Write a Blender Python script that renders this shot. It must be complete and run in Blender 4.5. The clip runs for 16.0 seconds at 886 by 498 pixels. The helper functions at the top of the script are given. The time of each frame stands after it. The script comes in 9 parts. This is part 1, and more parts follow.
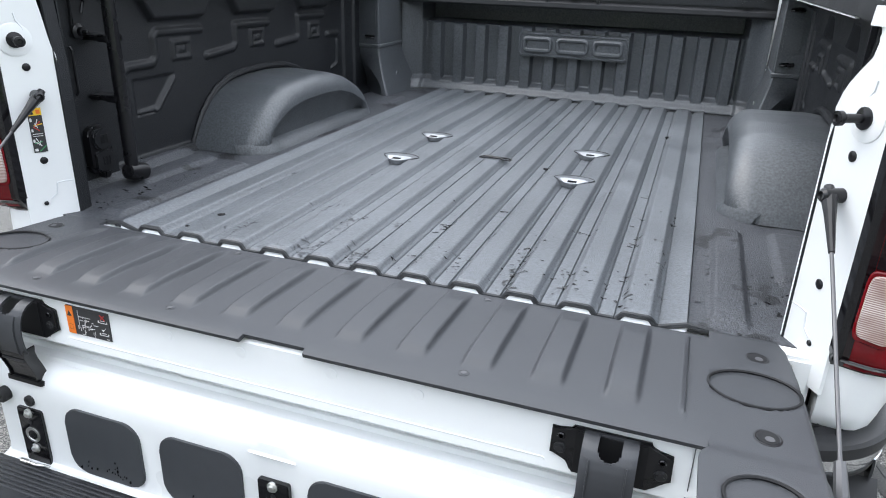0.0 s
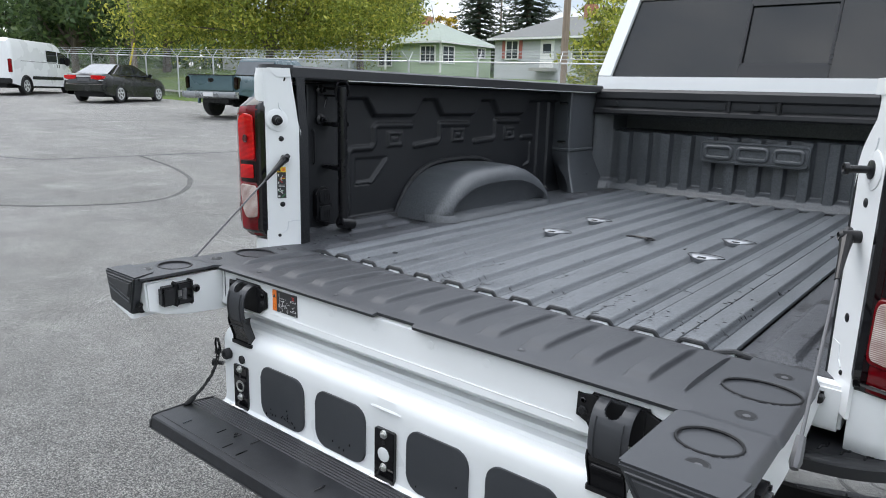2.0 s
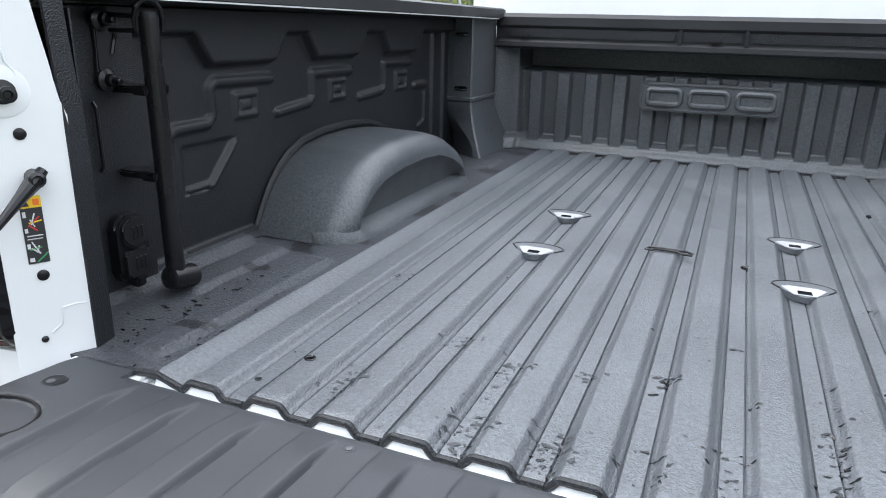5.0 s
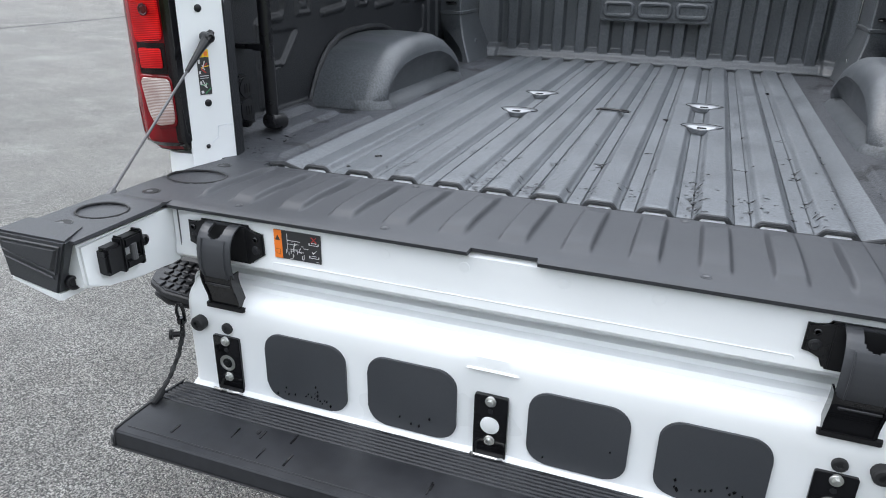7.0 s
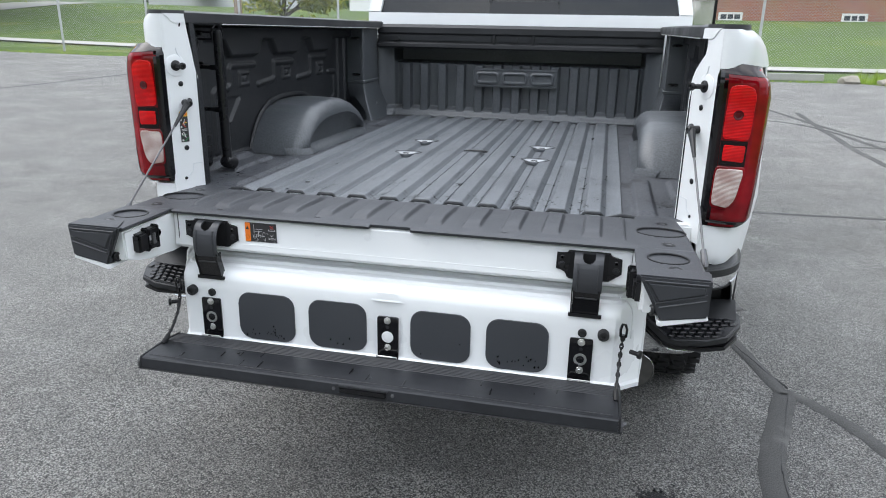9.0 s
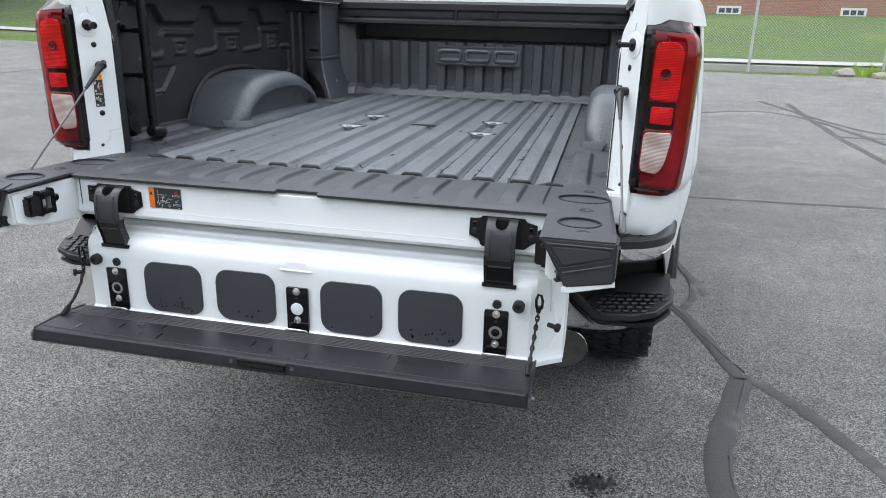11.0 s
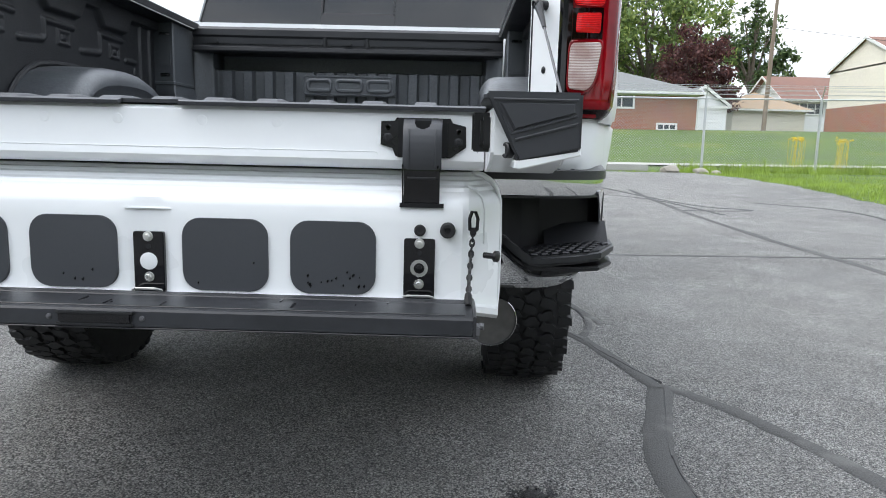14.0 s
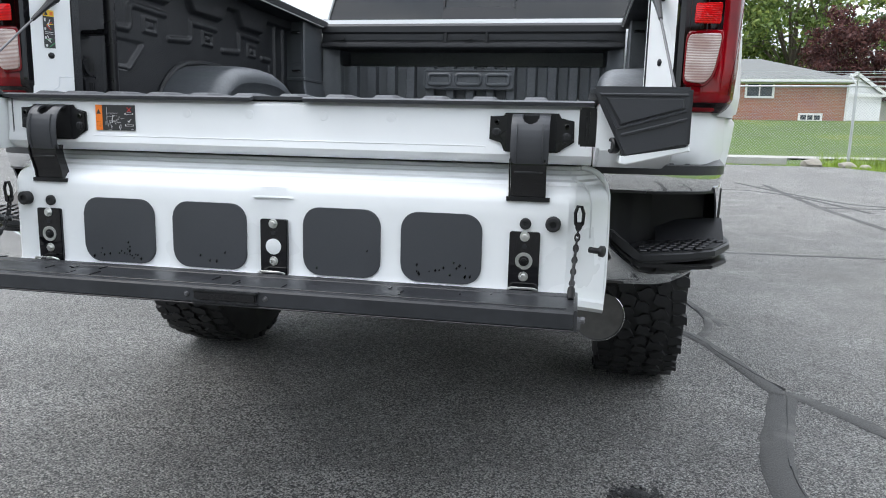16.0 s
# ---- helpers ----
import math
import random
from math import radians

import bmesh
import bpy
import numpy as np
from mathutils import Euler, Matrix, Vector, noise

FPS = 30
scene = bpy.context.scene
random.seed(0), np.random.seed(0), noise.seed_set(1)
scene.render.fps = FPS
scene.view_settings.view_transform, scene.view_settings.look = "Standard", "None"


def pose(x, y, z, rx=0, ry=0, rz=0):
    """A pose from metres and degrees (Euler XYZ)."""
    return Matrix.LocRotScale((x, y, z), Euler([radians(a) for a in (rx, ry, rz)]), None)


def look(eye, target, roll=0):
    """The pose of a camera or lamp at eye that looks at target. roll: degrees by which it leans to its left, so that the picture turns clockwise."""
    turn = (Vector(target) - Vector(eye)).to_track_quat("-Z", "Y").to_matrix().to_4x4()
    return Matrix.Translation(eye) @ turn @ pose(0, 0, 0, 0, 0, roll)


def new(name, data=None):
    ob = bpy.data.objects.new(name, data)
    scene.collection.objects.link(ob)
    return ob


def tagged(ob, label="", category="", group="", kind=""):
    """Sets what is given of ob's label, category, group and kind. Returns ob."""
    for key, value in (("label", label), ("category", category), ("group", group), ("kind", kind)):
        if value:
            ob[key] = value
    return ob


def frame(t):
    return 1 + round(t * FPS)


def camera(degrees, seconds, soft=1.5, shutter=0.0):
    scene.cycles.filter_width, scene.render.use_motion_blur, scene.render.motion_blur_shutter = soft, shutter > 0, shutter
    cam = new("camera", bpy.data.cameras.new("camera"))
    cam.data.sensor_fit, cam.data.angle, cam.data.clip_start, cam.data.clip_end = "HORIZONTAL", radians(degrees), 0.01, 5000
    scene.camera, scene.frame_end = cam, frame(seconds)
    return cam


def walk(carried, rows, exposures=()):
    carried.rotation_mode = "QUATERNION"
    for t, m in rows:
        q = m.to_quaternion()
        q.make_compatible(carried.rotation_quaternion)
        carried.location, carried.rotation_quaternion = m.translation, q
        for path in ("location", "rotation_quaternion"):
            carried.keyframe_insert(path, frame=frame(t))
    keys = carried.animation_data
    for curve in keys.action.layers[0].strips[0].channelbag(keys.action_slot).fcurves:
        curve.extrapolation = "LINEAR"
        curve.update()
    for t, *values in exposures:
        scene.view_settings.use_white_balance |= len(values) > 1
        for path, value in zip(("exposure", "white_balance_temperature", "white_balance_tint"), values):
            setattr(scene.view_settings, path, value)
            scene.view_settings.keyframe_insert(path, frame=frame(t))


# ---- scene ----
cam = camera(65.1, 16.0, 1.0)
PATH = [
    (0, (0.5468, -1.1115, 1.4971), (-0.0767, 0.6692, 0.7269), 1.90),
    (0.5, (0.8329, -1.3239, 1.4898), (-0.0411, 0.4847, 0.9581), 1.82),
    (1, (1.0187, -1.4091, 1.4960), (-0.1275, 0.2694, 1.0519), 1.66),
    (1.5, (1.0617, -1.4124, 1.5007), (-0.1841, 0.1900, 1.0678), 1.59),
    (2, (0.9539, -1.3374, 1.4239), (-0.3370, 0.2426, 0.9640), 1.59),
    (2.5, (0.6362, -1.1606, 1.4553), (-0.6277, 0.3164, 0.9527), 1.59),
    (3, (0.4073, -0.9076, 1.4138), (-0.8537, 0.5498, 0.8783), 1.20),
    (3.5, (0.1991, -0.7126, 1.4302), (-0.9719, 0.8102, 0.8725), 0.97),
    (4, (0.1078, -0.6417, 1.4530), (-0.8705, 1.0040, 0.8732), 0.98),
    (4.2, (0.0962, -0.6361, 1.4572), (-0.8028, 1.0500, 0.8676), 1.18),
    (6.3, (0.175, -0.854, 1.357), (-0.48, 0.902, 0.659), 1.2),
    (6.5, (0.206, -0.953, 1.355), (-0.442, 0.794, 0.63), 1.2),
    (7, (0.254, -1.286, 1.38), (-0.378, 0.447, 0.607), 1.0),
    (7.5, (0.362, -1.595, 1.424), (-0.202, 0.151, 0.63), 0.9),
    (8, (0.514, -1.839, 1.448), (0.02, -0.042, 0.721), 1.0),
    (8.2, (0.533, -1.897, 1.478), (0.053, -0.072, 0.816), 1.1),
    (10.3, (0.497, -2.018, 1.398), (0.135, -0.143, 0.804), 1.2),
    (10.5, (0.533, -1.993, 1.392), (0.171, -0.122, 0.784), 1.1),
    (11, (0.72, -1.865, 1.366), (0.303, -0.012, 0.741), 1.4),
    (11.5, (0.876, -1.835, 1.344), (0.239, -0.044, 0.722), 1.5),
    (12, (1.035, -1.84, 1.326), (0.201, -0.138, 0.687), 1.5),
    (12.5, (1.012, -1.766, 1.277), (0.199, -0.077, 0.579), 0.9),
    (13, (0.765, -1.706, 1.109), (0.392, 0.125, 0.397), 0.4),
    (13.5, (0.615, -1.645, 0.952), (0.737, 0.291, 0.465), 0.9),
    (14, (0.58, -1.637, 0.89), (0.546, 0.341, 0.593), 1.4),
    (14.5, (0.594, -1.636, 0.894), (0.34, 0.328, 0.618), 1.4),
    (15, (0.603, -1.649, 0.901), (0.282, 0.303, 0.601), 1.4),
    (15.5, (0.608, -1.655, 0.903), (0.256, 0.288, 0.583), 1.4),
    (16, (0.608, -1.666, 0.896), (0.236, 0.271, 0.568), 1.4),
]
EXPOSURES = [(t, stops + 0.02, 6600, 10) for t, stops in ((0.0, 1.45), (0.5, 1.22), (1.0, 1.07), (1.5, 1.03), (2.0, 1.02), (2.5, 1.16), (3.0, 1.28), (3.5, 1.44), (4.2, 1.50), (6.3, 1.46), (7.0, 1.27), (7.5, 1.19), (8.0, 1.15), (10.5, 1.15), (12.5, 1.20), (16.0, 1.21))]
walk(cam, [(t, look(eye, target, roll)) for t, eye, target, roll in PATH], EXPOSURES)

# ---- light ----
world = bpy.data.worlds.new("overcast_sky")
scene.world = world
world.use_nodes = True
wn, wl = world.node_tree.nodes, world.node_tree.links
wn.clear()
SUN_EL, SUN_AZ = 55.0, 262.0
w_out = wn.new("ShaderNodeOutputWorld")
w_bg = wn.new("ShaderNodeBackground")
w_sky = wn.new("ShaderNodeTexSky")
w_sky.sky_type, w_sky.sun_disc = "NISHITA", False
w_sky.sun_elevation, w_sky.sun_rotation = radians(SUN_EL), radians(SUN_AZ)
w_co = wn.new("ShaderNodeTexCoord")
w_map = wn.new("ShaderNodeMapping")
w_map.inputs["Scale"].default_value = (2.2, 2.2, 7.0)
w_noise = wn.new("ShaderNodeTexNoise")
w_noise.inputs["Scale"].default_value = 1.6
w_noise.inputs["Detail"].default_value = 7.0
w_noise.inputs["Roughness"].default_value = 0.55
w_ramp = wn.new("ShaderNodeValToRGB")
w_ramp.color_ramp.elements[0].position, w_ramp.color_ramp.elements[0].color = 0.38, (3.8, 4.4, 5.2, 1)
w_ramp.color_ramp.elements[1].position, w_ramp.color_ramp.elements[1].color = 0.66, (9.0, 9.2, 9.5, 1)
w_mix = wn.new("ShaderNodeMixRGB")
w_mix.inputs[0].default_value = 0.82
wl.new(w_co.outputs["Generated"], w_map.inputs[0])
wl.new(w_map.outputs[0], w_noise.inputs["Vector"])
wl.new(w_noise.outputs["Fac"], w_ramp.inputs[0])
wl.new(w_sky.outputs[0], w_mix.inputs[1])
wl.new(w_ramp.outputs[0], w_mix.inputs[2])
w_sep, w_rise, w_grade = wn.new("ShaderNodeSeparateXYZ"), wn.new("ShaderNodeMapRange"), wn.new("ShaderNodeVectorMath")
w_rise.inputs["From Min"].default_value, w_rise.inputs["From Max"].default_value = 0.0, 0.8
w_rise.inputs["To Min"].default_value, w_rise.inputs["To Max"].default_value = 0.50, 1.45
w_grade.operation = "SCALE"
wl.new(w_co.outputs["Generated"], w_sep.inputs[0])
wl.new(w_sep.outputs["Z"], w_rise.inputs["Value"])
wl.new(w_mix.outputs[0], w_grade.inputs[0])
wl.new(w_rise.outputs[0], w_grade.inputs["Scale"])
wl.new(w_grade.outputs[0], w_bg.inputs[0])
w_bg.inputs[1].default_value = 0.14
wl.new(w_bg.outputs[0], w_out.inputs[0])

sun = new("sun", bpy.data.lights.new("sun", "SUN"))
sun.data.energy, sun.data.angle, sun.data.color = 0.55, radians(40), (1.0, 0.98, 0.95)
_az, _el = radians(SUN_AZ), radians(SUN_EL)
sun.matrix_world = look((30 * math.sin(_az) * math.cos(_el), 30 * math.cos(_az) * math.cos(_el), 30 * math.sin(_el)), (0, 0, 0))


# ---- materials ----
def nodes_of(name):
    m = bpy.data.materials.new(name)
    m.use_nodes = True
    return m, m.node_tree.nodes, m.node_tree.links, m.node_tree.nodes["Principled BSDF"]


def surface(name, colour, rough=0.5, metal=0.0, vary=0.15, grain=60.0, big=3.0, bump=0.0, bump_scale=400.0, coat=0.0, spec=0.5,
            rough_vary=0.1, worn=None, worn_at=0.62, bump_dist=0.002, per_piece=0.0, stretch=(1, 1, 1)):
    """Colour at two scales of noise, roughness that varies, and a fine relief."""
    m, n, l, b = nodes_of(name)
    co = n.new("ShaderNodeTexCoord")
    mp = n.new("ShaderNodeMapping")
    mp.inputs["Scale"].default_value = stretch
    l.new(co.outputs["Object"], mp.inputs[0])
    fine, coarse = n.new("ShaderNodeTexNoise"), n.new("ShaderNodeTexNoise")
    fine.inputs["Scale"].default_value, fine.inputs["Detail"].default_value = grain, 4.0
    coarse.inputs["Scale"].default_value, coarse.inputs["Detail"].default_value = big, 5.0
    l.new(mp.outputs[0], fine.inputs["Vector"])
    l.new(mp.outputs[0], coarse.inputs["Vector"])
    add = n.new("ShaderNodeMath")
    add.operation = "ADD"
    l.new(fine.outputs["Fac"], add.inputs[0])
    l.new(coarse.outputs["Fac"], add.inputs[1])
    ramp = n.new("ShaderNodeMapRange")
    ramp.inputs["From Min"].default_value, ramp.inputs["From Max"].default_value = 0.6, 1.4
    ramp.inputs["To Min"].default_value, ramp.inputs["To Max"].default_value = 1 - vary, 1 + vary
    l.new(add.outputs[0], ramp.inputs["Value"])
    mul = n.new("ShaderNodeVectorMath")
    mul.operation = "SCALE"
    mul.inputs[0].default_value = colour
    l.new(ramp.outputs[0], mul.inputs["Scale"])
    last = mul.outputs[0]
    if per_piece:
        info = n.new("ShaderNodeObjectInfo")
        pr = n.new("ShaderNodeMapRange")
        pr.inputs["To Min"].default_value, pr.inputs["To Max"].default_value = 1 - per_piece, 1 + per_piece
        l.new(info.outputs["Random"], pr.inputs["Value"])
        m2 = n.new("ShaderNodeVectorMath")
        m2.operation = "SCALE"
        l.new(last, m2.inputs[0])
        l.new(pr.outputs[0], m2.inputs["Scale"])
        last = m2.outputs[0]
    if worn:
        wr = n.new("ShaderNodeMapRange")
        wr.inputs["From Min"].default_value, wr.inputs["From Max"].default_value = worn_at, worn_at + 0.12
        l.new(coarse.outputs["Fac"], wr.inputs["Value"])
        mx = n.new("ShaderNodeMixRGB")
        mx.inputs[2].default_value = (*worn, 1)
        l.new(wr.outputs[0], mx.inputs[0])
        l.new(last, mx.inputs[1])
        last = mx.outputs[0]
    l.new(last, b.inputs["Base Color"])
    rr = n.new("ShaderNodeMapRange")
    rr.inputs["From Min"].default_value, rr.inputs["From Max"].default_value = 0.35, 0.65
    rr.inputs["To Min"].default_value, rr.inputs["To Max"].default_value = max(0.02, rough - rough_vary), min(1, rough + rough_vary)
    l.new(coarse.outputs["Fac"], rr.inputs["Value"])
    l.new(rr.outputs[0], b.inputs["Roughness"])
    b.inputs["Metallic"].default_value = metal
    b.inputs["Specular IOR Level"].default_value = spec
    b.inputs["Coat Weight"].default_value = coat
    b.inputs["Coat Roughness"].default_value = 0.04
    if bump:
        bn = n.new("ShaderNodeTexNoise")
        bn.inputs["Scale"].default_value, bn.inputs["Detail"].default_value = bump_scale, 2.0
        l.new(mp.outputs[0], bn.inputs["Vector"])
        bp = n.new("ShaderNodeBump")
        bp.inputs["Strength"].default_value, bp.inputs["Distance"].default_value = bump, bump_dist
        l.new(bn.outputs["Fac"], bp.inputs["Height"])
        l.new(bp.outputs[0], b.inputs["Normal"])
    return m


def liner(name, colour, rough, spec, pebble=270.0, relief=0.0016, vary=0.35, worn=None, worn_at=0.63):
    """Sprayed bed coating: rounded pebbles a few millimetres across over a fainter, wider unevenness."""
    m, n, l, b = nodes_of(name)
    co = n.new("ShaderNodeTexCoord")

    def noise_at(scale, detail):
        t = n.new("ShaderNodeTexNoise")
        t.inputs["Scale"].default_value, t.inputs["Detail"].default_value = scale, detail
        l.new(co.outputs["Object"], t.inputs["Vector"])
        return t.outputs["Fac"]

    def span(src, a, c, lo, hi):
        t = n.new("ShaderNodeMapRange")
        for key, val in zip(("From Min", "From Max", "To Min", "To Max"), (a, c, lo, hi)):
            t.inputs[key].default_value = val
        l.new(src, t.inputs["Value"])
        return t.outputs[0]
    cells = n.new("ShaderNodeTexVoronoi")
    cells.feature = "SMOOTH_F1"
    cells.inputs["Scale"].default_value, cells.inputs["Smoothness"].default_value = pebble, 0.6
    l.new(co.outputs["Object"], cells.inputs["Vector"])
    tone, coarse, fine = n.new("ShaderNodeVectorMath"), noise_at(5.5, 5.0), noise_at(pebble * 0.55, 3.0)
    both = n.new("ShaderNodeMath")
    both.operation = "MULTIPLY"
    l.new(span(coarse, 0.3, 0.7, 1 - vary * 0.4, 1 + vary * 0.4), both.inputs[0])
    l.new(span(fine, 0.32, 0.68, 1 - vary, 1 + vary), both.inputs[1])
    tone.operation = "SCALE"
    tone.inputs[0].default_value = colour
    l.new(both.outputs[0], tone.inputs["Scale"])
    last = tone.outputs[0]
    if worn:
        mx = n.new("ShaderNodeMixRGB")
        mx.inputs[2].default_value = (*worn, 1)
        l.new(span(noise_at(9.0, 9.0), worn_at, worn_at + 0.02, 0, 0.9), mx.inputs[0])
        l.new(last, mx.inputs[1])
        last = mx.outputs[0]
    l.new(last, b.inputs["Base Color"])
    l.new(span(coarse, 0.35, 0.65, rough - 0.06, rough + 0.06), b.inputs["Roughness"])
    b.inputs["Specular IOR Level"].default_value = spec
    lump = n.new("ShaderNodeMath")
    lump.operation = "ADD"
    l.new(span(cells.outputs["Distance"], 0.0, 0.8, 1.0, 0.0), lump.inputs[0])
    l.new(fine, lump.inputs[1])
    bp = n.new("ShaderNodeBump")
    bp.inputs["Strength"].default_value, bp.inputs["Distance"].default_value = 1.0, relief
    l.new(lump.outputs[0], bp.inputs["Height"])
    l.new(bp.outputs[0], b.inputs["Normal"])
    return m


# One liner in three tones: shade painted on the sides, sheen on the floor.
LINER = liner("shaded_liner", (0.010, 0.0112, 0.0135), 0.42, 0.45, 430, 0.0007)
LINER_MID = liner("half_lit_liner", (0.059, 0.065, 0.072), 0.40, 0.75, 320, 0.0004, 0.35)
LINER_FLOOR = liner("lit_floor_liner", (0.083, 0.091, 0.101), 0.44, 0.85, 330, 0.0007, 0.28)
# Floor sides: base toned down for shade; the dark flakes are wear.
LINER_EDGE = liner("sprayed_floor_edge", (0.050, 0.053, 0.060), 0.50, 0.45, 300, 0.0012, 0.40, (0.010, 0.0105, 0.012), 0.60)
WHITE = surface("white_paint", (0.76, 0.775, 0.78), 0.32, vary=0.03, grain=8, big=2, coat=0.3, rough_vary=0.05)
WHITE_SEAM = surface("white_sealer", (0.66, 0.68, 0.70), 0.5, vary=0.04, grain=40, big=4)
PLASTIC = surface("grained_black_plastic", (0.013, 0.0135, 0.0155), 0.42, vary=0.14, grain=500, big=5, bump=0.4, bump_scale=800, bump_dist=0.0006, rough_vary=0.08, spec=0.45)
POCKET = surface("matt_black_recess", (0.008, 0.008, 0.009), 0.5, vary=0.1, grain=60, big=6, spec=0.3)
STEP_PLASTIC = surface("smooth_step_plastic", (0.018, 0.019, 0.022), 0.40, vary=0.3, grain=50, big=9, bump=0.25, bump_scale=500, bump_dist=0.0006, rough_vary=0.05, spec=0.32)
GATE_PLASTIC = surface("grained_gate_plastic", (0.036, 0.038, 0.043), 0.50, vary=0.14, grain=700, big=5, bump=0.5, bump_scale=800, bump_dist=0.0006, rough_vary=0.05, spec=0.5)
PLASTIC_SMOOTH = surface("smooth_black_plastic", (0.008, 0.008, 0.0095), 0.32, vary=0.08, grain=60, big=6, rough_vary=0.06, spec=0.4)
DARK_PANEL = surface("dark_grey_access_panel", (0.043, 0.046, 0.052), 0.5, vary=0.06, grain=300, big=9, bump=0.2, bump_scale=700, bump_dist=0.0004)
BLACK_METAL = surface("black_coated_metal", (0.010, 0.010, 0.0115), 0.3, metal=0.3, vary=0.15, grain=80, big=14, rough_vary=0.08)
GLOSS_BLACK = surface("gloss_black", (0.006, 0.006, 0.007), 0.08, vary=0.05, grain=10, big=3, rough_vary=0.03)
RUBBER = surface("tyre_rubber", (0.013, 0.013, 0.014), 0.72, vary=0.25, grain=90, big=8, bump=0.3, bump_scale=160, bump_dist=0.001)
ZINC = surface("zinc_bolt", (0.62, 0.62, 0.60), 0.35, metal=0.9, vary=0.1, grain=200, big=20)
CHROME = surface("chrome", (0.78, 0.79, 0.80), 0.07, metal=1.0, vary=0.02, grain=10, big=3, rough_vary=0.03)
STEEL = surface("exhaust_steel", (0.55, 0.55, 0.56), 0.16, metal=1.0, vary=0.12, grain=30, big=9)
# darker, rougher steel for the exhaust bore and the far wheels' centres
DARK_STEEL = surface("dark_steel", (0.10, 0.098, 0.095), 0.42, metal=0.6, vary=0.3, grain=40, big=9)
CABLE = surface("coated_cable", (0.10, 0.10, 0.105), 0.45, metal=0.4, vary=0.1, grain=600, big=20)
ORANGE = surface("orange_label", (0.85, 0.20, 0.02), 0.45, vary=0.04, grain=40, big=5)
YELLOW = surface("yellow_label", (0.85, 0.55, 0.03), 0.45, vary=0.04, grain=40, big=5)
LABEL_GREY = surface("dark_label", (0.03, 0.03, 0.032), 0.4, vary=0.05, grain=40, big=5)
LABEL_WHITE = surface("label_print", (0.62, 0.62, 0.62), 0.5, vary=0.05, grain=40, big=5)
LABEL_RED = surface("label_red", (0.5, 0.04, 0.03), 0.5, vary=0.05, grain=40, big=5)
LABEL_GREEN = surface("label_green", (0.04, 0.28, 0.10), 0.5, vary=0.05, grain=40, big=5)
PALE_BARE = surface("bare_edge", (0.72, 0.72, 0.70), 0.5, vary=0.06, grain=90, big=9)
CARBON = surface("worn_liner_scrape", (0.008, 0.008, 0.009), 0.25, vary=0.2, grain=200, big=30)


def lens_material(name, colour, rough, scale, axis=0, second=None):
    """Moulded plastic lens: deep colour, gloss coat, fine ribs whose light and dark are mixed into the colour."""
    m, n, l, b = nodes_of(name)
    b.inputs["Roughness"].default_value = rough
    b.inputs["Coat Weight"].default_value = 0.6
    b.inputs["Coat Roughness"].default_value = 0.03
    co, wv, bp, mx, ns, ad = (n.new("ShaderNode" + k) for k in ("TexCoord", "TexWave", "Bump", "MixRGB", "TexNoise", "Math"))
    wv.bands_direction = "XZ"[axis]
    wv.inputs["Scale"].default_value = scale
    ns.inputs["Scale"].default_value, ns.inputs["Detail"].default_value = 22.0, 1.0
    ad.operation = "MULTIPLY"
    mx.inputs[1].default_value = (*(second or tuple(c * 0.45 for c in colour)), 1)
    mx.inputs[2].default_value = (*colour, 1)
    bp.inputs["Strength"].default_value, bp.inputs["Distance"].default_value = 0.35, 0.001
    b.inputs["Specular IOR Level"].default_value = 0.1
    for t in (wv, ns):
        l.new(co.outputs["Object"], t.inputs["Vector"])
    gain = n.new("ShaderNodeMapRange")
    gain.inputs["From Min"].default_value, gain.inputs["From Max"].default_value = 0.35, 0.62
    gain.inputs["To Min"].default_value = 0.35
    l.new(ns.outputs["Fac"], gain.inputs["Value"])
    l.new(wv.outputs["Fac"], ad.inputs[0])
    l.new(gain.outputs[0], ad.inputs[1])
    l.new(ad.outputs[0], mx.inputs[0])
    l.new(mx.outputs[0], b.inputs["Base Color"])
    l.new(wv.outputs["Fac"], bp.inputs["Height"])
    l.new(bp.outputs[0], b.inputs["Normal"])
    return m


LENS_RED = lens_material("red_lens", (0.25, 0.002, 0.007), 0.08, 3.0)
LENS_BRIGHT = lens_material("bright_red_reflector", (0.80, 0.008, 0.010), 0.22, 85.0, 1, (0.34, 0.002, 0.004))
LENS_DEEP = lens_material("deep_red_lens", (0.12, 0.001, 0.004), 0.08, 4.0)
LENS_CLEAR = lens_material("ribbed_clear_lens", (0.72, 0.66, 0.62), 0.20, 95.0, 1, (0.26, 0.15, 0.13))
AMBER = lens_material("amber_marker", (0.50, 0.14, 0.01), 0.2, 30.0)
LENS_DARK = lens_material("smoked_lens", (0.010, 0.001, 0.002), 0.06, 3.0)


def glass_tint(name, colour, alpha):
    m, n, l, b = nodes_of(name)
    b.inputs["Base Color"].default_value = (*colour, 1)
    b.inputs["Roughness"].default_value = 0.02
    b.inputs["Specular IOR Level"].default_value = 0.5
    tr, mx, out = n.new("ShaderNodeBsdfTransparent"), n.new("ShaderNodeMixShader"), n["Material Output"]
    tr.inputs[0].default_value = (0.35, 0.38, 0.38, 1)
    mx.inputs[0].default_value = alpha
    l.new(tr.outputs[0], mx.inputs[1])
    l.new(b.outputs[0], mx.inputs[2])
    l.new(mx.outputs[0], out.inputs["Surface"])
    return m


GLASS = glass_tint("tinted_glass", (0.012, 0.013, 0.014), 0.86)
GLASS_HOUSE = surface("window_glass", (0.05, 0.06, 0.07), 0.06, vary=0.2, grain=2, big=0.7, rough_vary=0.03)
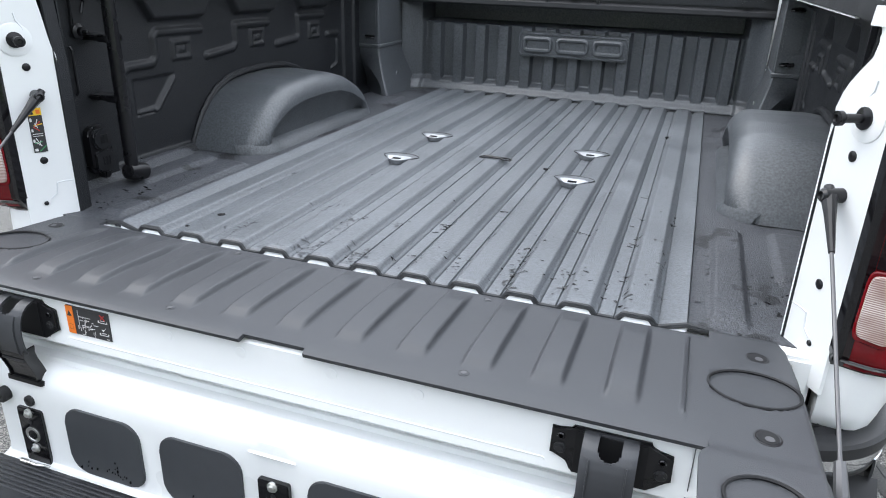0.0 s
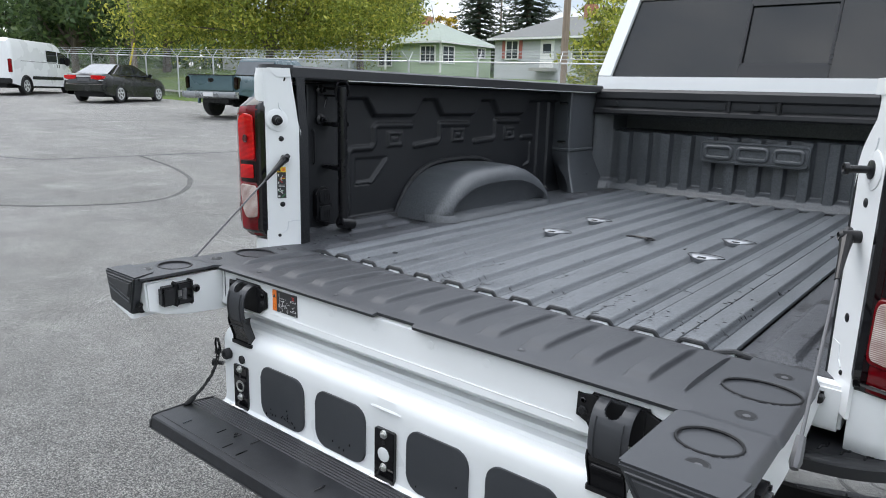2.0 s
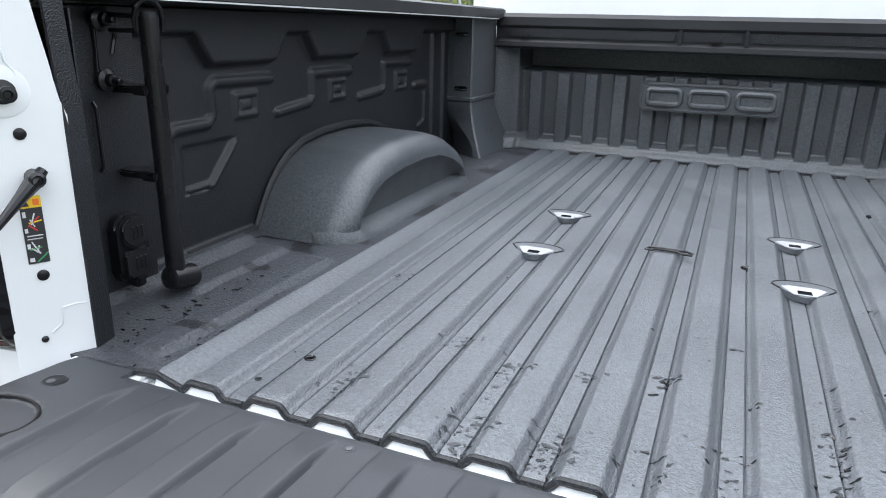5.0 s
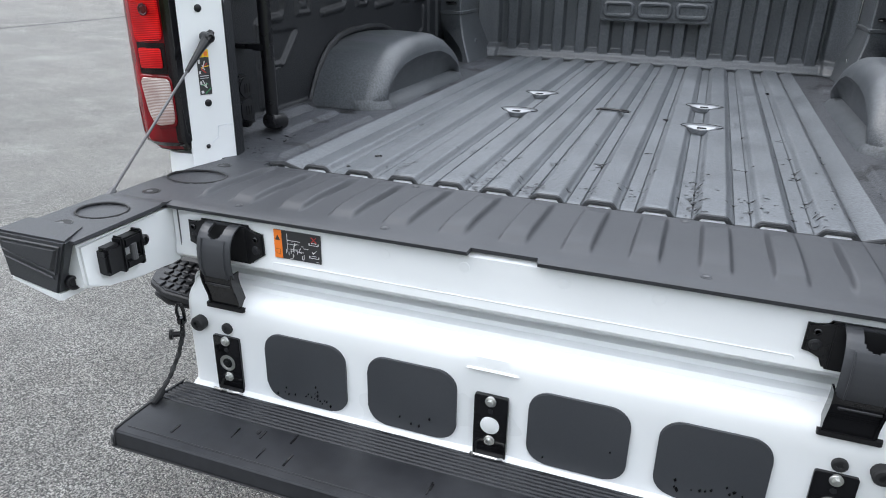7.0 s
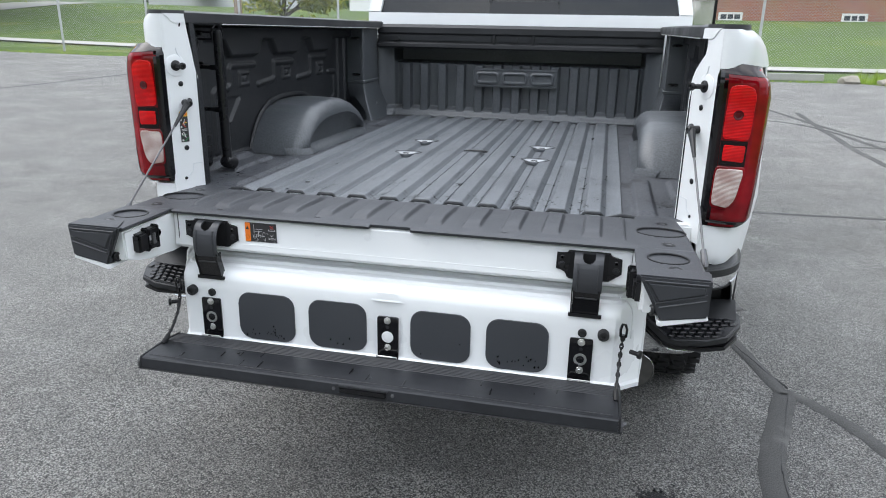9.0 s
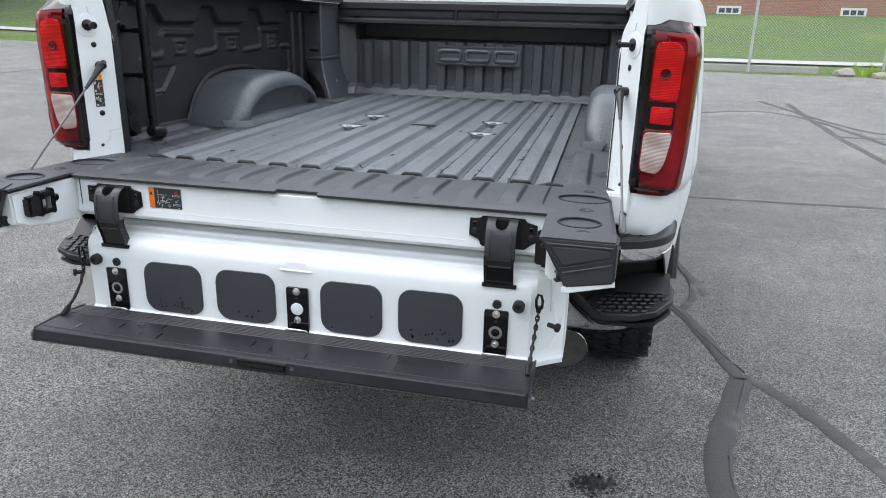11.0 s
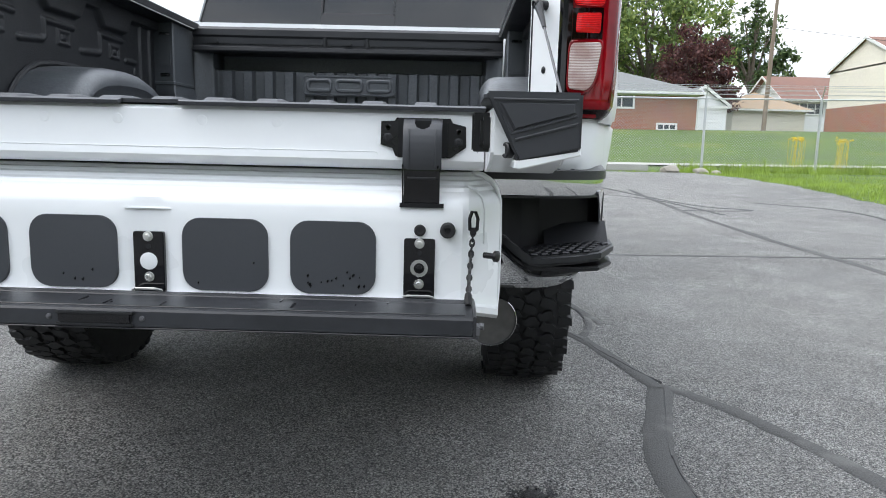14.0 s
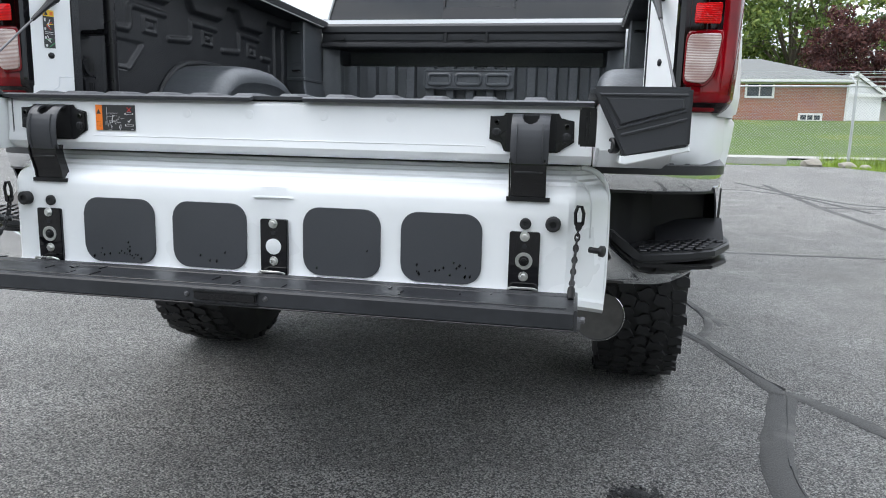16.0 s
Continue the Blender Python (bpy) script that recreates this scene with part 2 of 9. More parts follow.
GLASS_CAR = surface("dark_car_glass", (0.012, 0.014, 0.016), 0.05, vary=0.1, grain=3, big=1, rough_vary=0.02)


# ---- mesh tools ----
def part(name, bm, material, parent=None, label="", sharp=32, smooth=True):
    """Links a bmesh as one mesh object under a thing or a part."""
    me = bpy.data.meshes.new(name)
    bmesh.ops.recalc_face_normals(bm, faces=bm.faces[:])
    bm.to_mesh(me)
    bm.free()
    for mat in material if isinstance(material, (list, tuple)) else (material,):
        me.materials.append(mat)
    if smooth:
        me.polygons.foreach_set("use_smooth", [True] * len(me.polygons))
        me.set_sharp_from_angle(angle=radians(sharp))
    ob = new(name, me)
    if parent is not None:
        if parent.parent is not None and parent.parent.parent is not None:
            parent = parent.parent
        ob.parent = parent
    if label:
        tagged(ob, label)
    return ob


def thing(name, label, category, group="", at=(0, 0, 0), rz=0.0):
    ob = new(name)
    ob.empty_display_size = 0.2
    ob.matrix_world = pose(*at, 0, 0, rz)
    return tagged(ob, label, category, group)


def box(bm, lo, hi, bevel=0.0, seg=2, m=None):
    lo, hi = Vector(lo), Vector(hi)
    mid, size = (lo + hi) / 2, hi - lo
    mat = Matrix.Translation(mid) @ Matrix.Diagonal((*size, 1))
    r = bmesh.ops.create_cube(bm, size=1.0, matrix=(m @ mat) if m else mat)
    if bevel:
        edges = list({e for v in r["verts"] for e in v.link_edges})
        bmesh.ops.bevel(bm, geom=edges, offset=bevel, segments=seg, affect="EDGES", clamp_overlap=True)
    return bm


PLACE = {"x": lambda a, u, v: (a, u, v), "y": lambda a, u, v: (u, a, v), "z": lambda a, u, v: (u, v, a)}


def prism(bm, pts, axis, a0, a1, bevel=0.0, seg=2):
    """A flat outline drawn out along an axis."""
    put = PLACE[axis]
    lower = [bm.verts.new(put(a0, *p)) for p in pts]
    upper = [bm.verts.new(put(a1, *p)) for p in pts]
    faces = [bm.faces.new(lower[::-1]), bm.faces.new(upper)]
    k = len(pts)
    for i in range(k):
        faces.append(bm.faces.new((lower[i], lower[(i + 1) % k], upper[(i + 1) % k], upper[i])))
    if bevel:
        edges = list(faces[0].edges) + list(faces[1].edges)
        bmesh.ops.bevel(bm, geom=edges, offset=bevel, segments=seg, affect="EDGES", clamp_overlap=True)
    return bm


def sheet(bm, f, nu, nv, thick=0.0):
    """A curved sheet f(u, v), u and v from 0 to 1."""
    grid = [[bm.verts.new(f(i / nu, j / nv)) for j in range(nv + 1)] for i in range(nu + 1)]
    faces = [bm.faces.new((grid[i][j], grid[i + 1][j], grid[i + 1][j + 1], grid[i][j + 1])) for i in range(nu) for j in range(nv)]
    if thick:
        bmesh.ops.recalc_face_normals(bm, faces=faces)
        bmesh.ops.solidify(bm, geom=faces, thickness=thick)
    return bm


def tube(bm, pts, r, n=10, cap=True):
    pts = [Vector(p) for p in pts]
    radii = r if isinstance(r, (list, tuple)) else [r] * len(pts)
    rings, side = [], None
    for i, p in enumerate(pts):
        d = (pts[min(i + 1, len(pts) - 1)] - pts[max(i - 1, 0)]).normalized()
        if side is None:
            side = d.orthogonal().normalized()
        side = (side - d * side.dot(d)).normalized()
        up = d.cross(side)
        rings.append([bm.verts.new(p + radii[i] * (math.cos(a) * side + math.sin(a) * up)) for a in (2 * math.pi * k / n for k in range(n))])
    for a, b in zip(rings, rings[1:]):
        for k in range(n):
            bm.faces.new((a[k], a[(k + 1) % n], b[(k + 1) % n], b[k]))
    if cap:
        bm.faces.new(rings[0][::-1])
        bm.faces.new(rings[-1])
    return bm


def lathe(bm, profile, m, n=24):
    """Profile of (radius, height) turned round the z axis of m."""
    rings = []
    for r, h in profile:
        rings.append([bm.verts.new(m @ Vector((r * math.cos(2 * math.pi * k / n), r * math.sin(2 * math.pi * k / n), h))) for k in range(n)])
    for a, b in zip(rings, rings[1:]):
        for k in range(n):
            bm.faces.new((a[k], a[(k + 1) % n], b[(k + 1) % n], b[k]))
    bm.faces.new(rings[0][::-1])
    bm.faces.new(rings[-1])
    return bm


def rrect(u0, u1, v0, v1, r, n=5):
    pts = []
    for cu, cv, a0 in ((u1 - r, v1 - r, 0), (u0 + r, v1 - r, 90), (u0 + r, v0 + r, 180), (u1 - r, v0 + r, 270)):
        pts += [(cu + r * math.cos(radians(a0 + 90 * k / n)), cv + r * math.sin(radians(a0 + 90 * k / n))) for k in range(n + 1)]
    return pts


def smooth(a, b, x):
    t = min(1.0, max(0.0, (x - a) / (b - a)))
    return t * t * (3 - 2 * t)


def lerp_table(table, x):
    for (x0, y0), (x1, y1) in zip(table, table[1:]):
        if x <= x1:
            return y0 + (y1 - y0) * max(0.0, (x - x0) / (x1 - x0))
    return table[-1][1]


def seg_dist(px, py, ax, ay, bx, by):
    t = max(0, min(1, ((px - ax) * (bx - ax) + (py - ay) * (by - ay)) / ((bx - ax) ** 2 + (by - ay) ** 2 + 1e-12)))
    return math.hypot(px - ax - t * (bx - ax), py - ay - t * (by - ay))


def bolt(name, at, axis, r, h, material, parent, label="", n=6):
    """A flanged bolt head whose axis points along axis."""
    m = Matrix.Translation(at) @ Vector(axis).to_track_quat("Z", "Y").to_matrix().to_4x4()
    bm = bmesh.new()
    lathe(bm, [(r, -0.002), (r, h * 0.25), (r * 0.95, h * 0.35)], m, 16)
    lathe(bm, [(r * 0.62, h * 0.3), (r * 0.62, h * 0.9), (r * 0.5, h)], m, n)
    return part(name, bm, material, parent, label)


# ---- the pickup truck ----
FLOOR_Z, PITCH, BED_FRONT, RAIL_Z = 0.957, 0.1025, 2.07, 1.476
truck = thing("pickup_truck", "white pickup truck with its tailgate open and step folded down", "pickup truck")


def corrugation(x):
    d = abs((x / PITCH) - round(x / PITCH)) * PITCH
    return -0.0130 * smooth(0.0195, 0.0345, d) - 0.0045 * smooth(0.0018, 0.0004, abs(d - 0.0368))


def floor_profile():
    xs = [-0.594]
    for n in range(-5, 6):
        c = n * PITCH
        xs += [c + k * e for e in (0.008, 0.0165, 0.0195, 0.022, 0.0245, 0.027, 0.0295, 0.032, 0.0350, 0.0364, 0.0372, 0.0386) for k in (-1, 1)]
    xs.sort()
    return [x for x in xs if abs(x) < 0.594] + [0.594]


def bed_floor():
    xs = sorted(set(round(x, 4) for x in [-0.594] + floor_profile()))
    ys = [0.001, 0.005, 0.011, 0.02, 0.3, 0.8, 1.4, 1.98, BED_FRONT]
    bm = bmesh.new()

    def f(u, v):
        x, y = xs[round(u * (len(xs) - 1))], ys[round(v * (len(ys) - 1))]
        return x, y, FLOOR_Z + corrugation(x) - 0.004 * smooth(0.012, 0.001, y)
    sheet(bm, f, len(xs) - 1, len(ys) - 1, 0.006)
    part("bed_floor", bm, LINER_FLOOR, truck, "ribbed bed floor with sprayed dark liner", sharp=60)
    for s in (-1, 1):
        bm = bmesh.new()

        def side(u, v, s=s):
            x, y = 0.597 + 0.306 * u, 0.004 + (BED_FRONT - 0.004) * v
            z = FLOOR_Z - 0.012
            for cx, w, y0, y1 in ((0.664, 0.036, 0.045, 0.535), (0.795, 0.044, 0.265, 0.555), (0.700, 0.040, 1.60, 1.78)):
                z += 0.011 * (1 - smooth(w * 0.62, w, abs(x - cx))) * smooth(y0 - 0.006, y0 + 0.012, y) * (1 - smooth(y1 - 0.012, y1 + 0.006, y))
            z += 0.020 * smooth(0.845, 0.875, x) * (1 - smooth(0.56, 0.60, y))
            return s * x, y, z
        sheet(bm, side, 70, 190, 0.006)
        part("floor_side", bm, LINER_EDGE, truck, "worn liner beside the ribbed floor, toned darker for shade", sharp=60)
    # painted sill: its upright edge shows white under each crest of the floor's rear edge
    bm = bmesh.new()
    box(bm, (-0.70, -0.034, 0.86), (0.70, 0.030, 0.9340), 0.002, 1)
    sheet(bm, lambda u, v: (xs[round(u * (len(xs) - 1))], 0.0012 - 0.010 * (1 - v), 0.930 + (FLOOR_Z + corrugation(xs[round(u * (len(xs) - 1))]) - 0.0075 - 0.930) * v), len(xs) - 1, 1, 0.002)
    part("rear_sill", bm, WHITE, truck, "white painted rear sill under the floor edge")
    bm = bmesh.new()
    tube(bm, [(-0.735, -0.0005, FLOOR_Z - 0.0125), (-0.66, -0.0005, FLOOR_Z - 0.0125)] + [(x, -0.0005, FLOOR_Z + corrugation(x) - 0.0042) for x in xs] + [(0.66, -0.0005, FLOOR_Z - 0.0125), (0.735, -0.0005, FLOOR_Z - 0.0125)], 0.0052, 8)
    part("floor_lip", bm, LINER, truck)
    for x in (-0.590, 0.590):
        bm = bmesh.new()
        box(bm, (x - 0.0022, 0.03, FLOOR_Z - 0.02), (x + 0.0022, BED_FRONT, FLOOR_Z - 0.0090), 0.001, 1)
        part("floor_seam", bm, PLASTIC_SMOOTH, truck)


bed_floor()
# Pale non-metal base: the sky's reflection on the tongues is put into the colour.
TONGUE_METAL = surface("sheen_toned_metal", (0.40, 0.41, 0.43), 0.35, vary=0.2, grain=60, big=18)


def tie_down(x, y):
    """Oval plate let into the floor: a raised pale rim at the far side, a sunken tongue and a slot."""
    bm = bmesh.new()
    oval = [(x + 0.056 * math.cos(t), y + 0.030 * math.sin(t) * (1 if math.sin(t) > 0 else 1.9)) for t in (2 * math.pi * k / 32 for k in range(32))]
    oval = [(a, b) if b > y else (x + (a - x) * (1 - 0.42 * min(1.0, (y - b) / 0.05)), b) for a, b in oval]
    prism(bm, oval, "z", FLOOR_Z - 0.012, FLOOR_Z + 0.0012, 0.0008, 1)
    dish = part("tie_down", bm, LINER_FLOOR, truck, "flush oval tie-down plate in the floor")
    bm = bmesh.new()
    prism(bm, [(x - 0.040, y - 0.012), (x - 0.026, y - 0.004), (x + 0.026, y - 0.004), (x + 0.040, y - 0.012), (x + 0.020, y - 0.050), (x - 0.020, y - 0.050)], "z", FLOOR_Z + 0.0008, FLOOR_Z + 0.0028, 0.0008, 1)
    part("tongue", bm, TONGUE_METAL, dish, "metal tongue with sky sheen in its pale colour")
    bm = bmesh.new()
    box(bm, (x - 0.013, y - 0.048, FLOOR_Z), (x + 0.013, y - 0.030, FLOOR_Z + 0.0042), 0.0015, 1)
    part("slot", bm, GLOSS_BLACK, dish)
    bm = bmesh.new()
    tube(bm, [(a, b, FLOOR_Z + 0.0012) for a, b in oval[30:] + oval[:19]], 0.0016, 6)
    part("rim", bm, LINER, dish)


for tx, ty in ((-0.261, 0.785), (-0.264, 1.105), (0.268, 1.09), (0.268, 0.772)):
    tie_down(tx, ty)
bm = bmesh.new()
tube(bm, [(-0.042, 0.880, FLOOR_Z + 0.002), (-0.030, 0.872, FLOOR_Z + 0.004), (-0.016, 0.880, FLOOR_Z + 0.005), (0.026, 0.880, FLOOR_Z + 0.005), (0.038, 0.868, FLOOR_Z + 0.004), (0.056, 0.872, FLOOR_Z + 0.003), (0.058, 0.884, FLOOR_Z + 0.003), (0.044, 0.892, FLOOR_Z + 0.004), (0.03, 0.888, FLOOR_Z + 0.005), (-0.018, 0.890, FLOOR_Z + 0.005), (-0.034, 0.896, FLOOR_Z + 0.003), (-0.042, 0.880, FLOOR_Z + 0.002)], 0.0026, 6)
part("floor_latch", bm, BLACK_METAL, truck, "black oval latch on the floor")
bm = bmesh.new()
sheet(bm, lambda u, v: (0.008 + 0.035 * math.cos(math.pi * u) * (0.4 + 0.6 * v), 0.893 + 0.030 * math.sin(math.pi * u) * v, FLOOR_Z + 0.0016), 12, 3, 0.001)
part("latch_dish", bm, LINER_FLOOR, truck)
for hx, hy, r in ((0.171, 0.886, 0.012), (-0.422, 0.123, 0.007), (-0.467, 0.060, 0.004), (0.482, 1.50, 0.010)):
    bm = bmesh.new()
    lathe(bm, [(r * 1.25, -0.012), (r * 1.25, 0.0012), (r, 0.0016), (r * 0.8, 0.0004)], Matrix.Translation((hx, hy, FLOOR_Z + corrugation(hx))), 12)
    part("drain_plug", bm, GLOSS_BLACK, truck)

# Scuffs in the liner: torn flakes gathered in patches, thickest over the rear of the floor.
SCUFF = surface("scuffed_liner", (0.034, 0.036, 0.041), 0.45, vary=0.4, grain=500, big=30)
rng = random.Random(7)


def flake(bm, x, y, size, stretch, turn):
    """One torn flake with a ragged outline, lying on the floor."""
    z = FLOOR_Z + (corrugation(x) if abs(x) < 0.594 else -0.0115) + 0.0006
    n = rng.randint(8, 12)
    ring = []
    for i in range(n):
        t, r = 2 * math.pi * i / n, size * rng.uniform(0.25, 1.0)
        u, v = r * stretch * math.cos(t), r * math.sin(t)
        px, py = x + u * math.cos(turn) - v * math.sin(turn), y + u * math.sin(turn) + v * math.cos(turn)
        ring.append(bm.verts.new((px, py, z + rng.uniform(0, 0.0008) + (corrugation(px) - corrugation(x) if abs(px) < 0.59 and abs(x) < 0.59 else 0))))
    bm.faces.new(ring)


faint, deep = bmesh.new(), bmesh.new()
# centre, spread, count and depth of each patch
for px, py, sx, sy, count, bold in ((-0.350, 0.098, 0.016, 0.022, 26, 0), (-0.238, 0.280, 0.018, 0.020, 20, 0), (-0.150, 0.225, 0.016, 0.022, 18, 0), (-0.130, 0.238, 0.010, 0.004, 6, 1),
                                    (-0.040, 0.262, 0.012, 0.008, 10, 0), (0.058, 0.285, 0.012, 0.016, 16, 1), (0.070, 0.305, 0.010, 0.004, 5, 1), (-0.154, 0.063, 0.020, 0.024, 34, 0),
                                    (-0.042, 0.052, 0.020, 0.026, 40, 0), (-0.042, 0.050, 0.014, 0.020, 10, 1), (0.070, 0.063, 0.014, 0.022, 10, 1), (0.152, 0.104, 0.016, 0.030, 14, 1),
                                    (0.175, 0.262, 0.006, 0.004, 4, 1), (0.272, 0.225, 0.012, 0.05, 26, 1), (0.270, 0.080, 0.013, 0.05, 34, 1), (0.368, 0.383, 0.020, 0.006, 7, 1),
                                    (0.373, 0.716, 0.012, 0.006, 5, 1), (0.463, 0.356, 0.010, 0.008, 6, 1), (0.360, 0.153, 0.020, 0.010, 9, 1), (0.377, 0.069, 0.018, 0.020, 14, 1),
                                    (-0.466, 0.514, 0.012, 0.010, 8, 0), (0.480, 0.12, 0.020, 0.06, 22, 1), (0.545, 0.30, 0.018, 0.16, 30, 1), (0.47, 0.62, 0.02, 0.12, 10, 1),
                                    (-0.625, 0.20, 0.016, 0.11, 40, 1), (-0.735, 0.13, 0.050, 0.06, 44, 1), (-0.72, 0.30, 0.02, 0.10, 22, 1), (-0.86, 0.35, 0.02, 0.09, 20, 1),
                                    (0.640, 0.22, 0.016, 0.11, 34, 1), (0.74, 0.16, 0.05, 0.07, 34, 1), (0.16, 0.45, 0.012, 0.006, 4, 1)):
    for _ in range(count):
        x, y = px + rng.gauss(0, sx), max(0.014, py + rng.gauss(0, sy))
        if abs(x) > 0.87 or 0.578 < abs(x) < 0.604:
            continue
        flake(deep if bold else faint, x, y, rng.uniform(0.0014, 0.0046), rng.uniform(1.2, 3.2), rng.choice((rng.uniform(-0.5, 0.5), rng.uniform(0, 3.1))))
for _ in range(70):
    x, y = rng.uniform(-0.55, 0.56), abs(rng.gauss(0, 0.5)) + 0.02
    flake(deep if rng.random() < 0.5 else faint, x, min(y, 1.9), rng.uniform(0.0008, 0.0026), rng.uniform(1, 2.5), rng.uniform(0, 3.1))
tagged(part("scuff", faint, SCUFF, truck, "grey scuffed patches in the floor liner", smooth=False), kind="stuff")
tagged(part("scuff", deep, CARBON, truck, "dark flaking scuffs in the floor liner", smooth=False), kind="stuff")


def wheelhouse(s):
    rise = [(0.615, 0.0), (0.64, 0.04), (0.672, 0.085), (0.708, 0.12), (0.755, 0.152), (0.82, 0.176), (0.92, 0.188), (1.05, 0.190), (1.15, 0.183), (1.24, 0.160), (1.32, 0.124), (1.40, 0.068), (1.47, 0.0)]
    bm = bmesh.new()

    def f(u, v):
        y = 0.615 + 0.855 * u
        hgt = lerp_table(rise, y)
        bulge = min(1.0, hgt / 0.10)
        inner = 0.735 - 0.080 * bulge ** 0.6
        r = min(0.060, hgt * 0.7)
        dent = 0.030 * smooth(0.06, 0.12, hgt) * (1 - smooth(1.32, 1.40, y)) * smooth(0.68, 0.75, y)
        path = [(0.905, hgt), (0.86, hgt + 0.004 * bulge), (0.80, hgt + 0.003 * bulge), (inner + r, hgt)]
        path += [(inner + r - r * math.sin(radians(a)), hgt - r + r * math.cos(radians(a))) for a in (15, 30, 45, 60, 75, 90)]
        path += [(inner + dent * 0.8, hgt - r - min(0.022, r * 0.35)), (inner + dent + 0.004, 0.028), (inner - 0.008, 0.010), (inner - 0.016, -0.012)]
        x, z = path[round(v * 13)]
        return s * x, y, FLOOR_Z - 0.010 + z
    sheet(bm, f, 64, 13)
    house = part("wheelhouse", bm, LINER_MID, truck, "rounded wheel housing coated with dark liner", sharp=55)
    bm = bmesh.new()
    tube(bm, [(s * 0.897, 0.40 + 0.2 * k, 0.958) for k in range(2)] + [(s * 0.897, y + 0.012 * (1 if y < 0.9 else 0.6), FLOOR_Z + h + 0.004) for y, h in rise], 0.011, 8)
    part("weld_flange", bm, LINER, house)


def bed_side(s):
    """Stamped inner side: soft beads in steps, square bosses, and wide teeth that hang from the rail."""
    ridges = [[(0.379, 0.985), (0.379, 1.203), (0.396, 1.216), (0.495, 1.217), (0.511, 1.233), (0.508, 1.288), (0.522, 1.299), (0.715, 1.296)],
              [(0.736, 1.215), (0.872, 1.226), (0.889, 1.24), (0.886, 1.297), (1.08, 1.295)],
              [(1.129, 1.218), (1.268, 1.226), (1.283, 1.238), (1.278, 1.305), (1.47, 1.303)],
              [(1.50, 1.224), (1.59, 1.224)], [(1.645, 0.97), (1.645, 1.43)], [(1.742, 0.97), (1.742, 1.43)]]
    thin = [[(0.575, 1.168), (0.496, 1.090), (0.430, 1.088)], [(1.583, 1.192), (1.580, 1.100), (1.537, 1.087)]]
    bosses = [(0.622, 1.245), (1.010, 1.25), (1.398, 1.247)]
    teeth = [(0.500, 0.716), (0.889, 1.100), (1.284, 1.480)]
    bm = bmesh.new()

    def f(u, v):
        y, z = 0.09 + (2.0 - 0.09) * u, 0.935 + 0.505 * v
        e = 0.0
        for line in ridges:
            d = min(seg_dist(y, z, *a, *b) for a, b in zip(line, line[1:]))
            e = max(e, 0.010 * (1 - smooth(0.004, 0.015, d)))
        for line in thin:
            d = min(seg_dist(y, z, *a, *b) for a, b in zip(line, line[1:]))
            e = max(e, 0.007 * (1 - smooth(0.002, 0.011, d)))
        for cy, cz in bosses:
            d = max(abs(y - cy) - 0.030, abs(z - cz) - 0.016)
            e = max(e, 0.008 * (1 - smooth(0.002, 0.011, abs(d - 0.006))))
            d = max(abs(y - cy) - 0.014, abs(z - cz) - 0.007)
            e = max(e, 0.007 * (1 - smooth(-0.002, 0.008, d)))
        w = min(max(a - y, y - b) for a, b in teeth) - 0.72 * (z - 1.335)
        e = max(e, 0.026 * smooth(1.326, 1.342, z) * (1 - smooth(-0.006, 0.012, w)))
        e = max(e, 0.026 * smooth(1.388, 1.402, z))
        e += 0.03 * (1 - smooth(0.945, 0.975, z))
        if 0.40 < y < 0.60 and 1.08 < z < 1.19:
            e -= 0.006 * smooth(0.0, 0.012, min(y - 0.41, 1.185 - z)) * smooth(0, 0.012, (z - 1.09) - (y - 0.50) * 1.0)
        return s * (0.902 - e), y, z
    sheet(bm, f, 430, 130)
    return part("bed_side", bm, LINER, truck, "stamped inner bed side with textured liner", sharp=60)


def rail_rise(s, y):
    """The truck leans: its left rail stands a little higher at the back."""
    return 0.016 - 0.0052 * max(0.0, y) if s < 0 else 0.0


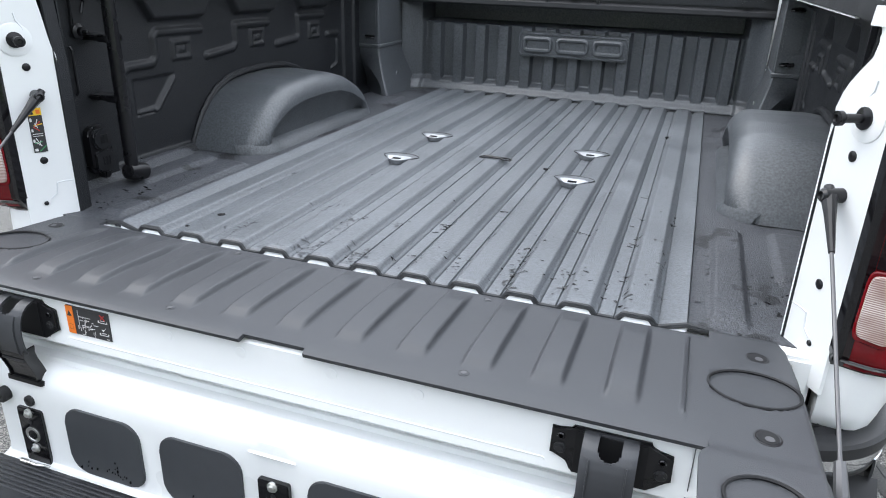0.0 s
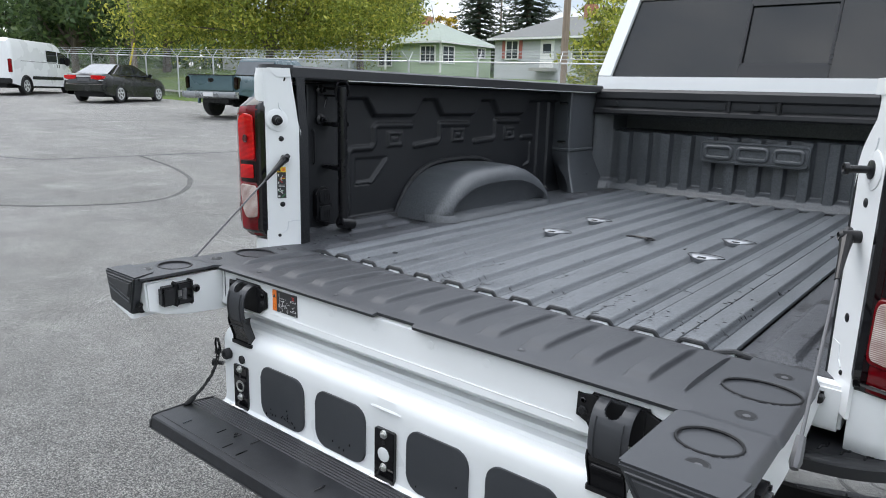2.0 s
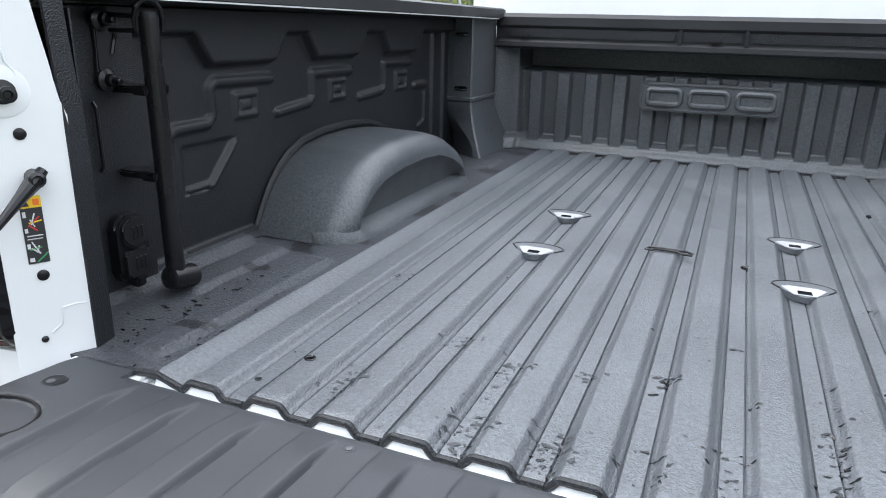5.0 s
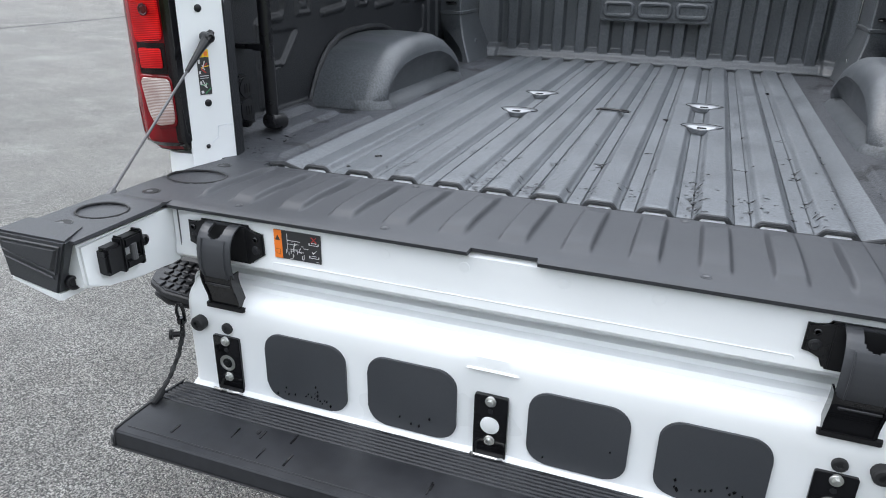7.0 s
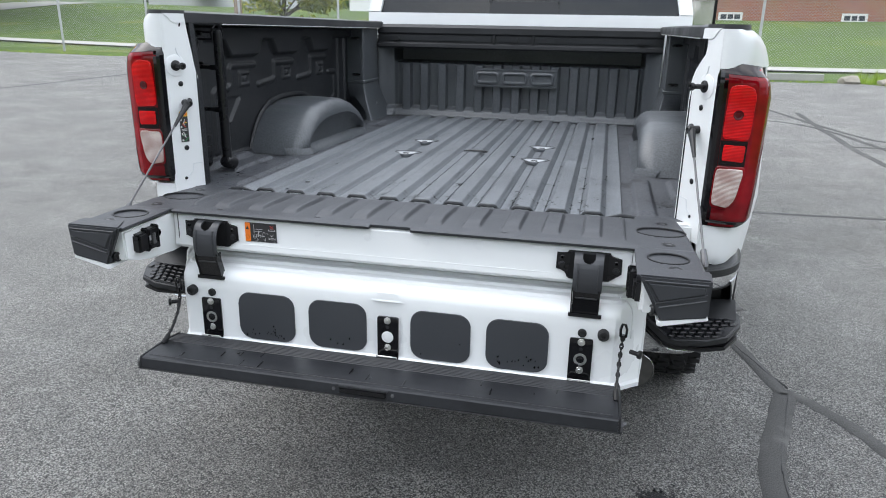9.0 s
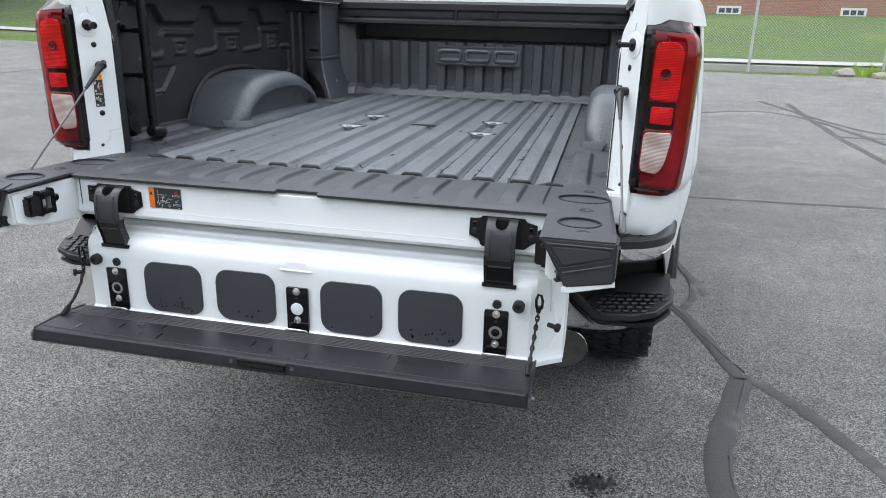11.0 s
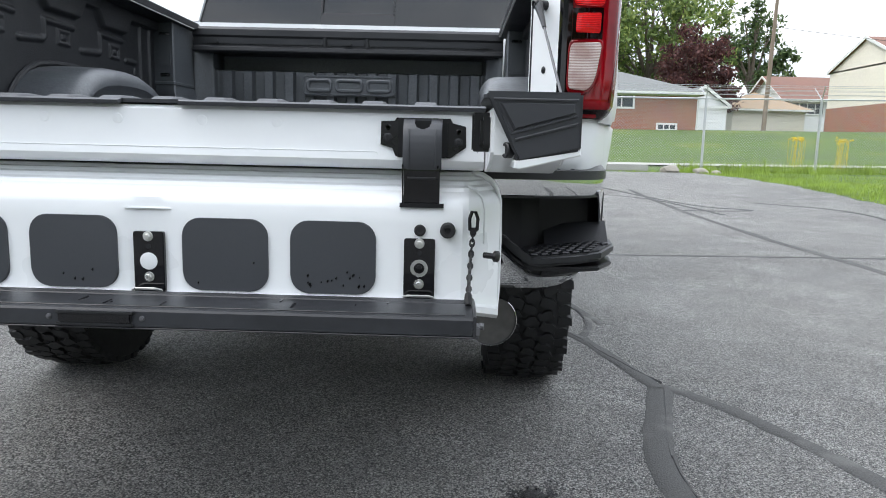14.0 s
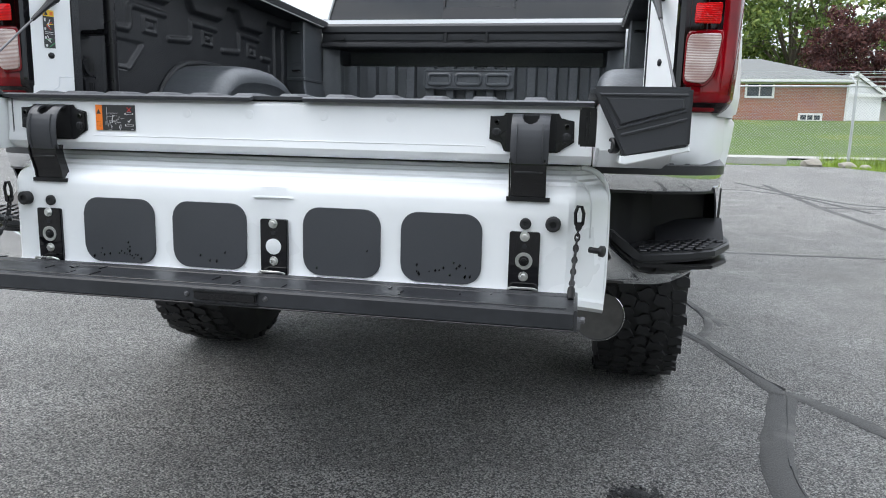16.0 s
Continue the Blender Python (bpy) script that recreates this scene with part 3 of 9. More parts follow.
def rail_and_fender(s):
    bm = bmesh.new()
    pts = [(0.775, 1.441), (0.780, 1.441), (0.786, 1.462), (0.862, 1.462), (0.868, 1.446), (0.873, 1.446), (0.872, 1.466), (0.862, RAIL_Z), (0.786, RAIL_Z), (0.777, 1.470)]
    prism(bm, [(s * a, b) for a, b in pts], "y", 0.034, 2.07, 0.0)
    end = [(0.767, 0.034), (0.768, 0.012), (0.790, -0.030), (0.798, -0.040), (0.815, -0.043), (0.838, -0.040), (0.856, -0.028), (0.868, -0.008), (0.873, 0.034)]
    lower = [bm.verts.new((s * x, y, 1.4635)) for x, y in end]
    upper = [bm.verts.new((s * (x + (0.82 - x) * 0.03), y + 0.002, RAIL_Z)) for x, y in end]
    bm.faces.new(upper)
    bm.faces.new(lower[::-1])
    for k in range(len(end)):
        bm.faces.new((lower[k], lower[(k + 1) % len(end)], upper[(k + 1) % len(end)], upper[k]))
    bmesh.ops.recalc_face_normals(bm, faces=bm.faces[:])
    for v in bm.verts:
        v.co.z += rail_rise(s, v.co.y)
    part("rail_cap", bm, PLASTIC, truck, "black plastic bed rail cap", sharp=40)
    bm = bmesh.new()
    box(bm, (s * 0.782 - 0.0045, 0.27, 1.4365), (s * 0.782 + 0.0045, 2.0, 1.4395))
    for v in bm.verts:
        v.co.z += rail_rise(s, v.co.y)
    part("rail_seam", bm, PALE_BARE, truck)
    bm = bmesh.new()
    prism(bm, [(s * 0.903, 1.43), (s * 0.785, 1.436), (s * 0.785, 1.443), (s * 0.862, 1.452), (s * 0.905, 1.42), (s * 0.904, 1.40)], "y", 0.05, 2.05)
    for v in bm.verts:
        v.co.z += rail_rise(s, v.co.y)
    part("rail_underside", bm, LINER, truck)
    # outer side of the box with its wheel arch
    bm = bmesh.new()
    prof = [(0.866, 1.452), (0.918, 1.442), (0.940, 1.425), (0.962, 1.36), (0.975, 1.25), (0.985, 1.12), (0.990, 1.0), (0.982, 0.90), (0.968, 0.80), (0.958, 0.70), (0.950, 0.60)]

    def f(u, v):
        k = v * (len(prof) - 1)
        i = min(int(k), len(prof) - 2)
        x = prof[i][0] + (prof[i + 1][0] - prof[i][0]) * (k - i)
        z = prof[i][1] + (prof[i + 1][1] - prof[i][1]) * (k - i)
        start = -0.028 + 0.158 * smooth(0.945, 0.960, z)
        y = start + (2.25 - start) * u ** 1.3
        low = 0.60 + 0.20 * (1 - smooth(0.02, 0.35, y))
        d = 1 - ((y - 1.05) / 0.52) ** 2
        arch = 0.42 + 0.50 * math.sqrt(d) if d > 0 else 0
        low = max(low, arch)
        z = max(z, low) if z < low else z
        flare = 0.02 * smooth(0.10, 0.0, abs(math.hypot(y - 1.05, (z - 0.42)) - 0.53)) if d > -0.3 else 0
        x = x + flare - (0.068 + 0.034 * smooth(1.0, 0.93, z)) * (1 - smooth(-0.03, 0.26, y)) ** 1.5 * smooth(1.47, 1.44, z) * (0.8 + 0.2 * smooth(1.44, 1.2, z))
        return s * x, y, z
    sheet(bm, f, 90, 50, 0.003)
    part("box_side_panel", bm, WHITE, truck, "white painted outer box side", sharp=50)
    bm = bmesh.new()
    tube(bm, [(s * 1.0, 1.05 + 0.51 * math.cos(radians(a)), 0.42 + 0.50 * math.sin(radians(a))) for a in range(12, 170, 6)], 0.02, 8)
    part("arch_moulding", bm, PLASTIC, truck)
    bm = bmesh.new()
    sheet(bm, lambda u, v: (s * (0.62 + 0.37 * v), 1.05 + 0.50 * math.cos(math.pi * (0.16 + 0.68 * u)), 0.40 + 0.50 * math.sin(math.pi * (0.16 + 0.68 * u))), 24, 2, 0.004)
    part("arch_liner", bm, PLASTIC, truck)
    bm = bmesh.new()
    box(bm, (s * 0.70 - 0.06, -0.03, 0.86), (s * 0.70 + 0.09, 0.06, 0.944), 0.006)
    part("corner_panel", bm, WHITE, truck)


# the pillar's face is turned inwards; its own plan runs from the inner lip to the lamp
def pillar_way(s):
    return Matrix.Translation((s * 0.771, -0.006, 0.010 if s < 0 else 0.0)) @ pose(0, 0, 0, 0, 0, -62.4 * s)


def rear_pillar(s):
    way = pillar_way(s)
    bm = bmesh.new()
    rise = rail_rise(s, 0.0)
    lip = [(0.90, 0.750), (1.28, 0.750), (1.305, 0.754), (1.35, 0.7565), (1.395, 0.760), (1.44, 0.763), (1.468, 0.765)] if s < 0 else [(0.90, 0.748), (1.28, 0.748), (1.325, 0.749), (1.35, 0.753), (1.37, 0.759), (1.385, 0.766), (1.40, 0.772), (1.42, 0.774), (1.468, 0.770)]
    heights = [0.90, 0.95, 1.0, 1.1, 1.2, 1.28, 1.30, 1.325, 1.345, 1.36, 1.38, 1.40, 1.42, 1.44, 1.455, 1.4645]

    def lift(z):
        return z + rise * smooth(1.0, 1.32, z)

    def on_face(d, z, off=0.0):
        """d metres across the slanting face from its inner foot, off proud of it."""
        return Vector((s * (0.750 + 0.4872 * d - 0.8733 * off), 0.044 - 0.8733 * d - 0.4872 * off, z))

    def face(u, v):
        z = heights[round(v * 15)]
        inner = (lerp_table(lip, z) - 0.750) / 0.4872
        return on_face(inner + (0.1085 - inner) * u, lift(z))
    sheet(bm, face, 12, 15, 0.006)
    jamb = part("rear_pillar", bm, WHITE, truck, "white painted rear bed pillar", sharp=50)
    # white fender end above the lamp, and the corner below it
    def corner(name, plan, levels):
        bm = bmesh.new()
        rings = []
        for z, k, back in levels:
            rings.append([bm.verts.new((s * (x + (k if x > 0.84 else 0)), y + (back if y < 0 else 0), z)) for x, y in plan])
        n = len(plan)
        for p, q in zip(rings, rings[1:]):
            for m in range(n):
                bm.faces.new((p[m], p[(m + 1) % n], q[(m + 1) % n], q[m]))
        bm.faces.new(rings[0])
        bm.faces.new(rings[-1])
        part(name, bm, WHITE, jamb, sharp=40)
    plan = [(0.7900, -0.0420), (0.7945, -0.0500), (0.8015, -0.0550), (0.812, -0.0567), (0.832, -0.0555), (0.850, -0.048), (0.864, -0.038), (0.875, -0.024), (0.886, 0.0), (0.898, 0.03), (0.911, 0.06), (0.927, 0.10), (0.943, 0.15), (0.957, 0.205)]
    side = [(1.36, 0.962), (1.39, 0.954), (1.43, 0.940), (1.45, 0.918), (1.458, 0.885), (1.4645, 0.866)]
    levels = [(1.368, 0.0), (1.39, 0.0), (1.42, 0.0), (1.436, 0.001), (1.448, 0.003), (1.455, 0.006), (1.461, 0.011), (1.4645, 0.018)]

    def end_skin(u, v):
        x, y = plan[round(u * 13)]
        z, inset = levels[round(v * 7)]
        k = smooth(0.0, 0.205, y)
        x += (lerp_table(side, z) - 0.957) * k - inset * (1 - k) * smooth(0.82, 0.865, x)
        y += inset * 0.8 * smooth(0.83, 0.86, x) * (1 - k)
        return s * (x + 0.006 * smooth(0.02, 0.12, y)), y, lift(z) - 0.011 * k * smooth(1.43, 1.4645, z)
    bm = bmesh.new()
    sheet(bm, end_skin, 13, 7, 0.003)
    part("fender_end", bm, WHITE, jamb, sharp=60)
    # folded flap at the head of the pillar, with a slot under it
    bm = bmesh.new()
    flap = [(0.0305, 1.466), (0.0275, 1.440), (0.064, 1.4395), (0.071, 1.4415), (0.078, 1.448), (0.085, 1.457), (0.094, 1.4635), (0.098, 1.466)]
    low = [bm.verts.new(on_face(d, lift(z), 0.004)) for d, z in flap]
    top = [bm.verts.new(on_face(d, lift(z), 0.0082)) for d, z in flap]
    bm.faces.new(top)
    for k in range(len(flap)):
        bm.faces.new((low[k], low[(k + 1) % 8], top[(k + 1) % 8], top[k]))
    part("pillar_flap", bm, WHITE, jamb, sharp=30)
    bm = bmesh.new()
    bm.faces.new([bm.verts.new(on_face(0.0465 - 0.0028 * math.cos(q) - 0.0018 * math.sin(q), lift(1.4335) + 0.0062 * math.sin(q), 0.0066)) for q in (2 * math.pi * k / 14 for k in range(14))])
    bmesh.ops.solidify(bm, geom=bm.faces[:], thickness=0.0012)
    part("pillar_slot", bm, POCKET, jamb)
    corner("lower_corner", [(0.80, -0.046), (0.84, -0.050), (0.870, -0.044), (0.892, -0.022), (0.910, 0.02), (0.930, 0.06), (0.950, 0.14), (0.90, 0.14), (0.80, 0.0)],
           [(0.832, -0.02, 0.018), (0.842, -0.006, 0.006), (0.87, 0.0, 0.0), (0.93, 0.0, 0.0), (0.962, -0.004, 0.0)])
    # liner wrapping forward behind the lip
    bm = bmesh.new()
    strip = [(0.94, 0.7445), (1.10, 0.7445), (1.28, 0.7445), (1.325, 0.749), (1.36, 0.752 if s < 0 else 0.757), (1.40, 0.755 if s < 0 else 0.771), (1.44 + rise, 0.758 if s < 0 else 0.773)]
    sheet(bm, lambda u, v: (s * (strip[round(u * 6)][1] + 0.003 + 0.012 * v + 0.02 * smooth(0.8, 1.0, v)), 0.036 + 0.05 * v, strip[round(u * 6)][0]), 6, 8, 0.004)
    sheet(bm, lambda u, v: (s * (0.772 + 0.13 * v), 0.088 + 0.02 * v, 0.94 + 0.495 * u), 6, 4, 0.003)
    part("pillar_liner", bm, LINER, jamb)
    for pts in ([(0.012, 1.372), (0.010, 1.358), (0.002, 1.346), (0.0, 1.338)],
                [(-0.050, 1.010), (-0.030, 1.012), (-0.012, 1.010), (-0.008, 0.985), (0.006, 0.975)]):
        bm = bmesh.new()
        tube(bm, [way @ Vector((s * x, -0.0002, z)) for x, z in pts], 0.0016, 6)
        part("seam_bead", bm, WHITE_SEAM, jamb)
    bm = bmesh.new()
    lathe(bm, [(0.034, -0.004), (0.033, 0.0006), (0.029, 0.0016), (0.002, 0.0018)], way @ Matrix.Translation((s * (0.018 if s < 0 else 0.010), 0, 1.3195)) @ pose(0, 0, 0, 90), 28)
    part("pin_boss", bm, WHITE, jamb)
    bm = bmesh.new()
    lathe(bm, [(0.016, 0), (0.016, 0.004), (0.010, 0.006), (0.0065, 0.007), (0.0065, 0.036), (0.0105, 0.037), (0.0105, 0.044), (0.006, 0.045), (0.004, 0.041)], way @ Matrix.Translation((s * (0.018 if s < 0 else 0.006), 0, 1.3195)) @ pose(0, 0, 0, 90), 18)
    part("striker_pin", bm, PLASTIC_SMOOTH, jamb, "black striker pin")
    for x, z, r in ((0.0, 1.264, 0.0065), (0.0, 1.064, 0.0065), (0.0108, 0.967, 0.004)):
        bm = bmesh.new()
        lathe(bm, [(r * 1.25, -0.004), (r * 1.25, 0.001), (r, 0.002), (r * 0.6, 0.003)], way @ Matrix.Translation((s * x + (-0.006 if s < 0 else 0.0), 0, z)) @ pose(0, 0, 0, 90), 14)
        part("plug", bm, BLACK_METAL, jamb)
    bm = bmesh.new()
    box(bm, (s * 0.752 - 0.010, -0.030, 0.905), (s * 0.752 + 0.010, -0.004, 0.935), 0.004)
    lathe(bm, [(0.009, 0), (0.009, 0.014), (0.006, 0.016)], Matrix.Translation((s * 0.752, -0.03, 0.92)) @ pose(0, 0, 0, 90), 12)
    part("pivot_pin", bm, BLACK_METAL, jamb)
    # check cable with its end fitting
    a, b = way @ Vector((s * -0.001, -0.020, 1.2057)), Vector((s * 0.782, -0.33, 0.940))
    d = (b - a).normalized()
    bm = bmesh.new()
    tube(bm, [a + d * 0.055, a + d * 0.2, b - d * 0.05, b], 0.0028, 8)
    cable = part("check_cable", bm, CABLE, truck, "thin tailgate check cable")
    bm = bmesh.new()
    tube(bm, [a - d * 0.016, a + d * 0.005, a + d * 0.03, a + d * 0.05, a + d * 0.095], [0.007, 0.0115, 0.0085, 0.007, 0.0045], 10)
    lathe(bm, [(0.011, -0.022), (0.011, 0.010), (0.007, 0.014), (0.005, 0.010)], Matrix.Translation(a) @ way.to_3x3().to_4x4() @ pose(0, 0, 0, 90), 12)
    part("cable_end", bm, PLASTIC_SMOOTH, cable)
    bm = bmesh.new()
    tube(bm, [b - d * 0.03, b + d * 0.01, b + d * 0.02], [0.007, 0.009, 0.006], 8)
    part("cable_foot", bm, CABLE, cable)


def jamb_label():
    way = pillar_way(-1)

    def plate(name, x0, x1, z0, z1, lift, mat, parent, text=""):
        bm = bmesh.new()
        box(bm, (x0, -lift, z0), (x1, 0.001, z1), 0, 1, way)
        return part(name, bm, mat, parent, text)
    label = plate("warning_label", -0.0213, 0.0055, 1.083, 1.179, 0.001, LABEL_GREY, truck, "black and yellow warning label with pictograms")
    plate("print", -0.0213, 0.0055, 1.163, 1.179, 0.0015, YELLOW, label)
    bm = bmesh.new()
    prism(bm, [(-0.0185, 1.1655), (-0.0095, 1.1655), (-0.014, 1.1765)], "y", -0.0021, -0.001)
    bmesh.ops.transform(bm, matrix=way, verts=bm.verts[:])
    part("print", bm, LABEL_GREY, label)
    lr = random.Random(12)
    for x0, x1, z0, z1, mat in ((-0.005, 0.003, 1.166, 1.175, ORANGE), (-0.0195, -0.0155, 1.150, 1.158, LABEL_WHITE), (-0.0195, -0.0155, 1.128, 1.134, LABEL_WHITE),
                                (-0.018, 0.002, 1.1225, 1.1240, LABEL_WHITE), (-0.018, 0.001, 1.1180, 1.1192, LABEL_WHITE), (-0.0195, -0.0155, 1.105, 1.112, LABEL_WHITE), (-0.019, -0.013, 1.086, 1.0915, LABEL_WHITE)):
        plate("print", x0, x1, z0, z1, 0.0016, mat, label)
    # the two pictograms: crossed and sloping strokes
    for zc, mats in ((1.142, (LABEL_RED, LABEL_RED, LABEL_WHITE, YELLOW, LABEL_WHITE)), (1.098, (LABEL_GREEN, LABEL_WHITE, LABEL_WHITE, LABEL_GREEN, LABEL_WHITE))):
        for k, mat in enumerate(mats):
            x, z, t, r = -0.006 + lr.uniform(-0.004, 0.004), zc + lr.uniform(-0.008, 0.008), radians((40, -40, 70, 10, -65)[k]), lr.uniform(0.005, 0.010)
            bm = bmesh.new()
            dx, dz = r * math.cos(t), r * math.sin(t)
            nx, nz = -0.0009 * math.sin(t), 0.0009 * math.cos(t)
            prism(bm, [(x - dx - nx, z - dz - nz), (x + dx - nx, z + dz - nz), (x + dx + nx, z + dz + nz), (x - dx + nx, z - dz + nz)], "y", -0.0019, -0.001)
            bmesh.ops.transform(bm, matrix=way, verts=bm.verts[:])
            part("print", bm, mat, label)


LEFT_RISE = 0.016


def tail_light(s):
    """Upright lamp that wraps round the corner of the box; its side edge leans back towards the top."""
    rise = LEFT_RISE if s < 0 else 0.0
    top, bot, inn = 1.386 + rise, 0.954 + rise, 0.812
    outer = [(0.950, 0.902), (0.962, 0.918), (0.98, 0.926), (1.05, 0.931), (1.30, 0.934), (1.345, 0.926), (1.376, 0.908)]
    across = [(0.0, 0.812), (0.25, 0.855), (0.45, 0.894), (0.6, 0.919), (0.7, 0.931), (0.8, 0.938), (1.0, 0.952)]
    depth = [(0.0, -0.066), (0.25, -0.078), (0.45, -0.078), (0.6, -0.066), (0.7, -0.042), (0.8, -0.006), (1.0, 0.13)]

    def reach(v):
        return 0.70 + 0.26 * smooth(0.0, 0.80, v)

    def skin(u, v):
        """u round the corner from the inner edge, v up."""
        z = bot + (top - bot) * v
        f = (lerp_table(outer, z - rise) - inn) / 0.120
        x, y = inn + (lerp_table(across, u) - inn) * f, lerp_table(depth, u)
        y += 0.032 * max(0.0, (v - 0.92) / 0.08) ** 1.3 + 0.02 * smooth(0.06, 0.0, v)
        return Vector((s * x, y, z - 0.018 * u * smooth(0.8, 1.0, v)))
    body_x = [(0.93, 0.968), (1.0, 0.975), (1.12, 0.970), (1.25, 0.958), (1.34, 0.944), (1.39, 0.930)]
    bm = bmesh.new()

    def surround(u, v):
        w = min(1.0, max(0.0, -0.02 + 1.085 * v))
        p = skin(reach(w), w)
        z = p.z + (v - 0.5) * 0.012 + 0.5 * max(0.0, v - 0.94)
        ex, ey = lerp_table(body_x, z), 0.20
        k = 1 - (1 - u) ** 2
        return s * (abs(p.x) - 0.006 + (ex - abs(p.x) + 0.006) * k), p.y + 0.004 + (ey - p.y) * u, z
    sheet(bm, surround, 14, 24, 0.003)
    part("lamp_surround", bm, WHITE, truck, sharp=50)
    bm = bmesh.new()
    sheet(bm, lambda u, v: skin(u * reach(v), v), 36, 30, 0.004)
    lamp = part("tail_light", bm, LENS_RED, truck, "tall red tail light with a clear reversing section", sharp=40)
    bm = bmesh.new()
    sheet(bm, lambda u, v: skin(0.0, v) + Vector((s * -0.016 * u, 0.002 * u - 0.002 + 0.014 * smooth(0.7, 1.0, u), 0)), 6, 30, 0.003)
    part("lamp_bezel", bm, GLOSS_BLACK, lamp)

    def band(name, u0, u1, v0, v1, mat, off):
        b2 = bmesh.new()
        sheet(b2, lambda u, v: skin((u0 + (u1 - u0) * u) * (1 if u1 < 0.7 else reach(v0 + (v1 - v0) * v)), v0 + (v1 - v0) * v) + Vector((0, -off, 0)), 14, 16, 0.002)
        part(name, b2, mat, lamp)

    def pane(name, pts, mat, off, lift, rim=None):
        """A moulded pane with rounded corners and a raised face; pts are its outline in u and v."""
        b2 = bmesh.new()
        cu, cv = sum(p[0] for p in pts) / len(pts), sum(p[1] for p in pts) / len(pts)
        rings = []
        for k, rise_by in ((1.0, 0.0), (0.97, lift), (0.62, lift * 1.15), (0.3, lift * 1.2)):
            rings.append([b2.verts.new(skin(cu + (u - cu) * k, cv + (v - cv) * k) + Vector((0, -off - rise_by, 0))) for u, v in pts])
        n = len(pts)
        for a, b in zip(rings, rings[1:]):
            for k in range(n):
                b2.faces.new((a[k], a[(k + 1) % n], b[(k + 1) % n], b[k]))
        b2.faces.new(rings[-1])
        ob = part(name, b2, mat, lamp)
        if rim:
            b2 = bmesh.new()
            tube(b2, [skin(u, v) + Vector((0, -off - 0.0008, 0)) for u, v in pts + pts[:2]], 0.0014, 6, False)
            part("pane_rim", b2, rim, ob)

    def corners(pts, r, n=4):
        """Rounds the corners of an outline."""
        out = []
        for i, p in enumerate(pts):
            a, b, c = Vector(pts[i - 1]), Vector(p), Vector(pts[(i + 1) % len(pts)])
            d0, d1 = b + (a - b) * min(0.45, r / (a - b).length), b + (c - b) * min(0.45, r / (c - b).length)
            out += [tuple(d0 * (1 - t) ** 2 + b * 2 * t * (1 - t) + d1 * t * t) for t in (k / n for k in range(n + 1))]
        return out
    band("smoked_edge", 0.0, 0.055, 0.0, 1.0, LENS_DARK, 0.0016)
    band("smoked_middle", 0.06, 0.41, 0.395, 0.545, LENS_DARK, 0.0018)
    band("smoked_top", 0.0, 0.98, 0.935, 1.0, LENS_DARK, 0.0014)
    band("smoked_foot", 0.0, 0.98, 0.0, 0.045, LENS_DARK, 0.0014)
    band("outer_edge", 0.80, 1.0, 0.04, 0.93, LENS_DEEP, 0.0014)
    pane("brake_reflector", corners([(0.070, 0.560), (0.415, 0.550), (0.425, 0.850), (0.30, 0.875), (0.095, 0.862)], 0.05), LENS_BRIGHT, 0.0022, 0.003, LENS_BRIGHT)
    pane("turn_reflector", corners([(0.10, 0.425), (0.385, 0.420), (0.39, 0.520), (0.105, 0.520)], 0.02), LENS_BRIGHT, 0.0036, 0.002)
    pane("reverse_rim", corners([(0.012, 0.135), (0.28, 0.120), (0.37, 0.175), (0.438, 0.392), (0.022, 0.388)], 0.05), LENS_RED, 0.0026, 0.0015)
    pane("reverse_lens", corners([(0.030, 0.150), (0.27, 0.136), (0.352, 0.185), (0.418, 0.378), (0.040, 0.374)], 0.05), LENS_CLEAR, 0.0044, 0.003)
    band("side_marker", 0.88, 0.97, 0.70, 0.88, AMBER, 0.002)
    p = skin(0.24, 0.70)
    bm = bmesh.new()
    lathe(bm, [(0.0125, 0), (0.0125, 0.0012), (0.0105, 0.0016), (0.0085, 0.0004), (0.006, 0.0010), (0.003, 0.0010)], Matrix.Translation(p + Vector((0, -0.0065, 0))) @ pose(0, 0, 0, 90), 24)
    part("bulb_well", bm, LENS_DEEP, lamp)


for s in (-1, 1):
    wheelhouse(s)
    bed_side(s)
    rail_and_fender(s)
    rear_pillar(s)
    tail_light(s)
jamb_label()


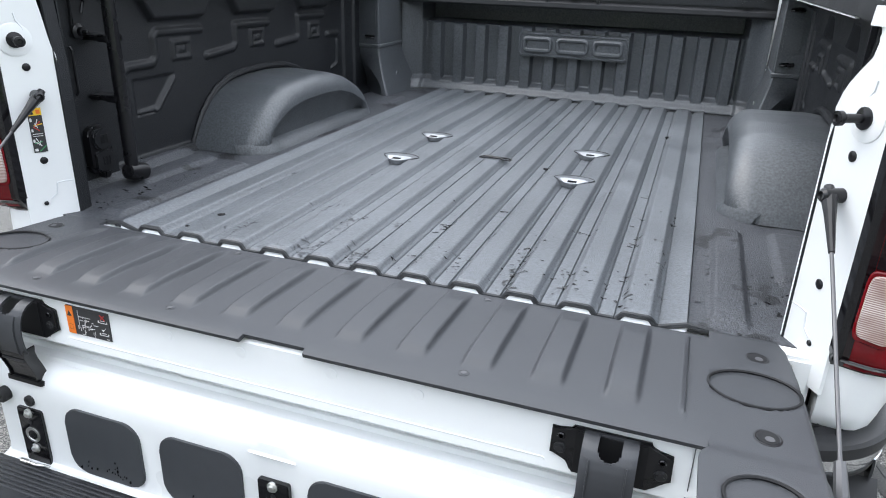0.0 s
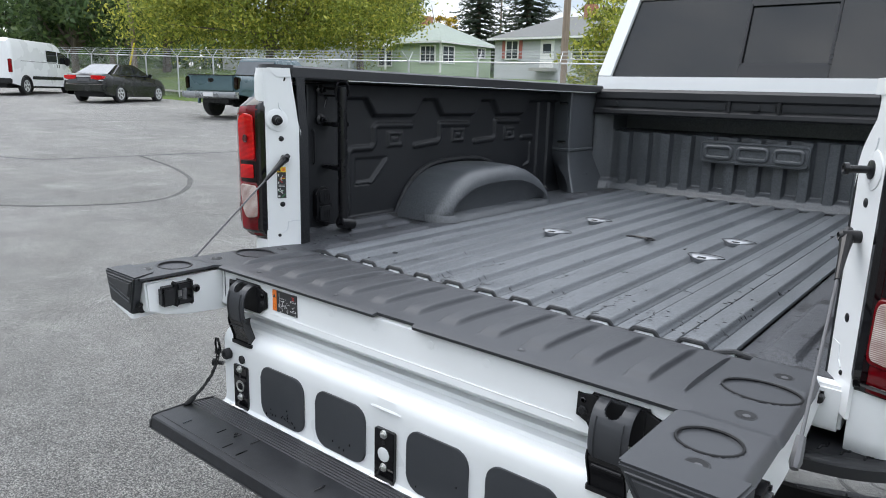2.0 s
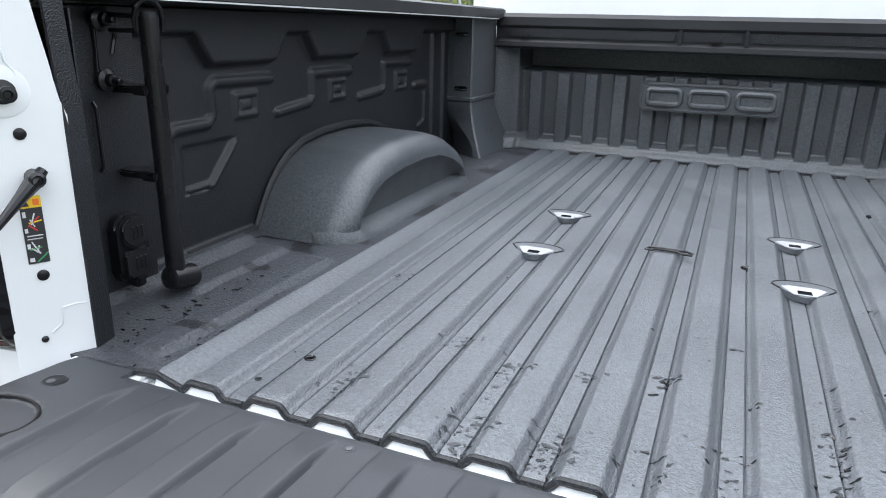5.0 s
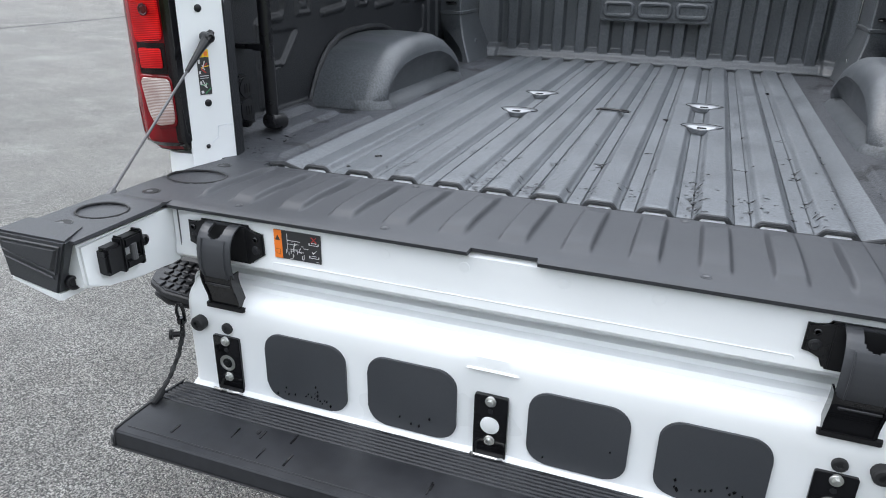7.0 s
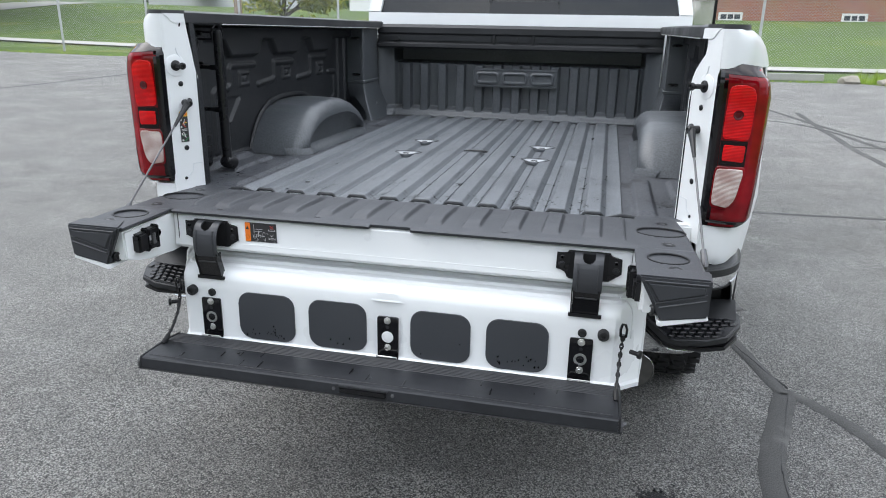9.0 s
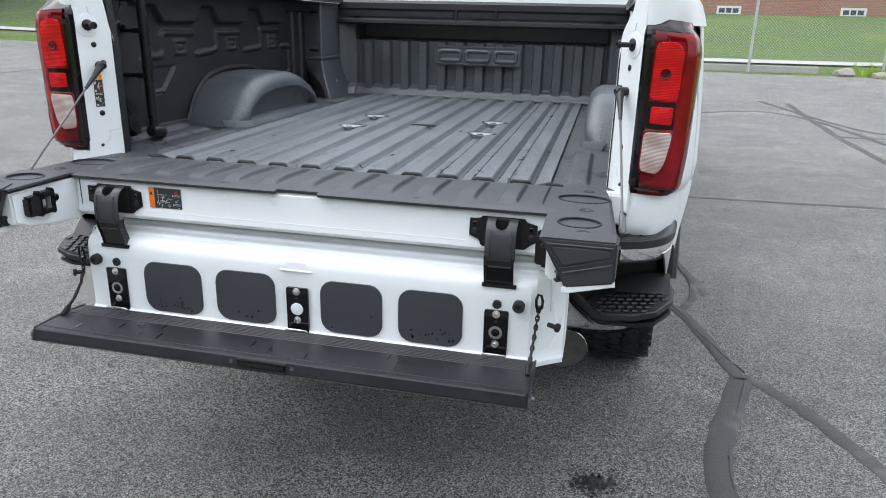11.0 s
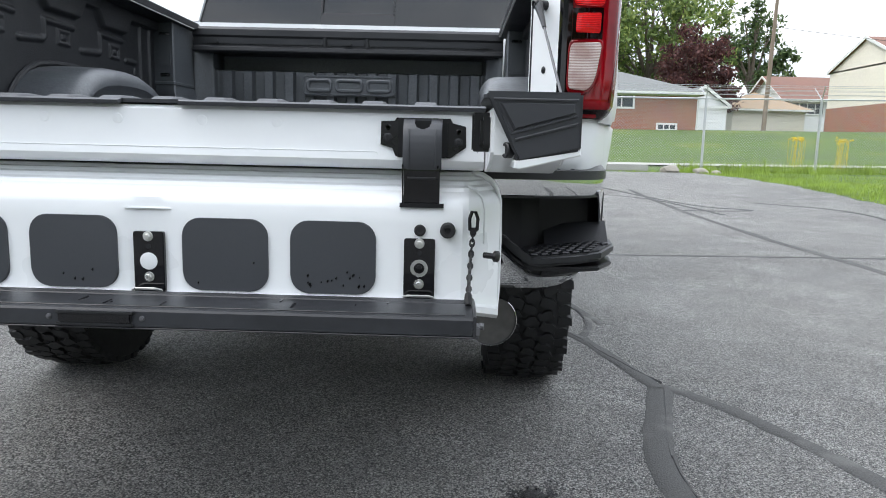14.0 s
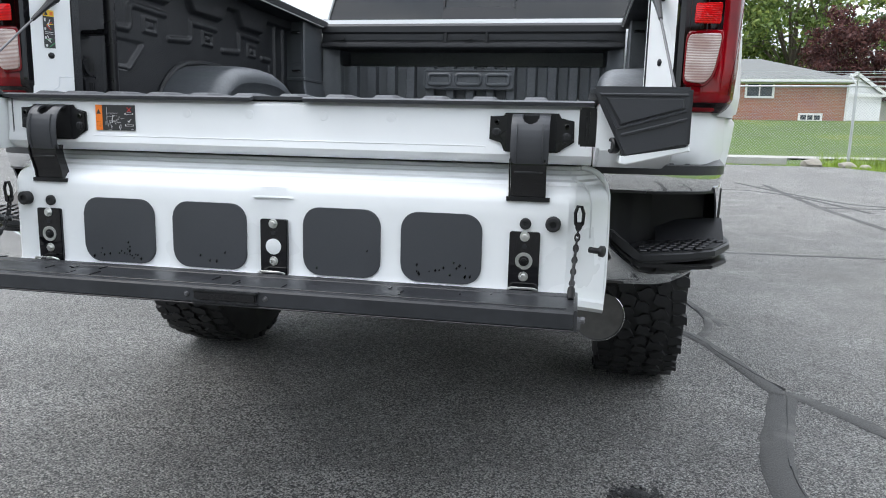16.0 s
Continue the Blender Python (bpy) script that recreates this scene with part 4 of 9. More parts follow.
def bulkhead():
    bm = bmesh.new()
    pitch, phase = 0.1087, 0.0105

    def f(u, v):
        x, z = -0.80 + 1.6 * u, 0.948 + 0.427 * v
        top = 1.252
        d = abs((x - phase) / pitch - round((x - phase) / pitch)) * pitch
        rib = (1 - smooth(0.021, 0.031, d)) * (1 - smooth(0.69, 0.70, abs(x - phase))) * (1 - smooth(top - 0.004, top + 0.008, z))
        foot = 1 - smooth(0.983, 1.006, z)
        y = BED_FRONT + 0.054 - 0.036 * max(rib, foot)
        y -= 0.024 * (1 - smooth(0.950, 0.982, z))
        y -= 0.060 * smooth(0.71, 0.80, abs(x)) + 0.02 * smooth(0.70, 0.72, abs(x))
        y += 0.10 * smooth(top, top + 0.012, z) * (1 - smooth(0.70, 0.72, abs(x)))
        return x, y, z
    sheet(bm, f, 560, 110)
    part("front_bulkhead", bm, LINER_MID, truck, "corrugated front bed wall with dark liner", sharp=45)
    bm = bmesh.new()
    box(bm, (-0.80, BED_FRONT - 0.030, FLOOR_Z - 0.03), (0.80, BED_FRONT + 0.02, FLOOR_Z - 0.0115), 0.003)
    part("front_seam", bm, LINER, truck)
    # maker's badge as plain raised frames
    bm = bmesh.new()
    prism(bm, rrect(-0.238, 0.248, 1.130, 1.234, 0.016), "y", 2.066, 2.110, 0.005)
    badge = part("badge_plate", bm, LINER_MID, truck, "raised badge plate with plain block shapes")
    for x0, x1 in ((-0.220, -0.082), (-0.070, 0.080), (0.092, 0.230)):
        bm = bmesh.new()
        ring = rrect(x0 + 0.010, x1 - 0.010, 1.156, 1.208, 0.016, 4)
        tube(bm, [(x, 2.066, z) for x, z in ring + ring[:2]], 0.0105, 8, False)
        part("badge_block", bm, LINER_MID, badge)
    bm = bmesh.new()
    ring = rrect(-0.231, 0.241, 1.137, 1.227, 0.013)
    tube(bm, [(x, 2.066, z) for x, z in ring + ring[:1]], 0.004, 6)
    part("badge_rim", bm, LINER_MID, badge)
    bm = bmesh.new()
    prism(bm, [(2.034, 1.338), (2.026, 1.346), (2.028, 1.362), (2.040, 1.372), (2.042, 1.412), (2.034, 1.422), (2.036, 1.452), (2.05, 1.466), (2.36, 1.470), (2.36, 1.34), (2.10, 1.335)], "x", -0.80, 0.80, 0.0)
    head = part("bulkhead_header", bm, PLASTIC, truck, "black header beam along the front bed wall", sharp=40)
    for x0, x1 in ((-0.755, -0.128), (-0.104, 0.090), (0.114, 0.755)):
        bm = bmesh.new()
        box(bm, (x0, 2.0350, 1.376), (x1, 2.047, 1.408), 0.004)
        part("header_panel", bm, LINER, head)
    for x in (-0.69, 0.0, 0.69):
        bm = bmesh.new()
        prism(bm, rrect(x - 0.022, x + 0.022, 1.380, 1.404, 0.0115), "y", 2.028, 2.036, 0.002)
        part("stake_plug", bm, PLASTIC, head)
    for x in (-0.116, 0.102):
        bm = bmesh.new()
        box(bm, (x - 0.007, 2.028, 1.366), (x + 0.007, 2.042, 1.420), 0.003)
        part("header_rib", bm, PLASTIC, head)


bulkhead()


def front_post(s):
    """Boxed corner post: narrow above, its foot sweeping inwards to the floor."""
    bm = bmesh.new()
    levels = ((0.94, 0.752, 0.740, 1.775), (0.975, 0.764, 0.748, 1.780), (1.01, 0.776, 0.757, 1.786), (1.05, 0.789, 0.770, 1.793), (1.09, 0.798, 0.785, 1.798),
              (1.12, 0.804, 0.797, 1.80), (1.146, 0.806, 0.806, 1.80), (1.150, 0.801, 0.801, 1.795), (1.160, 0.801, 0.801, 1.795), (1.164, 0.806, 0.806, 1.80), (1.30, 0.806, 0.810, 1.80), (1.445, 0.806, 0.814, 1.80))
    rings = []
    for z, xr, xi, y in levels:
        k = smooth(1.14, 0.96, z)
        rings.append([bm.verts.new((s * a, b, z)) for a, b in ((0.905, y + 0.10 * k), (0.895 - 0.11 * k, y), (xr + 0.006, y), (xr, y + 0.006), (xi, 2.075), (0.905, 2.075))])
    for a, b in zip(rings, rings[1:]):
        for k in range(6):
            bm.faces.new((a[k], a[(k + 1) % 6], b[(k + 1) % 6], b[k]))
    bm.faces.new(rings[0][::-1])
    bm.faces.new(rings[-1])
    post = part("front_post", bm, LINER_MID, truck, "boxed front corner post with a swept foot", sharp=35)
    for z, pad in ((1.388, 1), (1.196, 0)):
        bm = bmesh.new()
        box(bm, (s * 0.850 - 0.026, 1.796, z - 0.007), (s * 0.850 + 0.026, 1.806, z + 0.007), 0.004)
        slot = part("tie_slot", bm, GLOSS_BLACK, post)
        bm = bmesh.new()
        tube(bm, [(s * x, y, z - 0.004) for x, y in ((0.872, 1.800), (0.862, 1.786), (0.838, 1.786), (0.828, 1.800))], 0.0035, 8)
        part("tie_loop", bm, BLACK_METAL, slot)
    for z0, z1 in ((1.235, 1.355),):
        bm = bmesh.new()
        box(bm, (s * 0.851 - 0.033, 1.7955, z0), (s * 0.851 + 0.033, 1.804, z1), 0.004)
        part("post_panel", bm, LINER_MID, post)
    for y, z in ((1.90, 1.395), (1.93, 1.02)):
        bm = bmesh.new()
        r = 0.016
        x = 0.812 if z > 1.2 else 0.772
        tube(bm, [(s * x, y + r * math.cos(radians(a)), z + r * math.sin(radians(a))) for a in range(-70, 190, 20)], 0.003, 6)
        part("stamped_loop", bm, LINER_MID, post)


for s in (-1, 1):
    front_post(s)


def stowed_bar():
    """Cargo bar clipped upright against the inner bed side, and the covered socket beside it."""
    bm = bmesh.new()
    tube(bm, [(-0.785, 0.250, 0.975), (-0.785, 0.248, 1.2), (-0.785, 0.246, 1.425)], [0.0165, 0.0165, 0.0155], 16)
    bar = part("stowed_bar", bm, PLASTIC_SMOOTH, truck, "black tubular bar clipped upright to the bed side")
    bm = bmesh.new()
    lathe(bm, [(0.010, -0.004), (0.013, 0.0), (0.013, 0.008), (0.006, 0.011)], Matrix.Translation((-0.785, 0.246, 1.424)), 14)
    part("bar_cap", bm, PLASTIC, bar)
    bm = bmesh.new()
    lathe(bm, [(0.016, -0.045), (0.021, -0.042), (0.0225, 0.0), (0.020, 0.016), (0.012, 0.020)], Matrix.Translation((-0.785, 0.249, 0.982)) @ pose(0, 0, 0, 78, 0, 0), 18)
    part("bar_foot", bm, PLASTIC_SMOOTH, bar)
    # bent strap over the bar's head, carried by a plate on two bolts
    bm = bmesh.new()
    hoop = [(-0.845, 0.222, 1.428), (-0.80, 0.230, 1.426), (-0.79, 0.228, 1.440), (-0.786, 0.236, 1.450), (-0.784, 0.248, 1.453), (-0.784, 0.262, 1.449), (-0.784, 0.272, 1.438), (-0.786, 0.277, 1.420), (-0.79, 0.278, 1.404)]
    tube(bm, hoop, 0.0042, 8)
    tube(bm, [(-0.845, 0.222, 1.404), (-0.80, 0.232, 1.404), (-0.80, 0.230, 1.426)], 0.0038, 8)
    part("bar_bracket", bm, BLACK_METAL, bar, "black bent wire bracket")
    bm = bmesh.new()
    rim = [(0.206, 1.430), (0.232, 1.432), (0.250, 1.405), (0.238, 1.372), (0.226, 1.345), (0.232, 1.318), (0.206, 1.312), (0.203, 1.345), (0.206, 1.372)]
    prism(bm, rim, "x", -0.872, -0.858, 0.003)
    part("bracket_plate", bm, PLASTIC, bar)
    bm = bmesh.new()
    tube(bm, [(-0.857, 0.244, 1.398), (-0.857, 0.233, 1.366)], 0.0035, 6)
    part("plate_rib", bm, BLACK_METAL, bar)
    for y, z in ((0.218, 1.420), (0.217, 1.325)):
        bm = bmesh.new()
        lathe(bm, [(0.019, 0), (0.019, 0.005), (0.014, 0.008), (0.011, 0.009), (0.010, 0.018), (0.0055, 0.019), (0.0055, 0.032), (0.003, 0.034)], Matrix.Translation((-0.860, y, z)) @ pose(0, 0, 0, 0, 90, 0), 16)
        part("bracket_bolt", bm, BLACK_METAL, bar)
    for z, k in ((1.311, 1), (1.168, 0)):
        for y0 in ((0.222, 0.268) if k else (0.222,)):
            bm = bmesh.new()
            box(bm, (-0.815, y0, z - 0.008), (-0.783, y0 + 0.010, z + 0.008), 0.003)
            part("clip", bm, PLASTIC_SMOOTH, bar)
        bm = bmesh.new()
        box(bm, (-0.868, 0.226, z - 0.006), (-0.812, 0.272, z + 0.006), 0.003)
        part("clip_base", bm, PLASTIC_SMOOTH, bar)
    bm = bmesh.new()
    prism(bm, rrect(0.186, 0.254, 0.978, 1.098, 0.022), "x", -0.87, -0.846, 0.006)
    sock = part("power_socket", bm, PLASTIC_SMOOTH, truck, "black weatherproof socket cover on the bed side")
    for z0, z1, r in ((1.042, 1.092, 0.018), (0.986, 1.036, 0.008)):
        bm = bmesh.new()
        prism(bm, rrect(0.194, 0.246, z0, z1, r), "x", -0.85, -0.837, 0.004)
        flap = part("flap", bm, PLASTIC, sock)
        for k in range(3):
            bm = bmesh.new()
            box(bm, (-0.8385, 0.212 + 0.010 * k, z0 + 0.012), (-0.8355, 0.216 + 0.010 * k, z1 - 0.014), 0.001, 1)
            part("flap_rib", bm, PLASTIC_SMOOTH, flap)
    bm = bmesh.new()
    box(bm, (-0.86, 0.209, 0.966), (-0.834, 0.231, 0.986), 0.004)
    part("latch", bm, PLASTIC_SMOOTH, sock)
    bm = bmesh.new()
    tube(bm, [(-0.864, 0.189, 1.178), (-0.858, 0.189, 1.186), (-0.858, 0.189, 1.284), (-0.864, 0.189, 1.292)], 0.0036, 8)
    part("edge_trim", bm, PLASTIC_SMOOTH, truck)
    bm = bmesh.new()
    box(bm, (-0.91, 0.09, 0.94), (-0.868, 0.30, 1.43), 0.01)
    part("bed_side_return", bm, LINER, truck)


stowed_bar()


# ---- tailgate, lying open ----
GATE_TOP = 0.962


def gate_slope(y):
    return -0.0095 * (1 - smooth(0.0, -0.26, y))


def tailgate():
    bm = bmesh.new()
    # white frame: cross beam and two arms
    beam = [(-0.010, 0.935), (-0.012, 0.872), (-0.06, 0.843), (-0.24, 0.840), (-0.300, 0.843), (-0.320, 0.850), (-0.329, 0.860), (-0.327, 0.873), (-0.324, 0.885), (-0.324, 0.945), (-0.318, 0.952), (-0.24, 0.951), (-0.10, 0.942)]
    prism(bm, beam, "x", -0.63, 0.63, 0.0)
    for s in (-1, 1):
        arm = [(-0.30, 0.950), (-0.10, 0.944), (-0.010, 0.936), (-0.012, 0.90), (-0.10, 0.862), (-0.24, 0.846), (-0.34, 0.842), (-0.42, 0.846), (-0.49, 0.862), (-0.535, 0.876), (-0.538, 0.952)]
        prism(bm, arm, "x", s * 0.632, s * 0.752, 0.005)
    gate = part("tailgate", bm, WHITE, truck, "open tailgate with white frame and black inner panel", sharp=30)
    # black inner panel: grid over the plan with its ribs
    bm = bmesh.new()
    ys = [-0.020, -0.0215, -0.024, -0.03, -0.040, -0.05, -0.06, -0.07, -0.08, -0.09, -0.10, -0.13, -0.17, -0.22, -0.262, -0.268, -0.274, -0.280, -0.285, -0.30, -0.320, -0.332, -0.338]

    def rib(x, y):
        c = (x - 0.004) / PITCH
        d = abs(c - round(c)) * PITCH
        if abs(x) > 0.60:
            return 0.0
        return 0.0110 * (1 - smooth(0.0180, 0.0260, d)) * smooth(-0.018, -0.10, y) * (1 - smooth(-0.250, -0.290, y))

    def main(u, v):
        x, y = -0.63 + 1.26 * u, ys[round(v * (len(ys) - 1))]
        if abs(x - 0.005) < 0.055 and y < -0.325:
            y = -0.3255 + (y + 0.325) * 0.1
        return x, y, GATE_TOP + gate_slope(y) - 0.004 * smooth(-0.030, -0.020, y) + rib(x, y) - 0.004 * smooth(-0.325, -0.338, y)
    sheet(bm, main, 480, len(ys) - 1, 0.007)
    panel = part("inner_panel", bm, GATE_PLASTIC, gate, "ribbed black plastic inner tailgate panel", sharp=50)
    for s in (-1, 1):
        bm = bmesh.new()
        out = lambda y: lerp_table([(0.0, 0.738), (0.03, 0.750), (0.10, 0.757), (0.30, 0.764), (0.555, 0.770)], -y)

        def arm_top(u, v, s=s):
            y = 0.0 - 0.555 * v
            inner = 0.63 if y > -0.34 else 0.63 - 0.012 * smooth(-0.34, -0.37, y)
            x = inner + (out(y) - inner) * u
            z = GATE_TOP + gate_slope(y) + 0.006 * smooth(-0.33, -0.36, y)
            z -= 0.014 * smooth(0.93, 1.0, u) + 0.006 * smooth(-0.005, 0.0, y)
            for cy, a, b in ((-0.175, 0.062, 0.05), (-0.425, 0.045, 0.04)):
                r = math.hypot((x - 0.69) / a, (y - cy) / b)
                z -= 0.005 * (1 - smooth(0.95, 1.03, r)) + 0.002 * (1 - smooth(0.0, 0.06, abs(r - 1.06)))
            return s * x, y, z
        sheet(bm, arm_top, 40, 110, 0.006)
        arm_ob = part("arm_panel", bm, GATE_PLASTIC, gate, sharp=55)
        # Black ring stands for the shade in the groove round each oval recess.
        for cy, a, b in ((-0.175, 0.062, 0.05), (-0.425, 0.045, 0.04)):
            bm = bmesh.new()
            pts = [(s * (0.69 + a * math.cos(q)), cy + b * math.sin(q)) for q in (2 * math.pi * k / 36 for k in range(38))]
            tube(bm, [(x, y, GATE_TOP + gate_slope(y) + 0.006 * smooth(-0.33, -0.36, y) - 0.0012) for x, y in pts], 0.0024, 6, False)
            part("groove_shade", bm, POCKET, arm_ob)
        for y in (-0.075, -0.295, -0.50):
            zt = GATE_TOP + gate_slope(y) + (0.006 if y < -0.35 else 0.0)
            bm = bmesh.new()
            lathe(bm, [(0.0175, -0.004), (0.0175, 0.0004), (0.0155, 0.0008), (0.0140, 0.0002)], Matrix.Translation((s * 0.70, y, zt)), 20)
            well = part("screw_well", bm, PLASTIC_SMOOTH, gate)
            bm = bmesh.new()
            lathe(bm, [(0.0140, -0.003), (0.0140, 0.0007), (0.006, 0.0007)], Matrix.Translation((s * 0.70, y, zt)), 18)
            part("recess", bm, POCKET, well)
            bm = bmesh.new()
            lathe(bm, [(0.006, 0.0004), (0.006, 0.0014), (0.0035, 0.0016)], Matrix.Translation((s * 0.702, y - 0.003, zt)), 8)
            part("recessed_screw", bm, CABLE, well)
        # end cap: a bevelled shell over the arm's end
        bm = bmesh.new()
        lo = [bm.verts.new((s * a, y, b)) for a, b, y in ((0.618, 0.9725, -0.570), (0.767, 0.9725, -0.570), (0.769, 0.886, -0.560), (0.675, 0.866, -0.556))]
        hi = [bm.verts.new((s * a, y, b)) for a, b, y in ((0.650, 0.9700, -0.500), (0.773, 0.9700, -0.500), (0.773, 0.880, -0.500), (0.668, 0.868, -0.500))]
        bm.faces.new(lo[::-1])
        bm.faces.new(hi)
        for k in range(4):
            bm.faces.new((lo[k], lo[(k + 1) % 4], hi[(k + 1) % 4], hi[k]))
        bmesh.ops.bevel(bm, geom=bm.edges[:], offset=0.004, segments=2, affect="EDGES")
        cap_ob = part("end_cap", bm, GATE_PLASTIC, gate, "angular black plastic tailgate end cap")

        def on_face(x, z, off=0.0):
            return Vector((s * x, -0.570 + (0.9725 - z) * 0.115 - off, z))
        bm = bmesh.new()
        quad = [(0.641, 0.956), (0.757, 0.956), (0.758, 0.942), (0.665, 0.914)]
        cx, cz = 0.705, 0.942
        base = [bm.verts.new(on_face(x, z, -0.001)) for x, z in quad]
        face = [bm.verts.new(on_face(cx + (x - cx) * 0.93, cz + (z - cz) * 0.86, 0.0032)) for x, z in quad]
        bm.faces.new(face)
        for k in range(4):
            bm.faces.new((base[k], base[(k + 1) % 4], face[(k + 1) % 4], face[k]))
        part("cap_panel", bm, GATE_PLASTIC, cap_ob, sharp=20)
        for pts in ([(0.760, 0.9605), (0.634, 0.9605), (0.661, 0.9095), (0.761, 0.9385)], [(0.668, 0.9005), (0.761, 0.9255)]):
            bm = bmesh.new()
            tube(bm, [on_face(x, z) for x, z in pts], 0.0024, 6)
            part("cap_ridge", bm, GATE_PLASTIC, cap_ob)
        bm = bmesh.new()
        lathe(bm, [(0.0125, -0.004), (0.0125, 0.006), (0.0105, 0.008), (0.0075, 0.008), (0.006, 0.005)], Matrix.Translation((s * 0.660, -0.535, 0.884)) @ pose(0, 0, 0, 90, 0, -s * 62), 16)
        part("cap_bolt", bm, PLASTIC_SMOOTH, cap_ob)
        bm = bmesh.new()
        prism(bm, [(s * x, z) for x, z in ((0.668, 0.869), (0.675, 0.8665), (0.769, 0.8865), (0.771, 0.878), (0.676, 0.8545), (0.668, 0.857))], "y", -0.556, -0.38, 0.002, 1)
        part("arm_underside", bm, WHITE, gate)
        # latch on the arm's inner face
        bm = bmesh.new()
        box(bm, (s * 0.632 - 0.016, -0.505, 0.886), (s * 0.632 + 0.02, -0.468, 0.936), 0.005)
        box(bm, (s * 0.632 - 0.028, -0.470, 0.880), (s * 0.632 + 0.02, -0.462, 0.944), 0.003)
        box(bm, (s * 0.632 - 0.028, -0.430, 0.880), (s * 0.632 + 0.02, -0.420, 0.944), 0.003)
        box(bm, (s * 0.632 - 0.022, -0.464, 0.884), (s * 0.632 + 0.02, -0.425, 0.900), 0.003)
        box(bm, (s * 0.632 - 0.022, -0.464, 0.922), (s * 0.632 + 0.02, -0.425, 0.940), 0.003)
        latch = part("gate_latch", bm, BLACK_METAL, gate, "black gate latch")
        bm = bmesh.new()
        tube(bm, [(s * 0.612, -0.447, 0.898), (s * 0.612, -0.447, 0.926)], 0.006, 10)
        part("latch_bolt", bm, CABLE, latch)
        bm = bmesh.new()
        lathe(bm, [(0.010, 0), (0.010, 0.006), (0.007, 0.008), (0.004, 0.008), (0.003, 0.004)], Matrix.Translation((s * 0.632, -0.404, 0.914)) @ pose(0, 0, 0, 0, -s * 90, 0), 12)
        part("latch_screw", bm, BLACK_METAL, latch)
        bm = bmesh.new()
        box(bm, (s * 0.755 - 0.012, -0.47, 0.885), (s * 0.755 + 0.024, -0.42, 0.935), 0.008)
        box(bm, (s * 0.755 - 0.012, -0.415, 0.91), (s * 0.755 + 0.016, -0.395, 0.925), 0.004)
        part("side_latch", bm, PLASTIC_SMOOTH, gate, "black side latch")
    for x, y in ((-0.26, -0.045), (0.26, -0.045), (-0.21, -0.30), (0.30, -0.30), (-0.50, -0.30)):
        zt = GATE_TOP + gate_slope(y) + rib(x, y)
        bm = bmesh.new()
        lathe(bm, [(0.0085, -0.003), (0.0085, 0.0006), (0.007, 0.0010), (0.0062, 0.0003)], Matrix.Translation((x, y, zt)), 16)
        ring = part("panel_screw", bm, GATE_PLASTIC, panel)
        bm = bmesh.new()
        lathe(bm, [(0.0045, -0.001), (0.0045, 0.0012), (0.003, 0.0016)], Matrix.Translation((x, y, zt)), 10)
        part("screw_head", bm, CABLE, ring)
    bm = bmesh.new()
    ring = rrect(-0.42, 0.43, 0.8655, 0.8745, 0.004, 4)
    tube(bm, [(x, -0.3268, z) for x, z in ring + ring[:1]], 0.0011, 6)
    part("pressed_bead", bm, WHITE, gate)
    for x in (-0.20, -0.06, 0.10, 0.24):
        bm = bmesh.new()
        lathe(bm, [(0.010, -0.001), (0.009, 0.0006), (0.0, 0.0010)], Matrix.Translation((x, -0.324, 0.925)) @ pose(0, 0, 0, 90), 14)
        part("spot_weld", bm, WHITE, gate)
    for x in (-0.618, 0.618):
        bm = bmesh.new()
        box(bm, (x - 0.0006, -0.3262, 0.875), (x + 0.0006, -0.3235, 0.950))
        part("panel_gap", bm, CABLE, gate)
    # instruction label
    bm = bmesh.new()
    box(bm, (-0.412, -0.3262, 0.886), (-0.320, -0.3238, 0.939))
    lab = part("instruction_label", bm, LABEL_GREY, gate, "orange and dark instruction label")
    marks = [(-0.412, -0.3965, 0.886, 0.939, ORANGE)]
    lr = random.Random(3)
    for _ in range(34):
        x, z = lr.gauss(-0.372, 0.009), lr.gauss(0.906, 0.008)
        w, h = (lr.uniform(0.003, 0.011), 0.0007) if lr.random() < 0.5 else (0.0007, lr.uniform(0.003, 0.008))
        marks.append((x, x + w, z, z + h, LABEL_WHITE))
    for zc in (0.922, 0.898):
        marks += [(-0.341, -0.325, zc - 0.003, zc - 0.0022, LABEL_WHITE), (-0.338, -0.328, zc + 0.001, zc + 0.0018, LABEL_WHITE), (-0.343, -0.341, zc - 0.003, zc + 0.001, LABEL_WHITE), (-0.325, -0.3235, zc - 0.003, zc + 0.001, LABEL_WHITE)]
    marks += [(-0.386, -0.3855, 0.900, 0.934, LABEL_WHITE), (-0.386, -0.360, 0.9215, 0.9222, LABEL_WHITE), (-0.329, -0.324, 0.8885, 0.8893, LABEL_WHITE),
              (-0.408, -0.4005, 0.8940, 0.8947, LABEL_GREY), (-0.408, -0.4005, 0.9030, 0.9037, LABEL_GREY), (-0.4085, -0.4078, 0.8940, 0.9037, LABEL_GREY), (-0.4008, -0.4001, 0.8940, 0.9037, LABEL_GREY)]
    for x0, x1, z0, z1, mat in marks:
        bm = bmesh.new()
        box(bm, (x0, -0.3270, z0), (x1, -0.3255, z1))
        part("print", bm, mat, lab)
